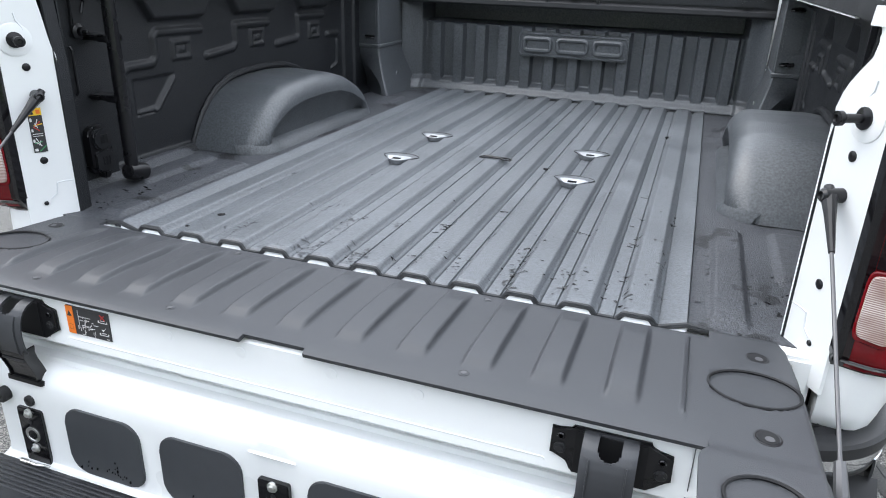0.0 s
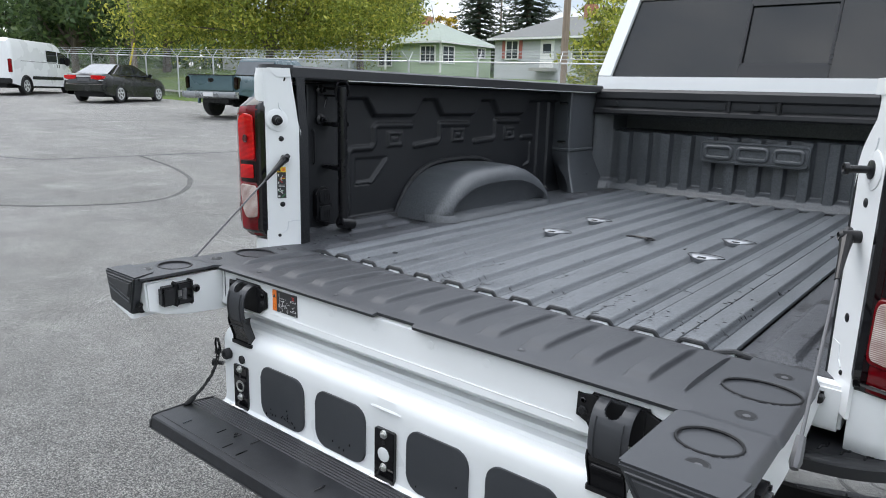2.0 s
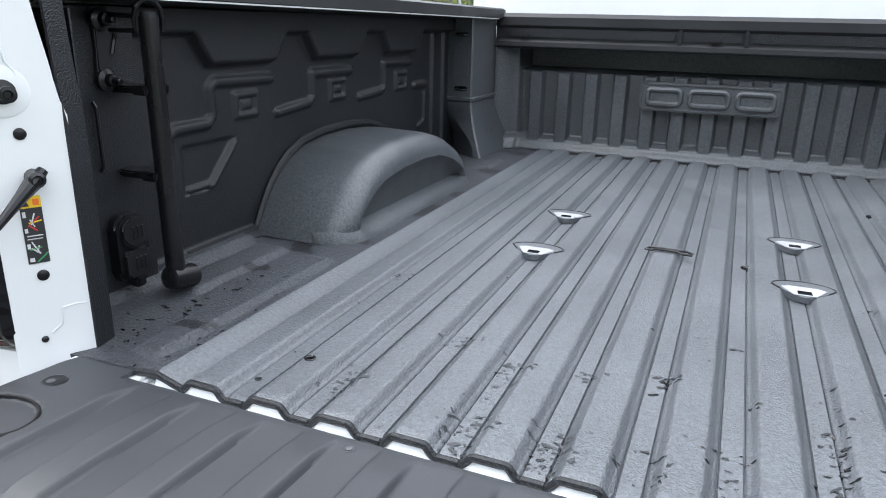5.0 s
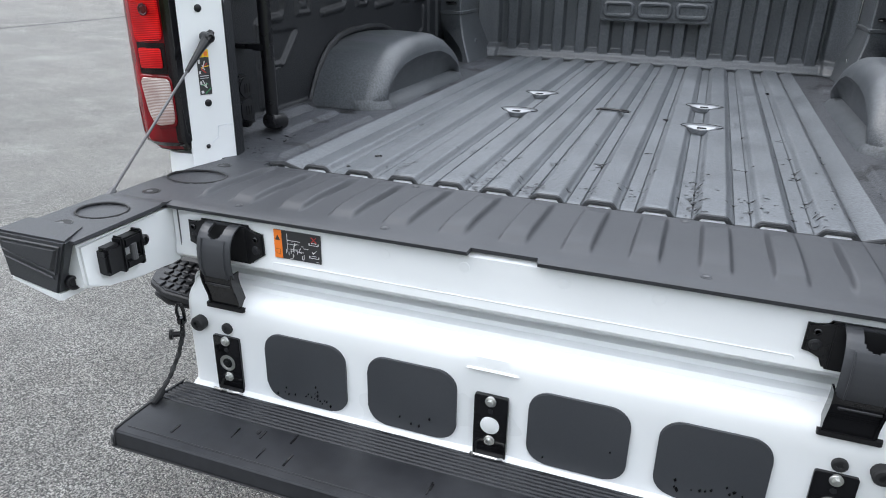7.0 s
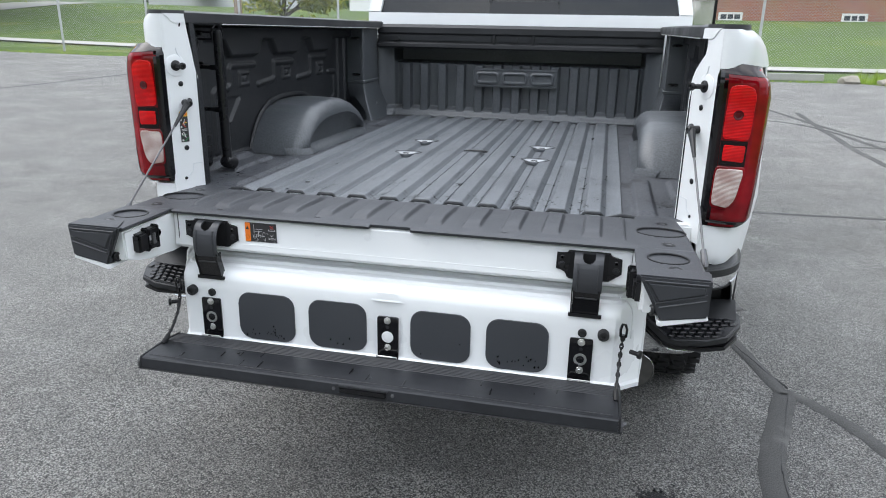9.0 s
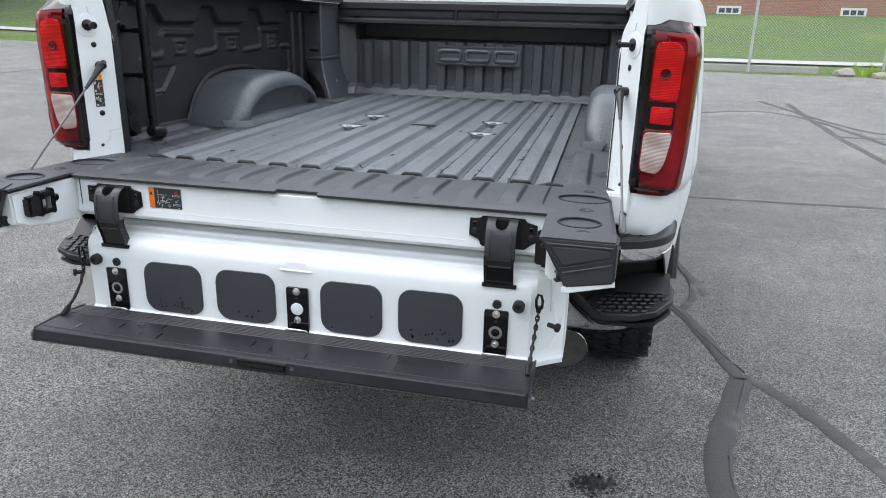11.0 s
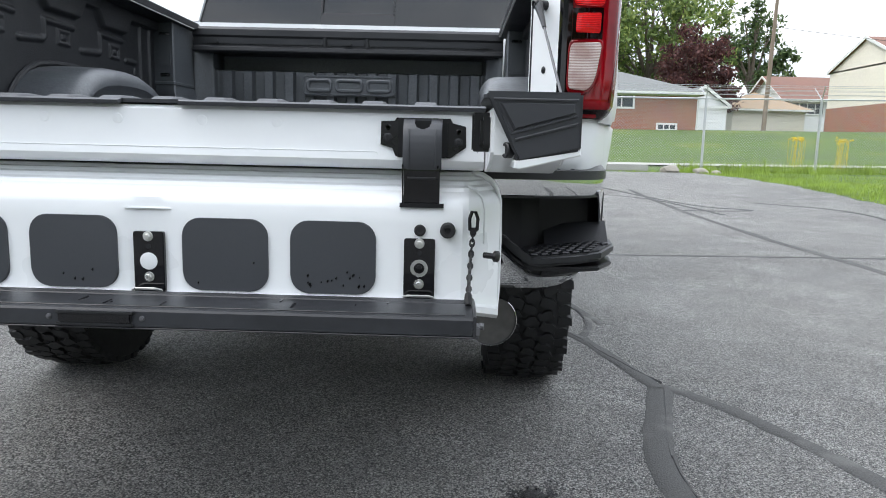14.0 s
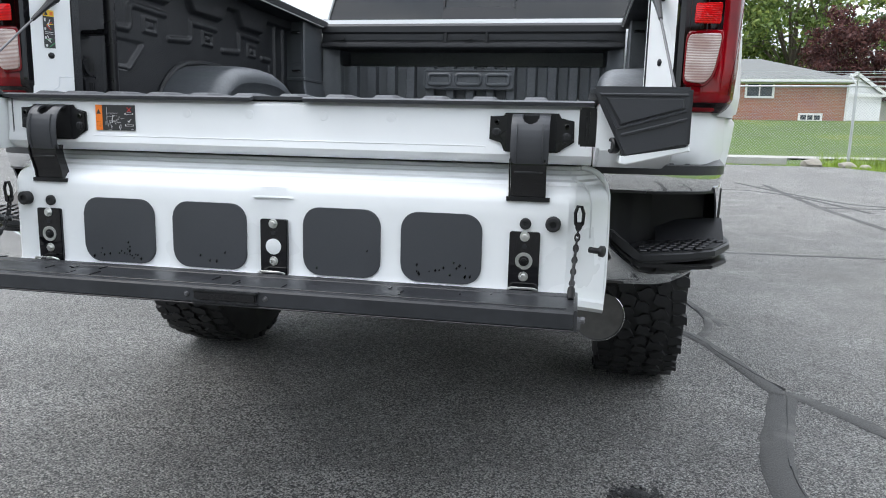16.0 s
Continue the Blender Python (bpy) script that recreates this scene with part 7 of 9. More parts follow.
def ribbon(name, pts, width, mat, lift, label, wob=0.15, seed=1):
    """A flat run of sealant along a wandering line."""
    rr = random.Random(seed)
    fine = []
    for (x0, y0), (x1, y1) in zip(pts, pts[1:]):
        n = max(2, int(math.hypot(x1 - x0, y1 - y0) / 0.05)) if math.hypot(x1, y1) < 4 else max(2, int(math.hypot(x1 - x0, y1 - y0) / 0.25))
        fine += [(x0 + (x1 - x0) * k / n, y0 + (y1 - y0) * k / n) for k in range(n)]
    fine.append(pts[-1])
    for _ in range(4):
        fine = [fine[0]] + [((a[0] + 2 * b[0] + c[0]) / 4, (a[1] + 2 * b[1] + c[1]) / 4) for a, b, c in zip(fine, fine[1:], fine[2:])] + [fine[-1]]
    bm = bmesh.new()
    rows = []
    for i, p in enumerate(fine):
        a, c = fine[max(0, i - 1)], fine[min(len(fine) - 1, i + 1)]
        d = Vector((c[0] - a[0], c[1] - a[1])).normalized()
        w0, w1 = (width / 2 * (1 + wob * rr.uniform(-1, 1)) for _ in range(2))
        row = []
        for off in (w0, w0 * 0.7, -w1 * 0.7, -w1):
            x, y = p[0] - d.y * off, p[1] + d.x * off
            row.append(bm.verts.new((x, y, ground_z(x, y) + LOT_LIFT + (0.001 if abs(off) > min(w0, w1) * 0.8 else lift))))
        rows.append(row)
    for a, b in zip(rows, rows[1:]):
        for k in range(3):
            bm.faces.new((a[k], a[k + 1], b[k + 1], b[k]))
    return tagged(part(name, bm, mat, sharp=70), label, "crack seal", "sealed cracks", "structure")


LAB = "dark tar seal over a crack in the asphalt"
ribbon("crack_seal", [(1.37, 0.88), (1.335, 0.80), (1.30, 0.66), (1.235, 0.46), (1.19, 0.28), (1.175, 0.12), (1.20, -0.10), (1.27, -0.4), (1.42, -0.8), (1.6, -1.3), (1.9, -2.2)], 0.092, TAR, 0.006, LAB, 0.06, 1)
ribbon("crack_seal", [(1.36, 0.86), (1.32, 1.02), (1.27, 1.24), (1.22, 1.42), (1.175, 1.57), (1.12, 1.65), (1.03, 1.71), (0.7, 1.80), (0.2, 1.9), (-0.4, 2.0)], 0.066, TAR, 0.006, LAB, 0.10, 2)
ribbon("crack_seal", [(1.37, 0.90), (1.45, 0.83), (1.51, 0.75), (1.60, 0.58), (1.72, 0.30), (1.85, -0.1), (2.1, -0.7), (2.6, -1.4), (3.6, -2.2)], 0.066, TAR, 0.005, LAB, 0.2, 3)
ribbon("crack", [(1.385, 0.93), (1.33, 1.04), (1.305, 1.13), (1.25, 1.25), (1.215, 1.38), (1.18, 1.57), (1.10, 1.66)], 0.007, TAR_DARK, 0.008, LAB, 0.5, 4)
ribbon("crack", [(1.37, 0.86), (1.33, 0.70), (1.265, 0.47), (1.222, 0.28), (1.21, 0.12), (1.24, -0.1)], 0.006, TAR_DARK, 0.008, LAB, 0.5, 14)
ribbon("crack_seal", [(0.90, 3.55), (0.98, 3.27), (1.12, 2.79), (1.21, 2.42), (1.28, 2.07), (1.34, 1.81)], 0.050, TAR, 0.005, LAB, 0.25, 5)
ribbon("crack_seal", [(1.28, 2.07), (1.285, 1.86), (1.24, 1.67), (1.19, 1.57)], 0.040, TAR, 0.0055, LAB, 0.2, 15)
ribbon("crack", [(0.92, 3.5), (1.10, 2.82), (1.19, 2.44), (1.255, 2.1), (1.27, 1.86)], 0.008, TAR_DARK, 0.008, LAB, 0.5, 16)
ribbon("crack_seal", [(0.8, 4.12), (1.73, 4.10), (3.0, 4.16), (4.85, 4.13), (6.4, 4.2)], 0.06, TAR, 0.005, LAB, 0.2, 6)
ribbon("crack_seal", [(3.7, 11.0), (3.57, 7.6), (3.63, 5.75), (3.67, 4.5), (3.81, 3.8), (3.73, 2.5), (3.9, 1.2)], 0.10, TAR, 0.005, LAB, 0.2, 7)
ribbon("crack_seal", [(3.3, 11.3), (3.65, 9.6), (4.08, 8.0), (4.85, 7.9), (4.4, 7.65), (3.6, 7.7)], 0.10, TAR, 0.005, LAB, 0.2, 8)
ribbon("crack_seal", [(5.0, 8.9), (5.87, 8.2), (5.95, 7.1), (5.6, 6.2), (5.2, 4.2)], 0.09, TAR, 0.005, LAB, 0.2, 9)
ribbon("crack_seal", [(2.1, 9.4), (3.1, 10.1), (3.7, 9.1), (4.0, 7.2)], 0.09, TAR, 0.005, LAB, 0.2, 10)
ribbon("crack_seal", [(-13.5, 2.2), (-11.1, 3.1), (-10.9, 4.7), (-10.5, 6.7), (-10.2, 9.5), (-10.0, 14)], 0.09, TAR_DARK, 0.005, LAB, 0.2, 11)
ribbon("crack_seal", [(-10.9, 4.7), (-9.4, 4.45), (-8.1, 4.05), (-7.2, 3.4), (-6.7, 2.8), (-7.2, 1.6), (-8.6, 0.6)], 0.07, TAR, 0.005, LAB, 0.2, 12)
ribbon("crack_seal", [(-19.1, 6.2), (-18.2, 9), (-17.5, 11.7)], 0.12, TAR_DARK, 0.005, LAB, 0.2, 13)
# dark gritty spill by the exhaust
rng = random.Random(11)
bm = bmesh.new()
for _ in range(260):
    a, r = rng.uniform(0, 6.3), abs(rng.gauss(0, 0.055))
    x, y = 0.79 + r * 1.25 * math.cos(a) + 0.25 * r, 0.03 + r * math.sin(a)
    s0 = rng.uniform(0.003, 0.010) * (1.2 - min(1, r / 0.16))
    ring = [bm.verts.new((x + s0 * rng.uniform(0.6, 1.1) * math.cos(t), y + s0 * rng.uniform(0.6, 1.1) * math.sin(t), ground_z(x, y) + 0.006 + rng.uniform(0, 0.003))) for t in (0, 1.25, 2.5, 3.8, 5.0)]
    bm.faces.new(ring)
tagged(part("oil_spill", bm, OIL, smooth=False), "black gritty spill on the asphalt", "stain", kind="stuff")
# loose pale stones
bm = bmesh.new()
drifts = [(rng.uniform(-2.6, 2.6), rng.uniform(-1.2, 3.0), rng.uniform(0.05, 0.35), rng.uniform(0.03, 0.12)) for _ in range(46)]
for k in range(2600):
    if k % 3:
        cx, cy, rx, ry = drifts[rng.randrange(46)]
        x, y = rng.gauss(cx, rx), rng.gauss(cy, ry)
    else:
        x, y = rng.uniform(-3.0, 3.2), rng.uniform(-1.4, 5.0)
    s0, z0 = rng.uniform(0.0008, 0.0030) * (1.5 if k % 40 == 0 else 1), ground_z(x, y) + 0.004
    ring = [bm.verts.new((x + s0 * rng.uniform(0.6, 1.2) * math.cos(t), y + s0 * rng.uniform(0.6, 1.2) * math.sin(t), z0)) for t in (0.2, 1.8, 3.3, 4.9)]
    tip = bm.verts.new((x + 0.2 * s0, y, z0 + s0 * 0.9))
    for m in range(4):
        bm.faces.new((ring[m], ring[(m + 1) % 4], tip))
tagged(part("loose_grit", bm, CONCRETE, smooth=False), "scattered pale grit on the asphalt", "grit", kind="stuff")

# pavement and kerb behind the fence
bm = bmesh.new()
sheet(bm, lambda u, v: (-70 + 120 * u, 20.2 + 1.5 * v, ground_z(-70 + 120 * u, 20.2 + 1.5 * v) + 0.05), 80, 2)
tagged(part("pavement", bm, CONCRETE, sharp=80), "pale concrete pavement behind the fence", "pavement", kind="structure")
bm = bmesh.new()
sheet(bm, lambda u, v: (-3.5 + 9.3 * u, 17.55 + 0.16 * (v > 0.3) + 0.02 * v, ground_z(-3.5 + 9.3 * u, 17.6) + 0.16 * (v > 0.1) - 0.1 * (v > 0.9)), 20, 4)
tagged(part("kerb", bm, CONCRETE, sharp=60), "low pale concrete kerb along the fence", "kerb", kind="structure")
STONE = surface("limestone", (0.27, 0.25, 0.21), 0.85, vary=0.25, grain=12, big=3, bump=0.6, bump_scale=20, bump_dist=0.02)
for k, (x, y, r) in enumerate(((6.25, 17.05, 0.26), (6.95, 16.75, 0.20), (7.3, 16.55, 0.13))):
    bm = bmesh.new()
    bmesh.ops.create_icosphere(bm, subdivisions=2, radius=r)
    for v in bm.verts:
        v.co *= 1 + 0.25 * noise.noise(v.co * 6 + Vector((k * 3, 0, 0)))
        v.co.z *= 0.55
        v.co += Vector((x, y, ground_z(x, y) + r * 0.2))
    tagged(part("stone", bm, STONE, sharp=30), "weathered limestone lump at the asphalt edge", "stone", "edge stones")

# rough grass along the asphalt's eastern edge and under the fence
rng = random.Random(5)
gv, gf = [], []


def tuft(x, y, hgt, n):
    z = ground_z(x, y)
    for _ in range(n):
        a, bx, by = rng.uniform(0, 6.28), x + rng.gauss(0, 0.05), y + rng.gauss(0, 0.05)
        h, w = hgt * rng.uniform(0.5, 1.2), rng.uniform(0.004, 0.009)
        lx, ly = 0.5 * h * math.cos(a) * rng.random(), 0.5 * h * math.sin(a) * rng.random()
        i = len(gv)
        gv.extend(((bx - w * math.sin(a), by + w * math.cos(a), z - 0.01), (bx + w * math.sin(a), by - w * math.cos(a), z - 0.01), (bx + lx, by + ly, z + h)))
        gf.append((i, i + 1, i + 2))


for _ in range(5200):
    y = rng.uniform(2.0, 17.3)
    x = lot_right(y) + abs(rng.gauss(0, 1.6)) + 0.02
    tuft(x, y, 0.05 + 0.04 * rng.random(), 4)
for _ in range(1500):
    x = rng.uniform(6.5, 24)
    tuft(x, 17.4 + rng.gauss(0, 0.25), rng.uniform(0.12, 0.42), 7)
for _ in range(900):
    x = rng.uniform(-40, 6)
    tuft(x, lot_top(x) + abs(rng.gauss(0, 0.15)), 0.06, 5)
me = bpy.data.meshes.new("grass_tufts")
me.from_pydata(gv, [], gf)
me.materials.append(BLADE)
tagged(new("grass_tufts", me), "rough grass tufts along the asphalt edge and fence", "grass", kind="stuff")
FLOWER = surface("yellow_flowers", (0.75, 0.52, 0.02), 0.7, vary=0.2, grain=9, big=4)
for cx, cz in ((10.1, 0.92), (11.3, 0.88)):
    bm = bmesh.new()
    fx = cx
    base = ground_z(fx, 18.2)
    for _ in range(30):
        p = Vector((fx + rng.gauss(0, 0.11), 18.2 + rng.gauss(0, 0.1), base + cz + rng.gauss(0, 0.035)))
        bmesh.ops.create_icosphere(bm, subdivisions=1, radius=rng.uniform(0.015, 0.03), matrix=Matrix.Translation(p))
    for _ in range(14):
        p = Vector((fx + rng.gauss(0, 0.12), 18.2 + rng.gauss(0, 0.1), base))
        tube(bm, [p, p + Vector((rng.gauss(0, 0.05), 0, cz))], 0.004, 4)
    tagged(part("flower_clump", bm, FLOWER), "tall yellow wildflowers by the fence", "flower", "wildflowers")

# ---- chain-link fence ----
GALV = surface("galvanised_steel", (0.50, 0.51, 0.52), 0.45, metal=0.55, vary=0.12, grain=20, big=2)


def chain_link():
    m, n, l, b = nodes_of("chain_link_wire")
    b.inputs["Base Color"].default_value = (0.42, 0.43, 0.44, 1)
    b.inputs["Metallic"].default_value, b.inputs["Roughness"].default_value = 0.5, 0.5
    co, sep = n.new("ShaderNodeTexCoord"), n.new("ShaderNodeSeparateXYZ")
    l.new(co.outputs["Object"], sep.inputs[0])
    wires = []
    for sign in ("ADD", "SUBTRACT"):
        s1, d1, f1, c1 = (n.new("ShaderNodeMath") for _ in range(4))
        s1.operation, d1.operation, f1.operation, c1.operation = sign, "DIVIDE", "FRACT", "LESS_THAN"
        l.new(sep.outputs[0], s1.inputs[0])
        l.new(sep.outputs[2], s1.inputs[1])
        l.new(s1.outputs[0], d1.inputs[0])
        d1.inputs[1].default_value = 0.075
        l.new(d1.outputs[0], f1.inputs[0])
        l.new(f1.outputs[0], c1.inputs[0])
        c1.inputs[1].default_value = 0.075
        wires.append(c1.outputs[0])
    mx = n.new("ShaderNodeMath")
    mx.operation = "MAXIMUM"
    l.new(wires[0], mx.inputs[0])
    l.new(wires[1], mx.inputs[1])
    tr, ms = n.new("ShaderNodeBsdfTransparent"), n.new("ShaderNodeMixShader")
    l.new(mx.outputs[0], ms.inputs[0])
    l.new(tr.outputs[0], ms.inputs[1])
    l.new(b.outputs[0], ms.inputs[2])
    l.new(ms.outputs[0], n["Material Output"].inputs["Surface"])
    return m


LINK = chain_link()
FENCE_Y, POST_H = 17.4, 1.95


def fence_run(name, xs_posts, arms, label):
    run = thing(name, label, "fence", "boundary fence", (xs_posts[0], FENCE_Y, ground_z(xs_posts[0], FENCE_Y)))
    inv = run.matrix_world.inverted()

    def put(nm, bm, mat, lab=""):
        ob = part(nm, bm, mat, run, lab)
        ob.matrix_parent_inverse = inv
        return ob
    for i, x in enumerate(xs_posts):
        z = ground_z(x, FENCE_Y)
        bm = bmesh.new()
        tube(bm, [(x, FENCE_Y, z - 0.1), (x, FENCE_Y, z + POST_H + 0.02)], 0.035, 8)
        if arms:
            for s in (-1, 1):
                tube(bm, [(x, FENCE_Y, z + POST_H), (x - 0.08, FENCE_Y + s * 0.28, z + POST_H + 0.33)], 0.014, 6)
        put("post", bm, GALV)
    for (x0, x1) in zip(xs_posts, xs_posts[1:]):
        z0, z1 = ground_z(x0, FENCE_Y), ground_z(x1, FENCE_Y)
        bm = bmesh.new()
        tube(bm, [(x0, FENCE_Y, z0 + POST_H), (x1, FENCE_Y, z1 + POST_H)], 0.022, 6)
        put("top_rail", bm, GALV)
        bm = bmesh.new()
        sheet(bm, lambda u, v: (x0 + (x1 - x0) * u, FENCE_Y - 0.03, z0 + (z1 - z0) * u + 0.04 + (POST_H - 0.05) * v), 1, 1)
        ob = put("wire_mesh", bm, LINK, "galvanised chain-link mesh")
        ob.visible_shadow = False
        if arms:
            for s in (-1, 1):
                for k in (0.35, 0.68, 1.0):
                    bm = bmesh.new()
                    tube(bm, [(x0 - 0.08 * k, FENCE_Y + s * 0.28 * k, z0 + POST_H + 0.33 * k), (x1 - 0.08 * k, FENCE_Y + s * 0.28 * k, z1 + POST_H + 0.33 * k)], 0.006, 4)
                    put("barbed_strand", bm, GALV)


fence_run("chain_link_fence", [-13.1 + 3.05 * k for k in range(-11, 4)], True, "galvanised chain-link fence with barbed wire arms")
fence_run("chain_link_fence", [1.08 + 3.05 * k for k in range(0, 12)], True, "galvanised chain-link fence along the lawn")

# ---- trees ----
BARK = surface("bark", (0.13, 0.105, 0.085), 0.9, vary=0.35, grain=18, big=2.5, bump=0.8, bump_scale=25, bump_dist=0.03)


def leaf_material(name, colour, second):
    m, n, l, b = nodes_of(name)
    geo, ramp = n.new("ShaderNodeNewGeometry"), n.new("ShaderNodeValToRGB")
    dark = tuple(c * 0.45 for c in colour)
    ramp.color_ramp.elements[0].color, ramp.color_ramp.elements[1].color = (*dark, 1), (*second, 1)
    e = ramp.color_ramp.elements.new(0.55)
    e.color = (*colour, 1)
    l.new(geo.outputs["Random Per Island"], ramp.inputs[0])
    l.new(ramp.outputs[0], b.inputs["Base Color"])
    b.inputs["Roughness"].default_value = 0.65
    tl, mx = n.new("ShaderNodeBsdfTranslucent"), n.new("ShaderNodeMixShader")
    l.new(ramp.outputs[0], tl.inputs[0])
    mx.inputs[0].default_value = 0.35
    l.new(b.outputs[0], mx.inputs[1])
    l.new(tl.outputs[0], mx.inputs[2])
    l.new(mx.outputs[0], n["Material Output"].inputs["Surface"])
    return m


LEAF_YELLOW = leaf_material("yellowing_leaves", (0.26, 0.31, 0.050), (0.52, 0.48, 0.08))
LEAF_GREEN = leaf_material("green_leaves", (0.14, 0.215, 0.055), (0.29, 0.34, 0.09))
LEAF_DARK = leaf_material("dark_green_leaves", (0.065, 0.115, 0.040), (0.13, 0.18, 0.06))
LEAF_RED = leaf_material("dark_red_leaves", (0.085, 0.030, 0.030), (0.15, 0.06, 0.05))
NEEDLE = leaf_material("spruce_needles", (0.045, 0.070, 0.045), (0.085, 0.11, 0.07))
LEAF_GOLD = leaf_material("golden_leaves", (0.45, 0.33, 0.02), (0.62, 0.42, 0.04))


def tree(name, x, y, height, spread, base, leaf, mat, label, seed, clumps=90, per=70, lean=0.0):
    """Tapered trunk, limbs, and many small leaf sprays gathered in clumps with gaps between."""
    rr = random.Random(seed)
    z0 = ground_z(x, y)
    root = thing(name, label, "tree", at=(x, y, z0))
    bm = bmesh.new()
    fork = height * base
    tube(bm, [(0, 0, -0.2), (0.03 * height * lean, 0, fork * 0.5), (0.05 * height * lean, 0, fork), (0.06 * height * lean, 0.02 * height, height * 0.72)],
         [height * 0.028, height * 0.022, height * 0.019, height * 0.006], 9)
    part("trunk", bm, BARK, root)
    tips = []
    bm = bmesh.new()
    for k in range(13):
        a, up = k * 2.4 + rr.uniform(-0.4, 0.4), rr.uniform(0.15, 0.95)
        start = Vector((0.05 * height * lean, 0, fork * rr.uniform(0.8, 1.25)))
        reach = spread * rr.uniform(0.55, 0.95) * math.sqrt(max(0.1, 1 - (up - 0.35) ** 2 * 1.6))
        end = Vector((reach * math.cos(a), reach * math.sin(a), fork + (height - fork) * up * 0.92))
        mid = start.lerp(end, 0.5) + Vector((0, 0, 0.08 * height * rr.uniform(-0.4, 1)))
        tube(bm, [start, mid, end], [height * 0.011, height * 0.007, height * 0.002], 6)
        tips += [end, mid.lerp(end, 0.55), mid]
        for _ in range(2):
            e2 = mid.lerp(end, rr.uniform(0.2, 0.8)) + Vector((rr.gauss(0, 1), rr.gauss(0, 1), rr.gauss(0.2, 0.6))) * spread * 0.22
            tube(bm, [mid, mid.lerp(e2, 0.6), e2], [height * 0.005, height * 0.003, height * 0.001], 5)
            tips.append(e2)
    part("bough", bm, BARK, root)
    verts, faces = [], []
    for c in range(clumps):
        if c < len(tips):
            o = tips[c]
        else:
            while True:
                d = Vector((rr.uniform(-1, 1), rr.uniform(-1, 1), rr.uniform(-0.8, 1)))
                d.z = d.z if d.z > 0 else d.z * 0.6
                if 0.45 < d.length < 1.0 + 0.12 * rr.random():
                    break
            mid_z, half = fork + (height - fork) * 0.34, (height - fork) * 0.66
            o = Vector((d.x * spread, d.y * spread, mid_z + d.z * half))
        size = spread * rr.uniform(0.13, 0.24)
        for _ in range(per):
            p = o + Vector((rr.gauss(0, 0.55), rr.gauss(0, 0.55), rr.gauss(0, 0.40))) * size
            n = Vector((rr.gauss(0, 1), rr.gauss(0, 1), rr.gauss(0.5, 0.8))).normalized()
            t = n.orthogonal().normalized()
            t.rotate(Matrix.Rotation(rr.uniform(0, 6.28), 3, n))
            w = n.cross(t)
            s0 = leaf * rr.uniform(0.6, 1.3)
            i = len(verts)
            verts += [p - t * s0, p + w * s0 * 0.45 + n * s0 * 0.1, p + t * s0, p - w * s0 * 0.45 + n * s0 * 0.1]
            faces.append((i, i + 1, i + 2, i + 3))
    me = bpy.data.meshes.new("crown")
    me.from_pydata([tuple(v) for v in verts], [], faces)
    me.materials.append(mat)
    crown = new("crown", me)
    crown.parent = root
    tagged(crown, kind="stuff")
    return root


def spruce(x, y, height, spread, label, seed):
    rr = random.Random(seed)
    root = thing("spruce_tree", label, "tree", "spruce trees", (x, y, ground_z(x, y)))
    bm = bmesh.new()
    tube(bm, [(0, 0, -0.2), (0, 0, height * 0.5), (0, 0, height)], [height * 0.018, height * 0.011, 0.02], 8)
    part("trunk", bm, BARK, root)
    verts, faces = [], []
    z = height * 0.08
    while z < height * 0.985:
        reach = spread * (1 - z / height) ** 0.8 + 0.15
        for k in range(11):
            a = k * 0.571 + rr.uniform(-0.25, 0.25) + z
            r = reach * rr.uniform(0.7, 1.12)
            n = max(4, int(r * 9))
            for i in range(n):
                t = (i + rr.random()) / n
                p = Vector((math.cos(a) * r * t, math.sin(a) * r * t, z - 0.25 * r * t + 0.12 * r * t * t + rr.gauss(0, 0.06)))
                w = 0.30 * (1 - 0.5 * t) * rr.uniform(0.7, 1.3)
                side = Vector((-math.sin(a), math.cos(a), 0)) * w
                out = Vector((math.cos(a), math.sin(a), rr.uniform(-0.7, 0.1))) * 0.26
                j = len(verts)
                verts += [p - side - Vector((0, 0, 0.12)), p + out, p + side - Vector((0, 0, 0.12)), p - out * 0.3 + Vector((0, 0, 0.06))]
                faces.append((j, j + 1, j + 2, j + 3))
        z += height * 0.03
    me = bpy.data.meshes.new("needles")
    me.from_pydata([tuple(v) for v in verts], [], faces)
    me.materials.append(NEEDLE)
    ob = new("needles", me)
    ob.parent = root
    tagged(ob, kind="stuff")


tree("broadleaf_tree", -35.6, 26, 11.5, 8.0, 0.24, 0.115, LEAF_YELLOW, "spreading tree with yellowing green leaves", 21, 280, 320)
tree("broadleaf_tree", -37.0, 35, 11.0, 4.2, 0.30, 0.13, LEAF_YELLOW, "smaller tree with yellow-green leaves", 22, 130, 200)
tree("broadleaf_tree", -50.0, 50, 14.0, 5.5, 0.28, 0.25, LEAF_DARK, "dark green tree behind the houses", 23, 90, 80)
for k, (x, y, h, sp) in enumerate(((-62, 34, 15, 7.5), (-76, 42, 16, 8.5), (-58, 24, 13, 5.5), (-92, 46, 18, 10), (-70, 26, 14, 7), (-110, 52, 19, 11))):
    tree("broadleaf_tree", x, y, h, sp, 0.18, 0.28, LEAF_GREEN if k % 2 else LEAF_DARK, "tall dense green tree beyond the fence", 30 + k, 110, 75)
spruce(-46.6, 62, 17.5, 4.4, "tall dark green spruce", 41)
spruce(-39.6, 61, 18.5, 4.6, "tall broad dark green spruce", 42)
tree("broadleaf_tree", -54, 64, 9.5, 2.6, 0.2, 0.2, LEAF_GOLD, "small golden autumn tree", 44, 50, 60)
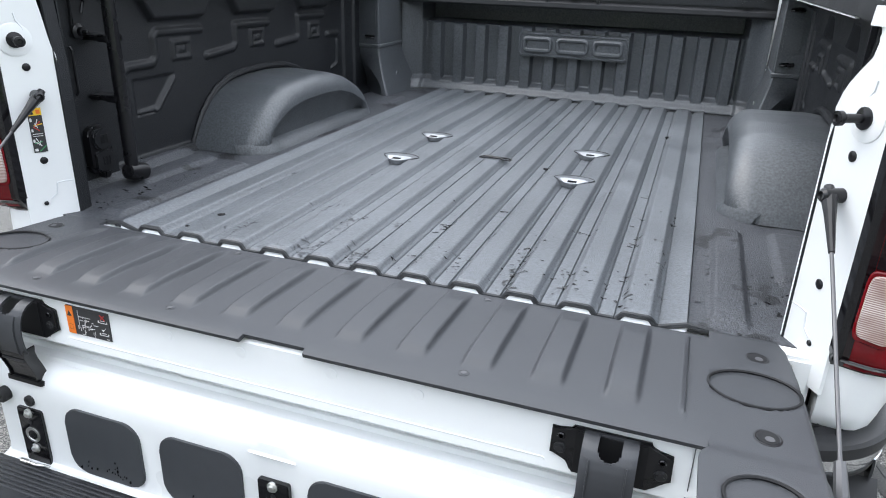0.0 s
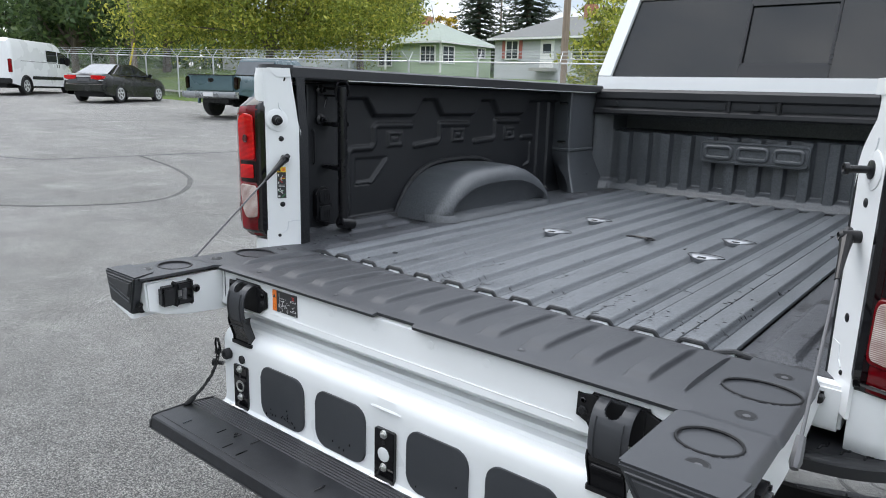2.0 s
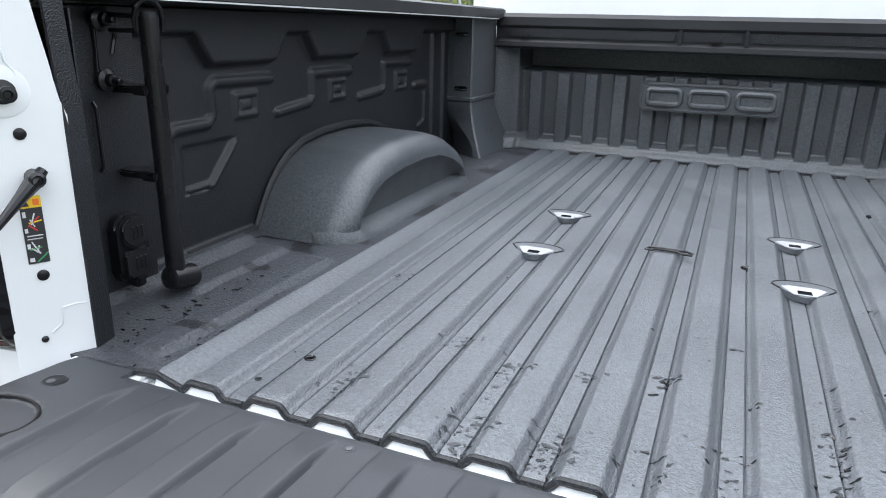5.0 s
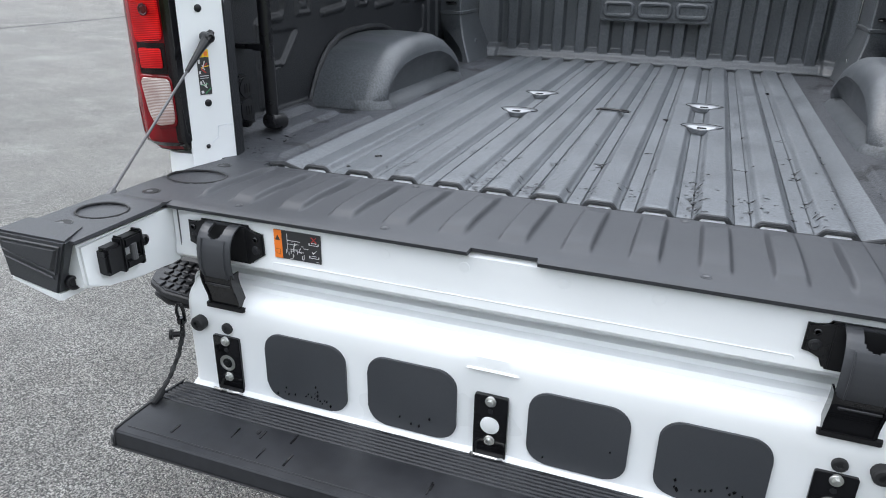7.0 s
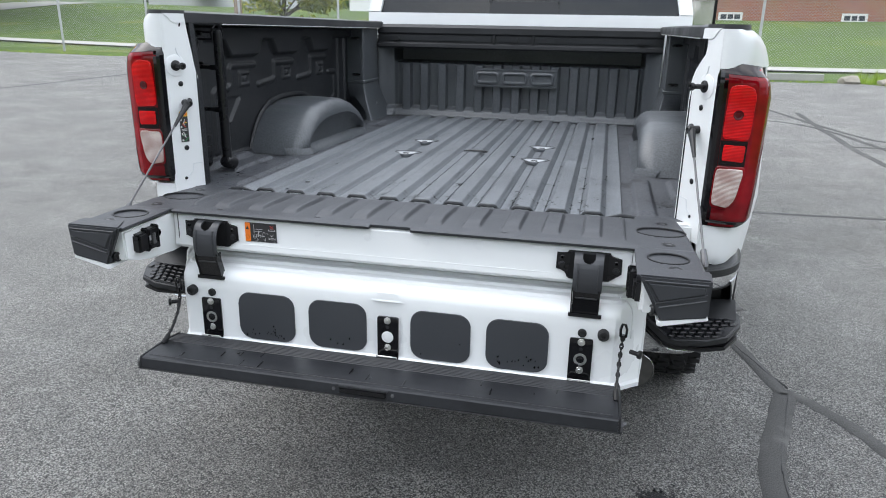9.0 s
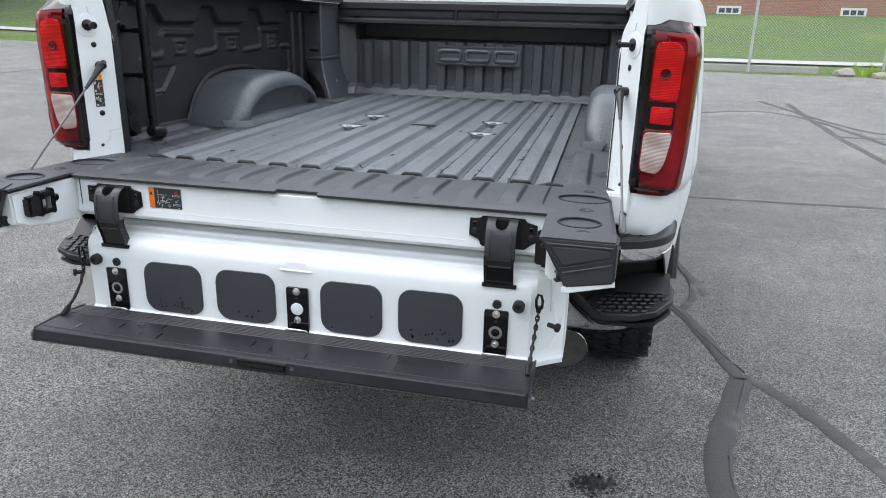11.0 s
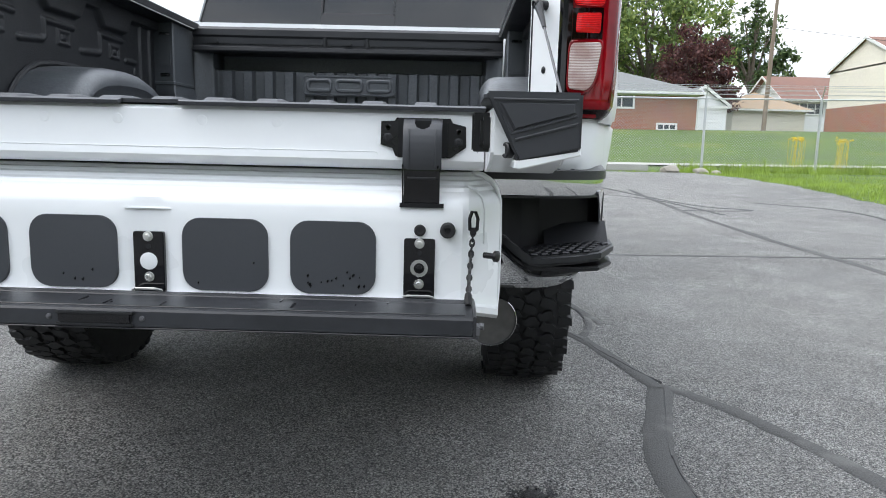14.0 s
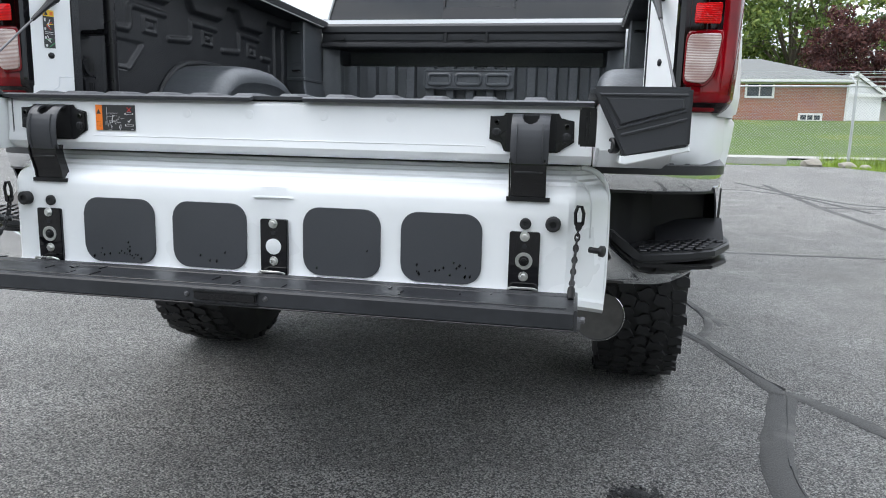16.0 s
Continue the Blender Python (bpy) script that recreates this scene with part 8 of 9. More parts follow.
tree("broadleaf_tree", -34.0, 66, 11, 3.0, 0.2, 0.22, LEAF_YELLOW, "yellow-green tree behind a house", 45, 50, 60)
tree("broadleaf_tree", -14.6, 30, 4.6, 2.5, 0.12, 0.12, LEAF_YELLOW, "low bushy yellow-green tree", 46, 80, 80)
tree("broadleaf_tree", 17.5, 62, 15.5, 6.6, 0.2, 0.26, LEAF_GREEN, "tall green tree behind the brick house", 51, 120, 80)
tree("broadleaf_tree", 9.5, 66, 14.5, 6.0, 0.2, 0.26, LEAF_GREEN, "tall green tree behind the brick house", 52, 150, 110)
tree("broadleaf_tree", 18.2, 52, 7.8, 3.0, 0.16, 0.16, LEAF_RED, "rounded tree with dark red leaves", 53, 110, 90)
tree("broadleaf_tree", 31.8, 75, 15.0, 3.9, 0.3, 0.25, LEAF_DARK, "dark green tree with open crown", 54, 60, 70)
tree("broadleaf_tree", 25.5, 80, 9.0, 4.0, 0.2, 0.25, LEAF_GREEN, "green tree in the distance", 55, 50, 60)
tree("broadleaf_tree", 42, 60, 12.0, 5.0, 0.2, 0.25, LEAF_YELLOW, "yellow-green tree in the distance", 56, 60, 60)
for k, (x, y, h, sp) in enumerate(((-4.5, -17.0, 11.0, 3.4), (1.0, -18.0, 12.0, 4.0), (7.5, -17.5, 11.5, 4.2), (14, -19, 11.0, 5), (22, -22, 11, 6), (-13.5, -19.0, 10.0, 2.6), (40, -50, 10, 8))):
    tree("broadleaf_tree", x, y, h, sp, 0.12, 0.4, LEAF_DARK, "dark tree on the far side of the car park", 60 + k, 60, 45)
# far woods closing the horizon
rng = random.Random(90)
verts, faces = [], []
for k in range(9000):
    a = radians(rng.uniform(-75, 75)) if k % 3 else rng.uniform(0, 6.28)
    r = rng.uniform(150, 190)
    x, y = -r * math.sin(a), r * math.cos(a)
    hgt = 7 + 5 * noise.noise(Vector((a * 9, 0, 0)))
    z = ground_z(x, y) + abs(rng.gauss(0.4, 0.3)) * hgt
    s0 = rng.uniform(0.8, 1.8)
    i = len(verts)
    for _ in range(4):
        verts.append((x + rng.gauss(0, s0), y + rng.gauss(0, s0), z + rng.gauss(0, s0)))
    faces.append((i, i + 1, i + 2, i + 3))
me = bpy.data.meshes.new("far_woods")
me.from_pydata(verts, [], faces)
me.materials.append(LEAF_DARK)
tagged(new("far_woods", me), "distant belt of dark green woods", "woods", kind="stuff")

# ---- houses ----
def siding(name, colour, course):
    """Painted boards: courses as a stepped relief."""
    m = surface(name, colour, 0.6, vary=0.06, grain=6, big=0.6)
    n, l, b = m.node_tree.nodes, m.node_tree.links, m.node_tree.nodes["Principled BSDF"]
    co, sep, dv, fr, bp = n.new("ShaderNodeTexCoord"), n.new("ShaderNodeSeparateXYZ"), n.new("ShaderNodeMath"), n.new("ShaderNodeMath"), n.new("ShaderNodeBump")
    dv.operation, fr.operation = "DIVIDE", "FRACT"
    dv.inputs[1].default_value = course
    bp.inputs["Strength"].default_value, bp.inputs["Distance"].default_value = 1.0, 0.06
    bp.invert = True
    l.new(co.outputs["Object"], sep.inputs[0])
    l.new(sep.outputs[2], dv.inputs[0])
    l.new(dv.outputs[0], fr.inputs[0])
    l.new(fr.outputs[0], bp.inputs["Height"])
    l.new(bp.outputs[0], b.inputs["Normal"])
    return m


def brick_material():
    m, n, l, b = nodes_of("red_brick")
    co, mp, br = n.new("ShaderNodeTexCoord"), n.new("ShaderNodeMapping"), n.new("ShaderNodeTexBrick")
    mp.inputs["Rotation"].default_value = (radians(90), 0, 0)
    l.new(co.outputs["Object"], mp.inputs[0])
    l.new(mp.outputs[0], br.inputs["Vector"])
    br.inputs["Color1"].default_value, br.inputs["Color2"].default_value = (0.46, 0.165, 0.085, 1), (0.38, 0.128, 0.068, 1)
    br.inputs["Mortar"].default_value = (0.40, 0.34, 0.30, 1)
    br.inputs["Scale"].default_value, br.inputs["Mortar Size"].default_value = 1.0, 0.008
    br.inputs["Brick Width"].default_value, br.inputs["Row Height"].default_value = 0.21, 0.075
    ns, mx = n.new("ShaderNodeTexNoise"), n.new("ShaderNodeMixRGB")
    ns.inputs["Scale"].default_value = 0.8
    mx.blend_type, mx.inputs[0].default_value = "MULTIPLY", 0.35
    l.new(co.outputs["Object"], ns.inputs["Vector"])
    l.new(br.outputs["Color"], mx.inputs[1])
    l.new(ns.outputs["Color"], mx.inputs[2])
    l.new(mx.outputs[0], b.inputs["Base Color"])
    b.inputs["Roughness"].default_value = 0.85
    return m


SIDING_GREEN = siding("green_siding", (0.36, 0.45, 0.30), 0.20)
SIDING_GREY = siding("grey_siding", (0.46, 0.48, 0.48), 0.22)
SIDING_WHITE = siding("white_siding", (0.72, 0.73, 0.72), 0.2)
SIDING_CREAM = siding("cream_siding", (0.62, 0.58, 0.48), 0.2)
BRICK = brick_material()
ROOF_GREEN = surface("green_grey_shingles", (0.28, 0.32, 0.28), 0.9, vary=0.14, grain=7, big=0.5, bump=0.5, bump_scale=12, bump_dist=0.02)
ROOF_GREY = surface("grey_shingles", (0.155, 0.16, 0.155), 0.9, vary=0.14, grain=7, big=0.5, bump=0.5, bump_scale=12, bump_dist=0.02)
ROOF_BROWN = surface("brown_shingles", (0.20, 0.11, 0.085), 0.9, vary=0.16, grain=7, big=0.5)
ROOF_TAN = surface("tan_shingles", (0.36, 0.26, 0.17), 0.9, vary=0.14, grain=7, big=0.5)
TRIM = surface("white_trim", (0.76, 0.76, 0.74), 0.5, vary=0.05, grain=9, big=1)
SHUTTER = surface("red_shutter", (0.38, 0.12, 0.10), 0.6, vary=0.1, grain=9, big=1)
WOOD = surface("weathered_wood", (0.22, 0.17, 0.13), 0.85, vary=0.3, grain=30, big=2, stretch=(1, 1, 0.08))


def window(parent, face, a0, a1, z0, z1, at, panes=(2, 2)):
    """A window on the face 'y' (towards -y) or 'x' (towards +x) at that plane."""
    bm = bmesh.new()
    sgn = -1 if face == "y" else 1

    def slab(b2, u0, u1, w0, w1, d0, d1):
        lo, hi = ((u0, at + sgn * d0, w0), (u1, at + sgn * d1, w1)) if face == "y" else ((at + sgn * d0, u0, w0), (at + sgn * d1, u1, w1))
        box(b2, [min(p, q) for p, q in zip(lo, hi)], [max(p, q) for p, q in zip(lo, hi)])
    t = 0.11
    slab(bm, a0 - t, a1 + t, z0 - t, z0, -0.02, 0.09)
    win = part("window", bm, TRIM, parent, smooth=False)
    bars = [("head", a0 - t, a1 + t, z1, z1 + t, 0.06), ("jamb", a0 - t, a0, z0, z1, 0.06), ("jamb", a1, a1 + t, z0, z1, 0.06)]
    for i in range(1, panes[0]):
        c = a0 + (a1 - a0) * i / panes[0]
        bars.append(("mullion", c - 0.03, c + 0.03, z0, z1, 0.04))
    for i in range(1, panes[1]):
        c = z0 + (z1 - z0) * i / panes[1]
        bars.append(("glazing_bar", a0, a1, c - 0.025, c + 0.025, 0.035))
    for nm, u0, u1, w0, w1, d1 in bars:
        bm = bmesh.new()
        slab(bm, u0, u1, w0, w1, -0.02, d1)
        part(nm, bm, TRIM, win, smooth=False)
    bm = bmesh.new()
    slab(bm, a0, a1, z0, z1, -0.03, 0.012)
    part("pane", bm, GLASS_HOUSE, win, smooth=False)
    return win


def house(name, label, x0, x1, y0, y1, zb, eave, ridge, wall, roof, hip=True, along="x", over=0.45):
    root = thing(name, label, "house", "houses", ((x0 + x1) / 2, (y0 + y1) / 2, zb))
    root.matrix_world = Matrix.Identity(4)
    bm = bmesh.new()
    box(bm, (x0, y0, zb - 1.5), (x1, y1, eave))
    part("wall", bm, wall, root, smooth=False)
    bm = bmesh.new()
    e = [(x0 - over, y0 - over, eave), (x1 + over, y0 - over, eave), (x1 + over, y1 + over, eave), (x0 - over, y1 + over, eave)]
    cx, cy = (x0 + x1) / 2, (y0 + y1) / 2
    if along == "x":
        d = (y1 - y0) / 2 * 0.9 if hip else -over
        r = [(x0 + d, cy, ridge), (x1 - d, cy, ridge)]
        quads = [(e[0], e[1], r[1], r[0]), (e[2], e[3], r[0], r[1])]
        ends = [(e[3], e[0], r[0]), (e[1], e[2], r[1])]
    else:
        d = (x1 - x0) / 2 * 0.9 if hip else -over
        r = [(cx, y0 + d, ridge), (cx, y1 - d, ridge)]
        quads = [(e[1], e[2], r[1], r[0]), (e[3], e[0], r[0], r[1])]
        ends = [(e[0], e[1], r[0]), (e[2], e[3], r[1])]
    for f in quads + (ends if hip else []):
        bm.faces.new([bm.verts.new(p) for p in f])
    bmesh.ops.remove_doubles(bm, verts=bm.verts[:], dist=0.001)
    bmesh.ops.recalc_face_normals(bm, faces=bm.faces[:])
    bmesh.ops.solidify(bm, geom=bm.faces[:], thickness=0.14)
    part("roof", bm, roof, root, smooth=False)
    if not hip:
        slope = (ridge - eave) / (((y1 - y0) if along == "x" else (x1 - x0)) / 2 + over)
        for k in (0, 1):
            bm = bmesh.new()
            if along == "x":
                at, way, lo, hi = (x0, x1)[k], "x", y0, y1
            else:
                at, way, lo, hi = (y0, y1)[k], "y", x0, x1
            rise = eave + slope * over - 0.17
            prism(bm, [(lo, eave), (lo, rise), ((lo + hi) / 2, rise + slope * (hi - lo) / 2), (hi, rise), (hi, eave)], way, at + (0.0 if k == 0 else -0.15), at + (0.15 if k == 0 else 0.0))
            part("gable", bm, wall, root, smooth=False)
            out = -over - 0.03 if k == 0 else over
            bm = bmesh.new()
            half, mid = (hi - lo) / 2 + over, (lo + hi) / 2
            prism(bm, [(mid - half, eave - 0.16), (mid - half, eave + 0.05), (mid, ridge + 0.05), (mid + half, eave + 0.05), (mid + half, eave - 0.16), (mid, ridge - 0.18)], way, at + out, at + out + 0.03)
            part("rake_board", bm, TRIM, root, smooth=False)
    bm = bmesh.new()
    for a, b in ((e[0], e[1]), (e[1], e[2])):
        lo = [min(p, q) for p, q in zip(a, b)]
        hi = [max(p, q) for p, q in zip(a, b)]
        box(bm, (lo[0] - 0.03, lo[1] - 0.03, eave - 0.16), (hi[0] + 0.03, hi[1] + 0.03, eave - 0.01))
    part("fascia", bm, TRIM, root, smooth=False)
    return root


def door(parent, a0, a1, z0, z1, at):
    bm = bmesh.new()
    box(bm, (a0 - 0.1, at - 0.05, z0), (a1 + 0.1, at, z1 + 0.1))
    d = part("door", bm, TRIM, parent, smooth=False)
    bm = bmesh.new()
    box(bm, (a0 + 0.15, at - 0.07, z0 + 1.1), (a1 - 0.15, at - 0.045, z1 - 0.2))
    part("door_glass", bm, GLASS_HOUSE, d, smooth=False)


h1 = house("house", "small green-sided house with a pale green hipped roof", -46.4, -36.6, 43.6, 50.6, 3.1, 5.5, 7.35, SIDING_GREEN, ROOF_GREEN)
window(h1, "y", -38.7, -37.2, 3.85, 5.1, 43.6, (3, 2))
window(h1, "x", 43.9, 45.3, 3.85, 5.1, -36.6, (2, 2))
window(h1, "x", 48.6, 49.6, 4.5, 5.2, -36.6, (2, 1))
window(h1, "y", -43.6, -42.1, 3.6, 5.0, 43.6, (2, 2))
bm = bmesh.new()
box(bm, (-36.66, 43.52, 3.0), (-36.52, 43.66, 5.45))
part("corner_board", bm, TRIM, h1, smooth=False)
bm = bmesh.new()
prism(bm, [(42.2, 5.15), (43.6, 5.42), (43.6, 5.3), (42.2, 5.0)], "x", -45.2, -41.4)
part("porch_roof", bm, TRIM, h1, smooth=False)
for px in (-45.0, -41.6):
    bm = bmesh.new()
    box(bm, (px - 0.06, 42.3, 3.2), (px + 0.06, 42.42, 5.3))
    part("porch_post", bm, TRIM, h1, smooth=False)
bm = bmesh.new()
box(bm, (-41.5, 46.6, 6.6), (-40.7, 47.4, 7.9))
part("chimney", bm, BRICK, h1, smooth=False)

h2 = house("house", "pale grey house with red shutters and a grey roof", -32.9, -22.2, 46.0, 54.0, 3.3, 5.75, 7.6, SIDING_GREY, ROOF_GREY)
window(h2, "y", -31.75, -30.7, 4.2, 5.5, 46.0, (2, 2))
for a in (-32.15, -30.55):
    bm = bmesh.new()
    box(bm, (a, 45.93, 4.15), (a + 0.28, 46.0, 5.55))
    part("shutter", bm, SHUTTER, h2, smooth=False)
door(h2, -28.5, -27.5, 3.45, 5.45, 46.0)
window(h2, "y", -25.8, -24.3, 4.2, 5.4, 46.0, (2, 2))
bm = bmesh.new()
box(bm, (-28.9, 44.9, 3.2), (-27.1, 46.0, 3.45))
part("door_step", bm, CONCRETE, h2, smooth=False)
bm = bmesh.new()
box(bm, (-27.0, 49.5, 6.9), (-26.2, 50.3, 8.4))
part("chimney", bm, BRICK, h2, smooth=False)
h2b = house("house", "white house half hidden behind a tree", -62, -54, 40, 46, 3.2, 5.6, 7.4, SIDING_WHITE, ROOF_GREY)
window(h2b, "y", -60, -58.6, 4.0, 5.2, 40, (2, 2))
h2c = house("house", "pale grey house half hidden by trees", -51.5, -46.5, 39, 45, 3.2, 5.5, 7.2, SIDING_GREY, ROOF_GREY)
window(h2c, "y", -49.6, -48.6, 4.1, 5.2, 39, (2, 2))

h3 = house("house", "long red brick house with a grey roof", 1.0, 14.5, 40.0, 48.0, 2.05, 4.25, 5.75, BRICK, ROOF_GREY)
window(h3, "y", 9.45, 10.75, 3.35, 4.0, 40.0, (2, 1))
window(h3, "y", 3.2, 4.8, 3.1, 4.0, 40.0, (2, 1))
window(h3, "y", 12.3, 13.3, 2.12, 2.36, 40.0, (3, 1))
window(h3, "y", 6.2, 7.2, 2.12, 2.36, 40.0, (3, 1))
bm = bmesh.new()
box(bm, (1.0, 39.92, 4.02), (14.5, 39.99, 4.25))
part("frieze", bm, TRIM, h3, smooth=False)
bm = bmesh.new()
tube(bm, [(14.55, 39.9, 2.0), (14.55, 39.9, 4.15)], 0.05, 6)
part("downpipe", bm, TRIM, h3)
house("garage", "small white garage with a grey gable roof", 15.3, 18.5, 46.0, 52.0, 2.5, 3.9, 5.2, SIDING_WHITE, ROOF_GREY, False, "y", 0.2)
h5 = house("house", "two-storey house with cream siding over brick", 28.7, 40.3, 44.0, 53.0, 2.3, 7.0, 9.0, SIDING_CREAM, ROOF_BROWN, False, "x", 0.15)
bm = bmesh.new()
box(bm, (28.65, 43.95, 1.2), (40.35, 53.05, 4.3))
part("brick_storey", bm, BRICK, h5, smooth=False)
window(h5, "y", 30.0, 31.0, 4.9, 6.1, 44.0, (1, 2))
window(h5, "y", 34.2, 35.4, 4.9, 6.1, 44.0, (2, 2))
bm = bmesh.new()
prism(bm, [(40.5, 4.05), (44.0, 4.65), (44.0, 4.45), (40.5, 3.85)], "x", 30.0, 38.0)
part("porch_roof", bm, ROOF_BROWN, h5, smooth=False)
bm = bmesh.new()
box(bm, (30.0, 40.4, 3.7), (38.0, 40.6, 4.05))
part("porch_beam", bm, TRIM, h5, smooth=False)
for px in (30.2, 32.6, 37.8):
    bm = bmesh.new()
    box(bm, (px - 0.18, 40.45, 1.4), (px + 0.18, 40.8, 3.75))
    part("porch_pier", bm, BRICK, h5, smooth=False)
bm = bmesh.new()
tube(bm, [(28.6, 43.85, 2.0), (28.6, 43.85, 6.9)], 0.05, 6)
part("downpipe", bm, TRIM, h5)
house("house", "low cream house with a tan roof", 24.3, 30.5, 60.0, 67.0, 3.4, 4.6, 6.3, SIDING_CREAM, ROOF_TAN)
h7 = house("house", "white house with a brown gable roof", 29.5, 36.5, 62.0, 70.0, 3.5, 5.6, 8.0, SIDING_WHITE, ROOF_BROWN, False, "x")
window(h7, "y", 30.2, 33.0, 4.4, 5.3, 62.0, (4, 2))
house("house", "pale house behind the fence", -16.5, -9.0, 44.0, 52.0, 3.0, 5.4, 7.3, SIDING_WHITE, ROOF_GREY)

# ---- street furniture ----
def utility_pole(x, y, height, lean, label, arm=True):
    z = ground_z(x, y)
    root = thing("utility_pole", label, "utility pole", "utility poles", (x, y, z))
    bm = bmesh.new()
    tube(bm, [(0, 0, -0.3), (lean * height * 0.5, 0, height * 0.5), (lean * height, 0, height)], [0.15, 0.13, 0.10], 10)
    part("pole", bm, WOOD, root)
    if arm:
        bm = bmesh.new()
        box(bm, (lean * height - 1.1, -0.06, height - 0.7), (lean * height + 1.1, 0.06, height - 0.55), 0.01)
        part("crossarm", bm, WOOD, root)
        for k in (-0.9, 0.0, 0.9):
            bm = bmesh.new()
            lathe(bm, [(0.03, 0), (0.05, 0.05), (0.03, 0.12)], Matrix.Translation((lean * height + k, 0, height - 0.55)), 8)
            part("insulator", bm, GLASS_HOUSE, root)
    return Vector((x + lean * height, y, z + height))


p1 = utility_pole(-40.6, 20.0, 9.5, -0.045, "tall weathered wooden utility pole", False)
p2 = utility_pole(-12.6, 22.0, 9.5, 0.005, "weathered wooden utility pole by the fence", False)
p3 = utility_pole(20.6, 45.0, 9.0, 0.018, "pale leaning utility pole", False)
p4 = utility_pole(-55, 78, 12, 0.0, "distant utility pole with crossarm")
utility_pole(11, -55, 9.5, 0.05, "utility pole across the car park")


def wire(a, b, sag, dz=0.0):
    a, b = Vector(a) + Vector((0, 0, dz)), Vector(b) + Vector((0, 0, dz))
    bm = bmesh.new()
    tube(bm, [a.lerp(b, k / 12) - Vector((0, 0, sag * 4 * (k / 12) * (1 - k / 12))) for k in range(13)], 0.018, 4)
    tagged(part("overhead_wire", bm, PLASTIC_SMOOTH), "thin black overhead wire between the poles", "wire", "overhead wires")


wire(p1, p2, 0.5, -0.1)
wire(p1, p2, 0.6, -1.2)
wire(p4, p2, 0.8, -0.6)
wire(p3, (60, 44, 11.0), 0.4, -0.1)
wire(p3, (-10, 47, 10.5), 0.6, -0.2)
wire(p3, (-10, 47, 7.2), 0.5, -2.6)
wire(p3, (60, 44, 8.5), 0.4, -2.4)
GUARD = surface("yellow_guard", (0.75, 0.62, 0.03), 0.5, vary=0.08, grain=10, big=2)
bm = bmesh.new()
tube(bm, [(-39.3, 18.6, ground_z(-39.3, 18.6)), (-37.9, 18.6, ground_z(-38, 18.6) + 2.6)], 0.05, 8)
tagged(part("guy_guard", bm, GUARD), "slanting yellow guy wire guard", "guy guard")
bm = bmesh.new()
for k in range(14):
    x = -35.2 + 0.2 * k
    box(bm, (x, 52.0, ground_z(x, 52) - 0.1), (x + 0.17, 52.03, ground_z(x, 52) + 1.8 + 0.05 * (k % 3)))
tagged(part("wooden_fence", bm, WOOD, smooth=False), "short weathered wooden board fence between houses", "fence")
bm = bmesh.new()
sheet(bm, lambda u, v: (-38.5 + 4 * u + 1.5 * v, 24 + 17 * v, ground_z(-38.5 + 4 * u + 1.5 * v, 24 + 17 * v) + 0.04), 2, 16)
tagged(part("driveway", bm, CONCRETE, sharp=80), "pale concrete drive up to the green house", "driveway", kind="structure")

# ---- parked vehicles ----
PAINT_BLACK = surface("black_car_paint", (0.008, 0.008, 0.009), 0.2, vary=0.1, grain=4, big=1, coat=0.25)
PAINT_TEAL = surface("faded_teal_paint", (0.045, 0.085, 0.10), 0.3, vary=0.12, grain=4, big=1, coat=0.7)
PAINT_VAN = surface("white_van_paint", (0.74, 0.75, 0.76), 0.3, vary=0.03, grain=4, big=1, coat=0.6)


DULL_CHROME = surface("dulled_chrome", (0.30, 0.31, 0.32), 0.3, metal=0.7, vary=0.15, grain=20, big=4)
ALLOY = surface("silver_alloy", (0.60, 0.61, 0.62), 0.35, metal=0.5, vary=0.06, grain=20, big=4)
# Rear glass with the reflected sky put into a lighter base colour.
SKY_GLASS = surface("sky_toned_glass", (0.09, 0.098, 0.105), 0.06, vary=0.15, grain=3, big=1, coat=0.6, rough_vary=0.02)


def far_wheel(root, x, y, r, w, rim_mat=None):
    bm = bmesh.new()
    lathe(bm, [(r * 0.62, -w / 2), (r * 0.9, -w / 2), (r, -w * 0.36), (r, w * 0.36), (r * 0.9, w / 2), (r * 0.66, w * 0.47)], Matrix.Translation((x, y, r)) @ pose(0, 0, 0, 0, 90, 0), 28)
    wh = part("wheel", bm, RUBBER, root)
    s = 1 if x > 0 else -1
    bm = bmesh.new()
    lathe(bm, [(r * 0.60, w * 0.30), (r * 0.62, w * 0.485), (r * 0.15, w * 0.49), (r * 0.12, w * 0.53), (0.002, w * 0.53)], Matrix.Translation((x, y, r)) @ pose(0, 0, 0, 0, 90 * s, 0), 24)
    rim = part("rim", bm, DARK_STEEL if rim_mat is None else rim_mat, wh)
    for k in range(5):
        bm = bmesh.new()
        box(bm, (s * w * 0.50 - 0.015, -r * 0.12, r * 0.1), (s * w * 0.50 + 0.010, r * 0.10, r * 0.6), 0.012, 1, Matrix.Translation((x, y, r)) @ Matrix.Rotation(k * 1.2566, 4, "X"))
        part("spoke", bm, rim_mat or ALLOY, rim)
    bm = bmesh.new()
    lathe(bm, [(r * 0.69, w * 0.46), (r * 0.68, w * 0.51), (r * 0.60, w * 0.52), (r * 0.58, w * 0.485)], Matrix.Translation((x, y, r)) @ pose(0, 0, 0, 0, 90 * s, 0), 28)
    caps = sorted(bm.faces, key=lambda f: -len(f.verts))[:2]
    bmesh.ops.delete(bm, geom=caps, context="FACES_ONLY")
    part("rim_edge", bm, rim_mat or ALLOY, rim)


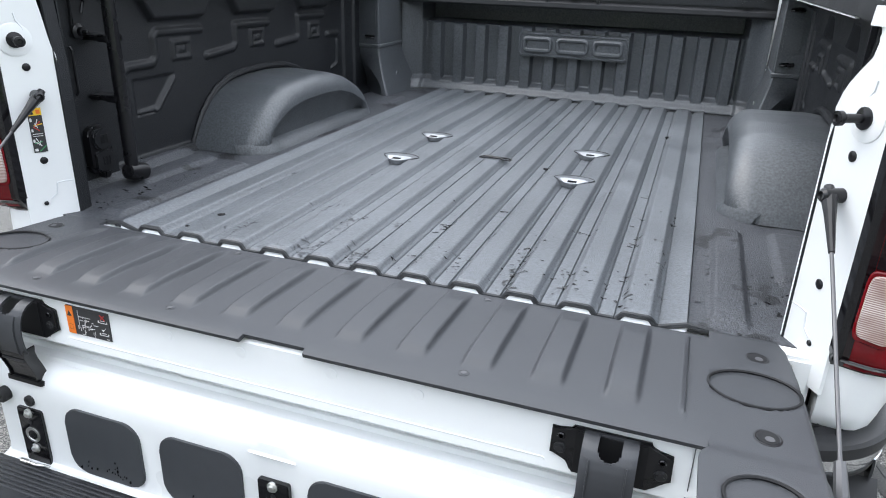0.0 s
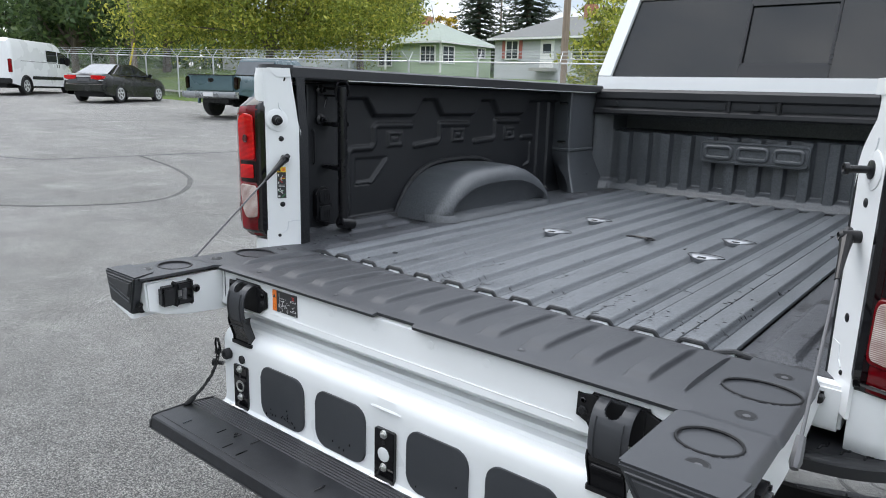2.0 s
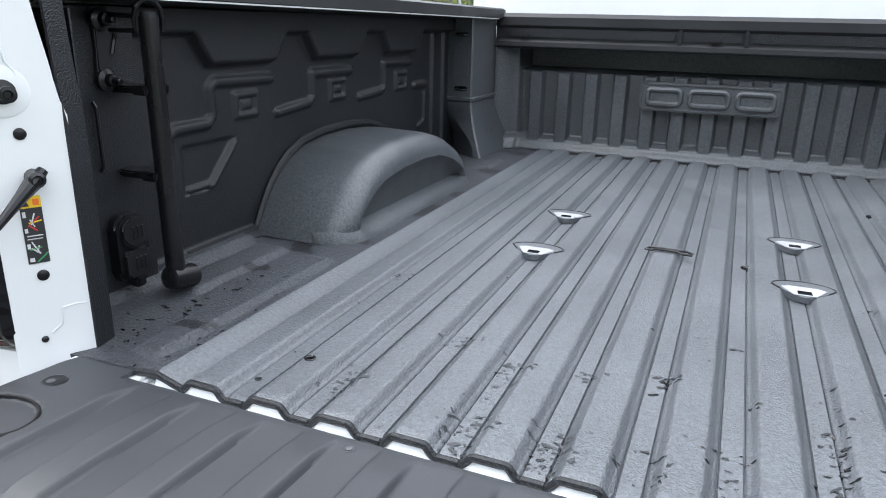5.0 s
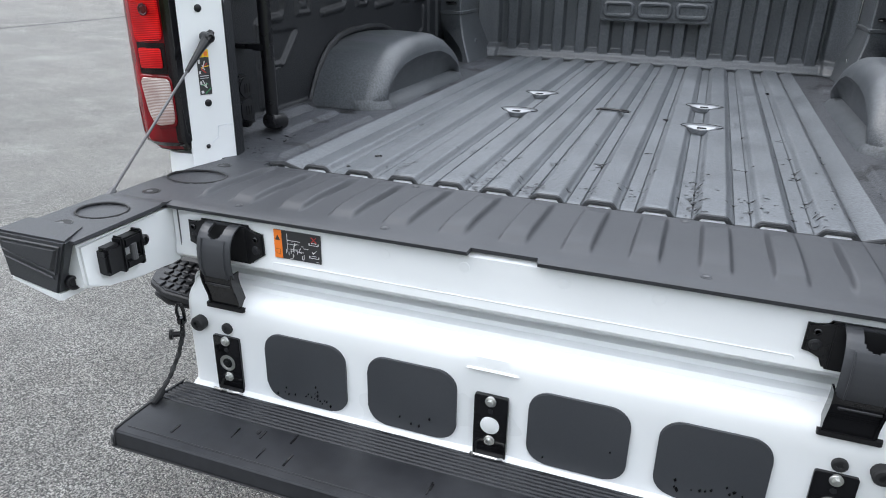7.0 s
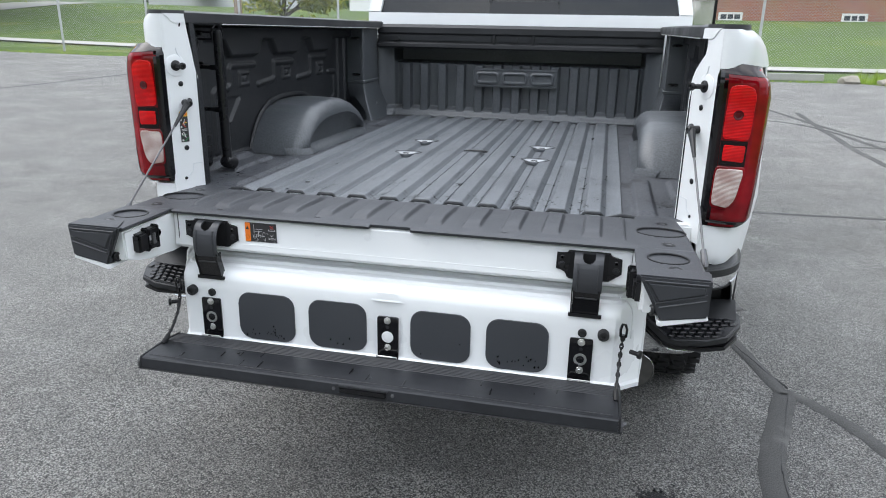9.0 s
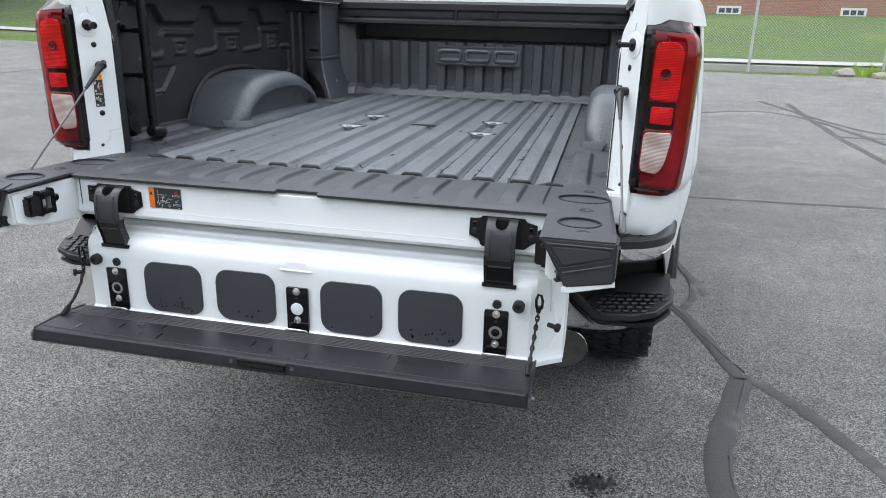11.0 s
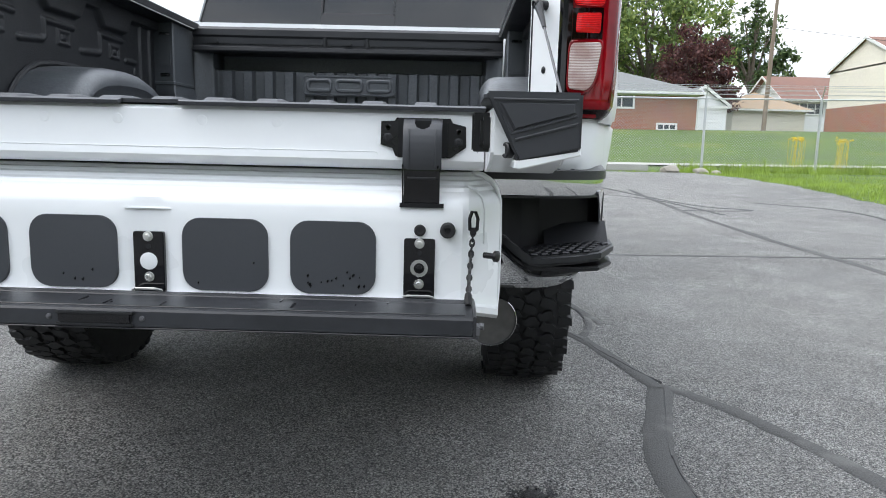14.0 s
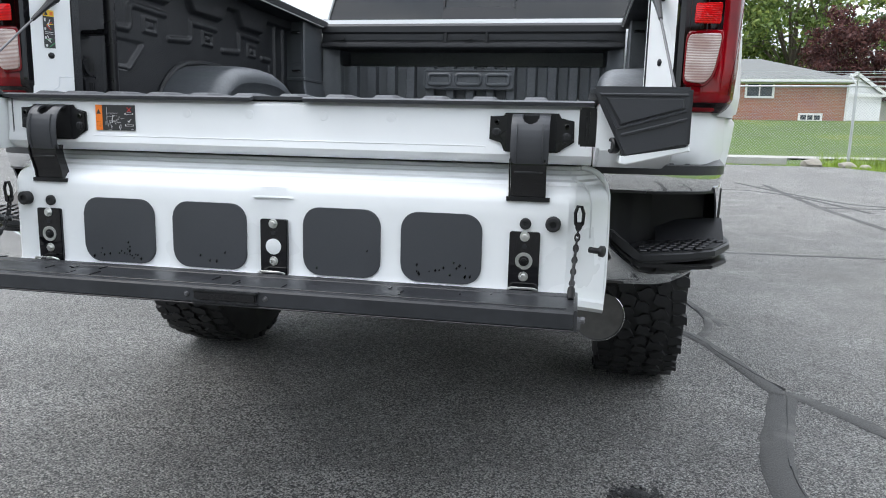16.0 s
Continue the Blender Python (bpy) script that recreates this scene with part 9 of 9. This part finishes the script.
def car_shell(bm, y0, y1, belt, plan, half, sill, axles, arch, crown=0.03, tuck=0.10, n=72):
    """Sides with a round shoulder, open wheel arches, a top that follows the belt line, and closed ends."""
    rows = []
    for i in range(n + 1):
        y = y0 + (y1 - y0) * i / n
        low = lerp_table(sill, y)
        for a in axles:
            d = arch * arch - (y - a) ** 2
            if d > 0:
                low = max(low, arch * 0.72 + math.sqrt(d))
        top, w = lerp_table(belt, y), half * lerp_table(plan, y)
        low = min(low, top - 0.12)
        right = []
        for k in range(9):
            v = k / 8
            z = low + (top - low) * v
            h = (z - 0.25) / max(0.3, top - 0.25)
            right.append((w * (1 - tuck * max(0.0, h - 0.45) ** 2 * 2.2 - 0.05 * max(0.0, 0.35 - h) - 0.05 * smooth(0.93, 1.0, v)), z))
        ring = [(x, y, z) for x, z in right] + [(right[-1][0] * 0.55, y, top + crown * 0.8), (0.0, y, top + crown), (-right[-1][0] * 0.55, y, top + crown * 0.8)] + [(-x, y, z) for x, z in right[::-1]]
        rows.append([bm.verts.new(p) for p in ring])
    m = len(rows[0])
    for a, b in zip(rows, rows[1:]):
        for k in range(m - 1):
            bm.faces.new((a[k], b[k], b[k + 1], a[k + 1]))
    bm.faces.new(rows[0])
    bm.faces.new(rows[-1][::-1])
    bmesh.ops.recalc_face_normals(bm, faces=bm.faces[:])


def underside(root, y0, y1, w, z0, z1):
    bm = bmesh.new()
    box(bm, (-w, y0, z0), (w, y1, z1), 0.04)
    part("underside", bm, POCKET, root)


def greenhouse(bm, low, high, wl, wh, zl, zh):
    """low and high: y of back and front at the belt and at the roof."""
    c = [(-wl, low[0], zl), (wl, low[0], zl), (wl, low[1], zl), (-wl, low[1], zl), (-wh, high[0], zh), (wh, high[0], zh), (wh, high[1], zh), (-wh, high[1], zh)]
    v = [bm.verts.new(p) for p in c]
    for f in ((0, 1, 5, 4), (1, 2, 6, 5), (2, 3, 7, 6), (3, 0, 4, 7), (4, 5, 6, 7), (3, 2, 1, 0)):
        bm.faces.new([v[i] for i in f])


def side_pane(name, root, s, low, high, zl, zh, xl, xh, mat):
    bm = bmesh.new()
    sheet(bm, lambda u, v: (s * (xl + (xh - xl) * v), (low[0] + (low[1] - low[0]) * u) * (1 - v) + (high[0] + (high[1] - high[0]) * u) * v, zl + (zh - zl) * v), 3, 3, 0.012)
    part(name, bm, mat, root)


def sedan(x, y, rz):
    root = thing("sedan_car", "black sedan car parked on the asphalt", "car", "parked vehicles", (x, y, ground_z(x, y)), rz)
    bm = bmesh.new()
    car_shell(bm, -2.27, 2.30, [(-2.27, 0.92), (-2.22, 1.02), (-2.05, 1.06), (-1.5, 1.05), (-0.6, 1.00), (0.9, 0.98), (1.5, 0.94), (2.0, 0.80), (2.24, 0.66), (2.30, 0.56)],
              [(-2.27, 0.78), (-2.15, 0.92), (-1.8, 0.985), (-0.9, 1.0), (0.9, 1.0), (1.7, 0.97), (2.1, 0.86), (2.30, 0.66)], 0.895,
              [(-2.27, 0.42), (-2.1, 0.28), (-0.9, 0.20), (0.9, 0.20), (2.1, 0.26), (2.3, 0.36)], (-1.32, 1.37), 0.37)
    part("body", bm, PAINT_BLACK, root, sharp=45)
    underside(root, -2.0, 2.0, 0.66, 0.20, 0.62)
    bm = bmesh.new()
    greenhouse(bm, (-1.80, 1.18), (-0.92, 0.22), 0.80, 0.58, 0.98, 1.46)
    bmesh.ops.bevel(bm, geom=bm.edges[:], offset=0.07, segments=4, affect="EDGES")
    part("roof", bm, PAINT_BLACK, root, sharp=50)
    for s in (-1, 1):
        side_pane("side_window", root, s, (-1.15, -0.20), (-0.85, -0.22), 1.03, 1.38, 0.793, 0.635, GLASS_CAR)
        side_pane("side_window", root, s, (-0.10, 0.84), (-0.10, 0.24), 1.03, 1.38, 0.793, 0.635, GLASS_CAR)
        bm = bmesh.new()
        tube(bm, [(s * 0.792, -1.45, 1.035), (s * 0.800, -0.2, 1.022), (s * 0.795, 0.95, 1.015)], 0.010, 6)
        part("window_trim", bm, PLASTIC_SMOOTH, root)
        for wy in (-0.15, 0.42):
            bm = bmesh.new()
            box(bm, (s * 0.890 - 0.012, wy - 0.30, 0.83), (s * 0.890 + 0.012, wy - 0.14, 0.86), 0.008)
            part("door_handle", bm, PAINT_BLACK, root)
        bm = bmesh.new()
        prism(bm, [(s * 0.30, 0.86), (s * 0.30, 0.985), (s * 0.66, 0.995), (s * 0.795, 0.97), (s * 0.80, 0.88), (s * 0.66, 0.83)], "y", -2.295, -2.03, 0.015)
        part("tail_lamp", bm, LENS_BRIGHT, root)
        bm = bmesh.new()
        box(bm, (s * 0.70 - 0.09, -2.285, 0.795), (s * 0.70 + 0.07, -2.20, 0.835), 0.012)
        part("lamp_foot", bm, ALLOY, root)
        for wy in (-1.32, 1.37):
            far_wheel(root, s * 0.785, wy, 0.33, 0.21)
        bm = bmesh.new()
        box(bm, (s * 0.93 - 0.09, 0.66, 0.99), (s * 0.93 + 0.08, 0.78, 1.12), 0.035)
        part("mirror", bm, PAINT_BLACK, root)
    bm = bmesh.new()
    sheet(bm, lambda u, v: ((-0.68 + 1.36 * u) * (1 - 0.22 * v), -1.815 + 0.80 * v, 1.055 + 0.365 * v), 3, 3, 0.014)
    part("rear_window", bm, SKY_GLASS, root)
    bm = bmesh.new()
    box(bm, (-0.30, -2.300, 0.925), (0.30, -2.20, 0.975), 0.01)
    part("chrome_strip", bm, ALLOY, root)
    bm = bmesh.new()
    box(bm, (-0.26, -2.298, 0.76), (0.26, -2.20, 0.885), 0.01)
    part("number_plate", bm, CABLE, root)
    bm = bmesh.new()
    box(bm, (-0.80, -2.33, 0.40), (0.80, -2.15, 0.70), 0.05, 3)
    part("rear_bumper", bm, PAINT_BLACK, root)


def old_pickup(x, y, rz):
    root = thing("teal_pickup", "faded teal pickup truck parked by the fence", "pickup truck", "parked vehicles", (x, y, ground_z(x, y)), rz)
    bm = bmesh.new()
    car_shell(bm, -2.85, 2.75, [(-2.85, 1.24), (-0.76, 1.25), (1.2, 1.23), (1.6, 1.22), (2.5, 1.14), (2.75, 1.04)], [(-2.85, 0.97), (-2.78, 1.0), (1.5, 1.0), (2.4, 0.98), (2.75, 0.90)], 0.99,
              [(-2.85, 0.70), (-2.3, 0.62), (-0.9, 0.52), (1.2, 0.52), (2.75, 0.60)], (-1.75, 1.85), 0.50, 0.0, 0.06)
    part("body", bm, PAINT_TEAL, root, sharp=40)
    bm = bmesh.new()
    greenhouse(bm, (-0.72, 1.55), (-0.55, 0.75), 0.90, 0.72, 1.20, 1.84)
    bmesh.ops.bevel(bm, geom=bm.edges[:], offset=0.06, segments=3, affect="EDGES")
    part("cab_roof", bm, PAINT_TEAL, root, sharp=50)
    bm = bmesh.new()
    sheet(bm, lambda u, v: ((-0.78 + 1.56 * u) * (1 - 0.16 * v), -0.735 + 0.13 * v, 1.29 + 0.44 * v), 2, 2, 0.02)
    part("rear_window", bm, SKY_GLASS, root)
    for s in (-1, 1):
        side_pane("side_window", root, s, (-0.60, 0.10), (-0.5, 0.08), 1.27, 1.72, 0.898, 0.750, GLASS_CAR)
        side_pane("side_window", root, s, (0.18, 1.20), (0.18, 0.70), 1.27, 1.72, 0.898, 0.750, GLASS_CAR)
        for wy in (-1.75, 1.85):
            far_wheel(root, s * 0.85, wy, 0.42, 0.28, GLOSS_BLACK)
            bm = bmesh.new()
            tube(bm, [(s * 0.985, wy + 0.53 * math.cos(radians(a)), 0.40 + 0.49 * math.sin(radians(a))) for a in range(0, 181, 12)], 0.05, 8)
            part("arch_flare", bm, PAINT_TEAL, root)
        bm = bmesh.new()
        box(bm, (s * 0.895 - 0.075, -2.89, 0.84), (s * 0.895 + 0.075, -2.72, 1.20), 0.025)
        part("tail_lamp", bm, LENS_DARK, root)
        bm = bmesh.new()
        box(bm, (s * 1.07 - 0.10, 1.05, 1.24), (s * 1.07 + 0.10, 1.18, 1.45), 0.03)
        part("mirror", bm, PLASTIC_SMOOTH, root)
        bm = bmesh.new()
        box(bm, (s * 0.985 - 0.02, -2.80, 0.80), (s * 0.985 + 0.02, -2.30, 0.845), 0.012)
        part("side_moulding", bm, PAINT_TEAL, root)
        bm = bmesh.new()
        box(bm, (s * 0.86 - 0.05, -2.86, 1.245), (s * 0.86 + 0.05, -0.78, 1.275), 0.012)
        part("bed_rail", bm, PLASTIC_SMOOTH, root)
    bm = bmesh.new()
    box(bm, (-0.80, -2.895, 0.80), (0.80, -2.83, 1.235), 0.02)
    tg = part("tailgate", bm, PAINT_TEAL, root)
    bm = bmesh.new()
    box(bm, (-0.81, -2.900, 1.236), (0.81, -2.82, 1.262), 0.008)
    part("gate_cap", bm, PLASTIC_SMOOTH, tg)
    bm = bmesh.new()
    box(bm, (-0.80, -2.905, 0.80), (0.80, -2.89, 0.86), 0.007)
    part("gate_ledge", bm, PAINT_TEAL, tg)
    bm = bmesh.new()
    lathe(bm, [(0.09, 0), (0.09, 0.01), (0.07, 0.012), (0.06, 0.004), (0.002, 0.004)], Matrix.Translation((0, -2.893, 1.10)) @ pose(0, 0, 0, 90) @ Matrix.Diagonal((1.2, 0.75, 1, 1)), 16)
    part("handle", bm, GLOSS_BLACK, tg)
    bm = bmesh.new()
    box(bm, (-0.80, -2.84, 1.235), (0.80, -0.85, 1.256), 0.004)
    part("bed_opening", bm, PLASTIC_SMOOTH, root)
    bm = bmesh.new()
    prism(bm, [(-2.86, 0.56), (-3.03, 0.60), (-3.05, 0.66), (-3.03, 0.76), (-2.86, 0.77)], "x", -0.99, 0.99, 0.02)
    bp = part("rear_bumper", bm, DULL_CHROME, root, "dulled chrome bumper")
    bm = bmesh.new()
    box(bm, (-0.18, -3.056, 0.62), (0.18, -3.03, 0.74), 0.005)
    part("number_plate", bm, LABEL_WHITE, bp)
    bm = bmesh.new()
    box(bm, (-0.5, -2.7, 0.42), (0.5, 2.4, 0.62), 0.03)
    tube(bm, [(-0.8, -1.75, 0.42), (0.8, -1.75, 0.42)], 0.08, 8)
    lathe(bm, [(0.002, -0.13), (0.10, -0.11), (0.15, 0.0), (0.10, 0.11), (0.002, 0.13)], Matrix.Translation((0, -1.75, 0.42)), 12)
    part("chassis", bm, BLACK_METAL, root)


def van(x, y, rz):
    root = thing("white_van", "white high-roof van parked by the fence", "van", "parked vehicles", (x, y, ground_z(x, y)), rz)
    bm = bmesh.new()
    car_shell(bm, -2.95, 3.02, [(-2.95, 2.14), (-2.80, 2.28), (0.7, 2.28), (1.15, 2.22), (1.5, 2.08), (2.12, 1.40), (2.6, 1.22), (2.95, 1.06), (3.02, 0.9)], [(-2.95, 0.95), (-2.8, 1.0), (1.9, 1.0), (2.5, 0.95), (3.02, 0.80)], 1.02,
              [(-2.95, 0.46), (-2.4, 0.36), (2.4, 0.34), (3.02, 0.36)], (-1.85, 2.0), 0.44, 0.04, 0.09, 90)
    part("body", bm, PAINT_VAN, root, sharp=40)
    underside(root, -2.8, 2.8, 0.72, 0.26, 0.80)
    for s in (-1, 1):
        side_pane("side_window", root, s, (0.05, 1.02), (0.05, 1.02), 1.44, 1.92, 1.032, 1.014, GLASS_CAR)
        side_pane("door_window", root, s, (1.12, 1.98), (1.12, 1.52), 1.38, 1.90, 1.032, 1.014, GLASS_CAR)
        bm = bmesh.new()
        box(bm, (s * 1.015 - 0.02, -1.3, 0.64), (s * 1.015 + 0.02, 1.5, 0.78), 0.012)
        part("side_moulding", bm, PLASTIC_SMOOTH, root)
        for wy in (1.00, 1.22):
            bm = bmesh.new()
            box(bm, (s * 1.012 - 0.015, wy - 0.04, 1.18), (s * 1.012 + 0.015, wy + 0.04, 1.36), 0.012)
            part("door_handle", bm, PLASTIC_SMOOTH, root)
        bm = bmesh.new()
        box(bm, (s * 1.012 - 0.012, -2.2, 1.385), (s * 1.012 + 0.012, 0.9, 1.405), 0.004)
        part("slide_rail", bm, PLASTIC_SMOOTH, root)
        for wy in (-1.85, 2.0):
            far_wheel(root, s * 0.90, wy, 0.36, 0.24)
            bm = bmesh.new()
            tube(bm, [(s * 1.0, wy + 0.46 * math.cos(radians(a)), 0.32 + 0.46 * math.sin(radians(a))) for a in range(0, 181, 12)], 0.05, 8)
            part("wheel_arch", bm, PLASTIC_SMOOTH, root)
        bm = bmesh.new()
        box(bm, (s * 1.15 - 0.11, 1.72, 1.32), (s * 1.15 + 0.11, 1.86, 1.68), 0.04)
        part("mirror", bm, PLASTIC_SMOOTH, root)
        bm = bmesh.new()
        box(bm, (s * 0.95 - 0.06, -2.99, 0.90), (s * 0.95 + 0.06, -2.85, 1.45), 0.02)
        part("tail_lamp", bm, LENS_RED, root)
    bm = bmesh.new()
    box(bm, (-0.98, -3.03, 0.44), (0.98, -2.88, 0.66), 0.03)
    part("rear_bumper", bm, PLASTIC_SMOOTH, root)


sedan(-27.9, 12.75, 31)
old_pickup(-18.85, 13.4, 18)
van(-34.5, 11.6, 43)
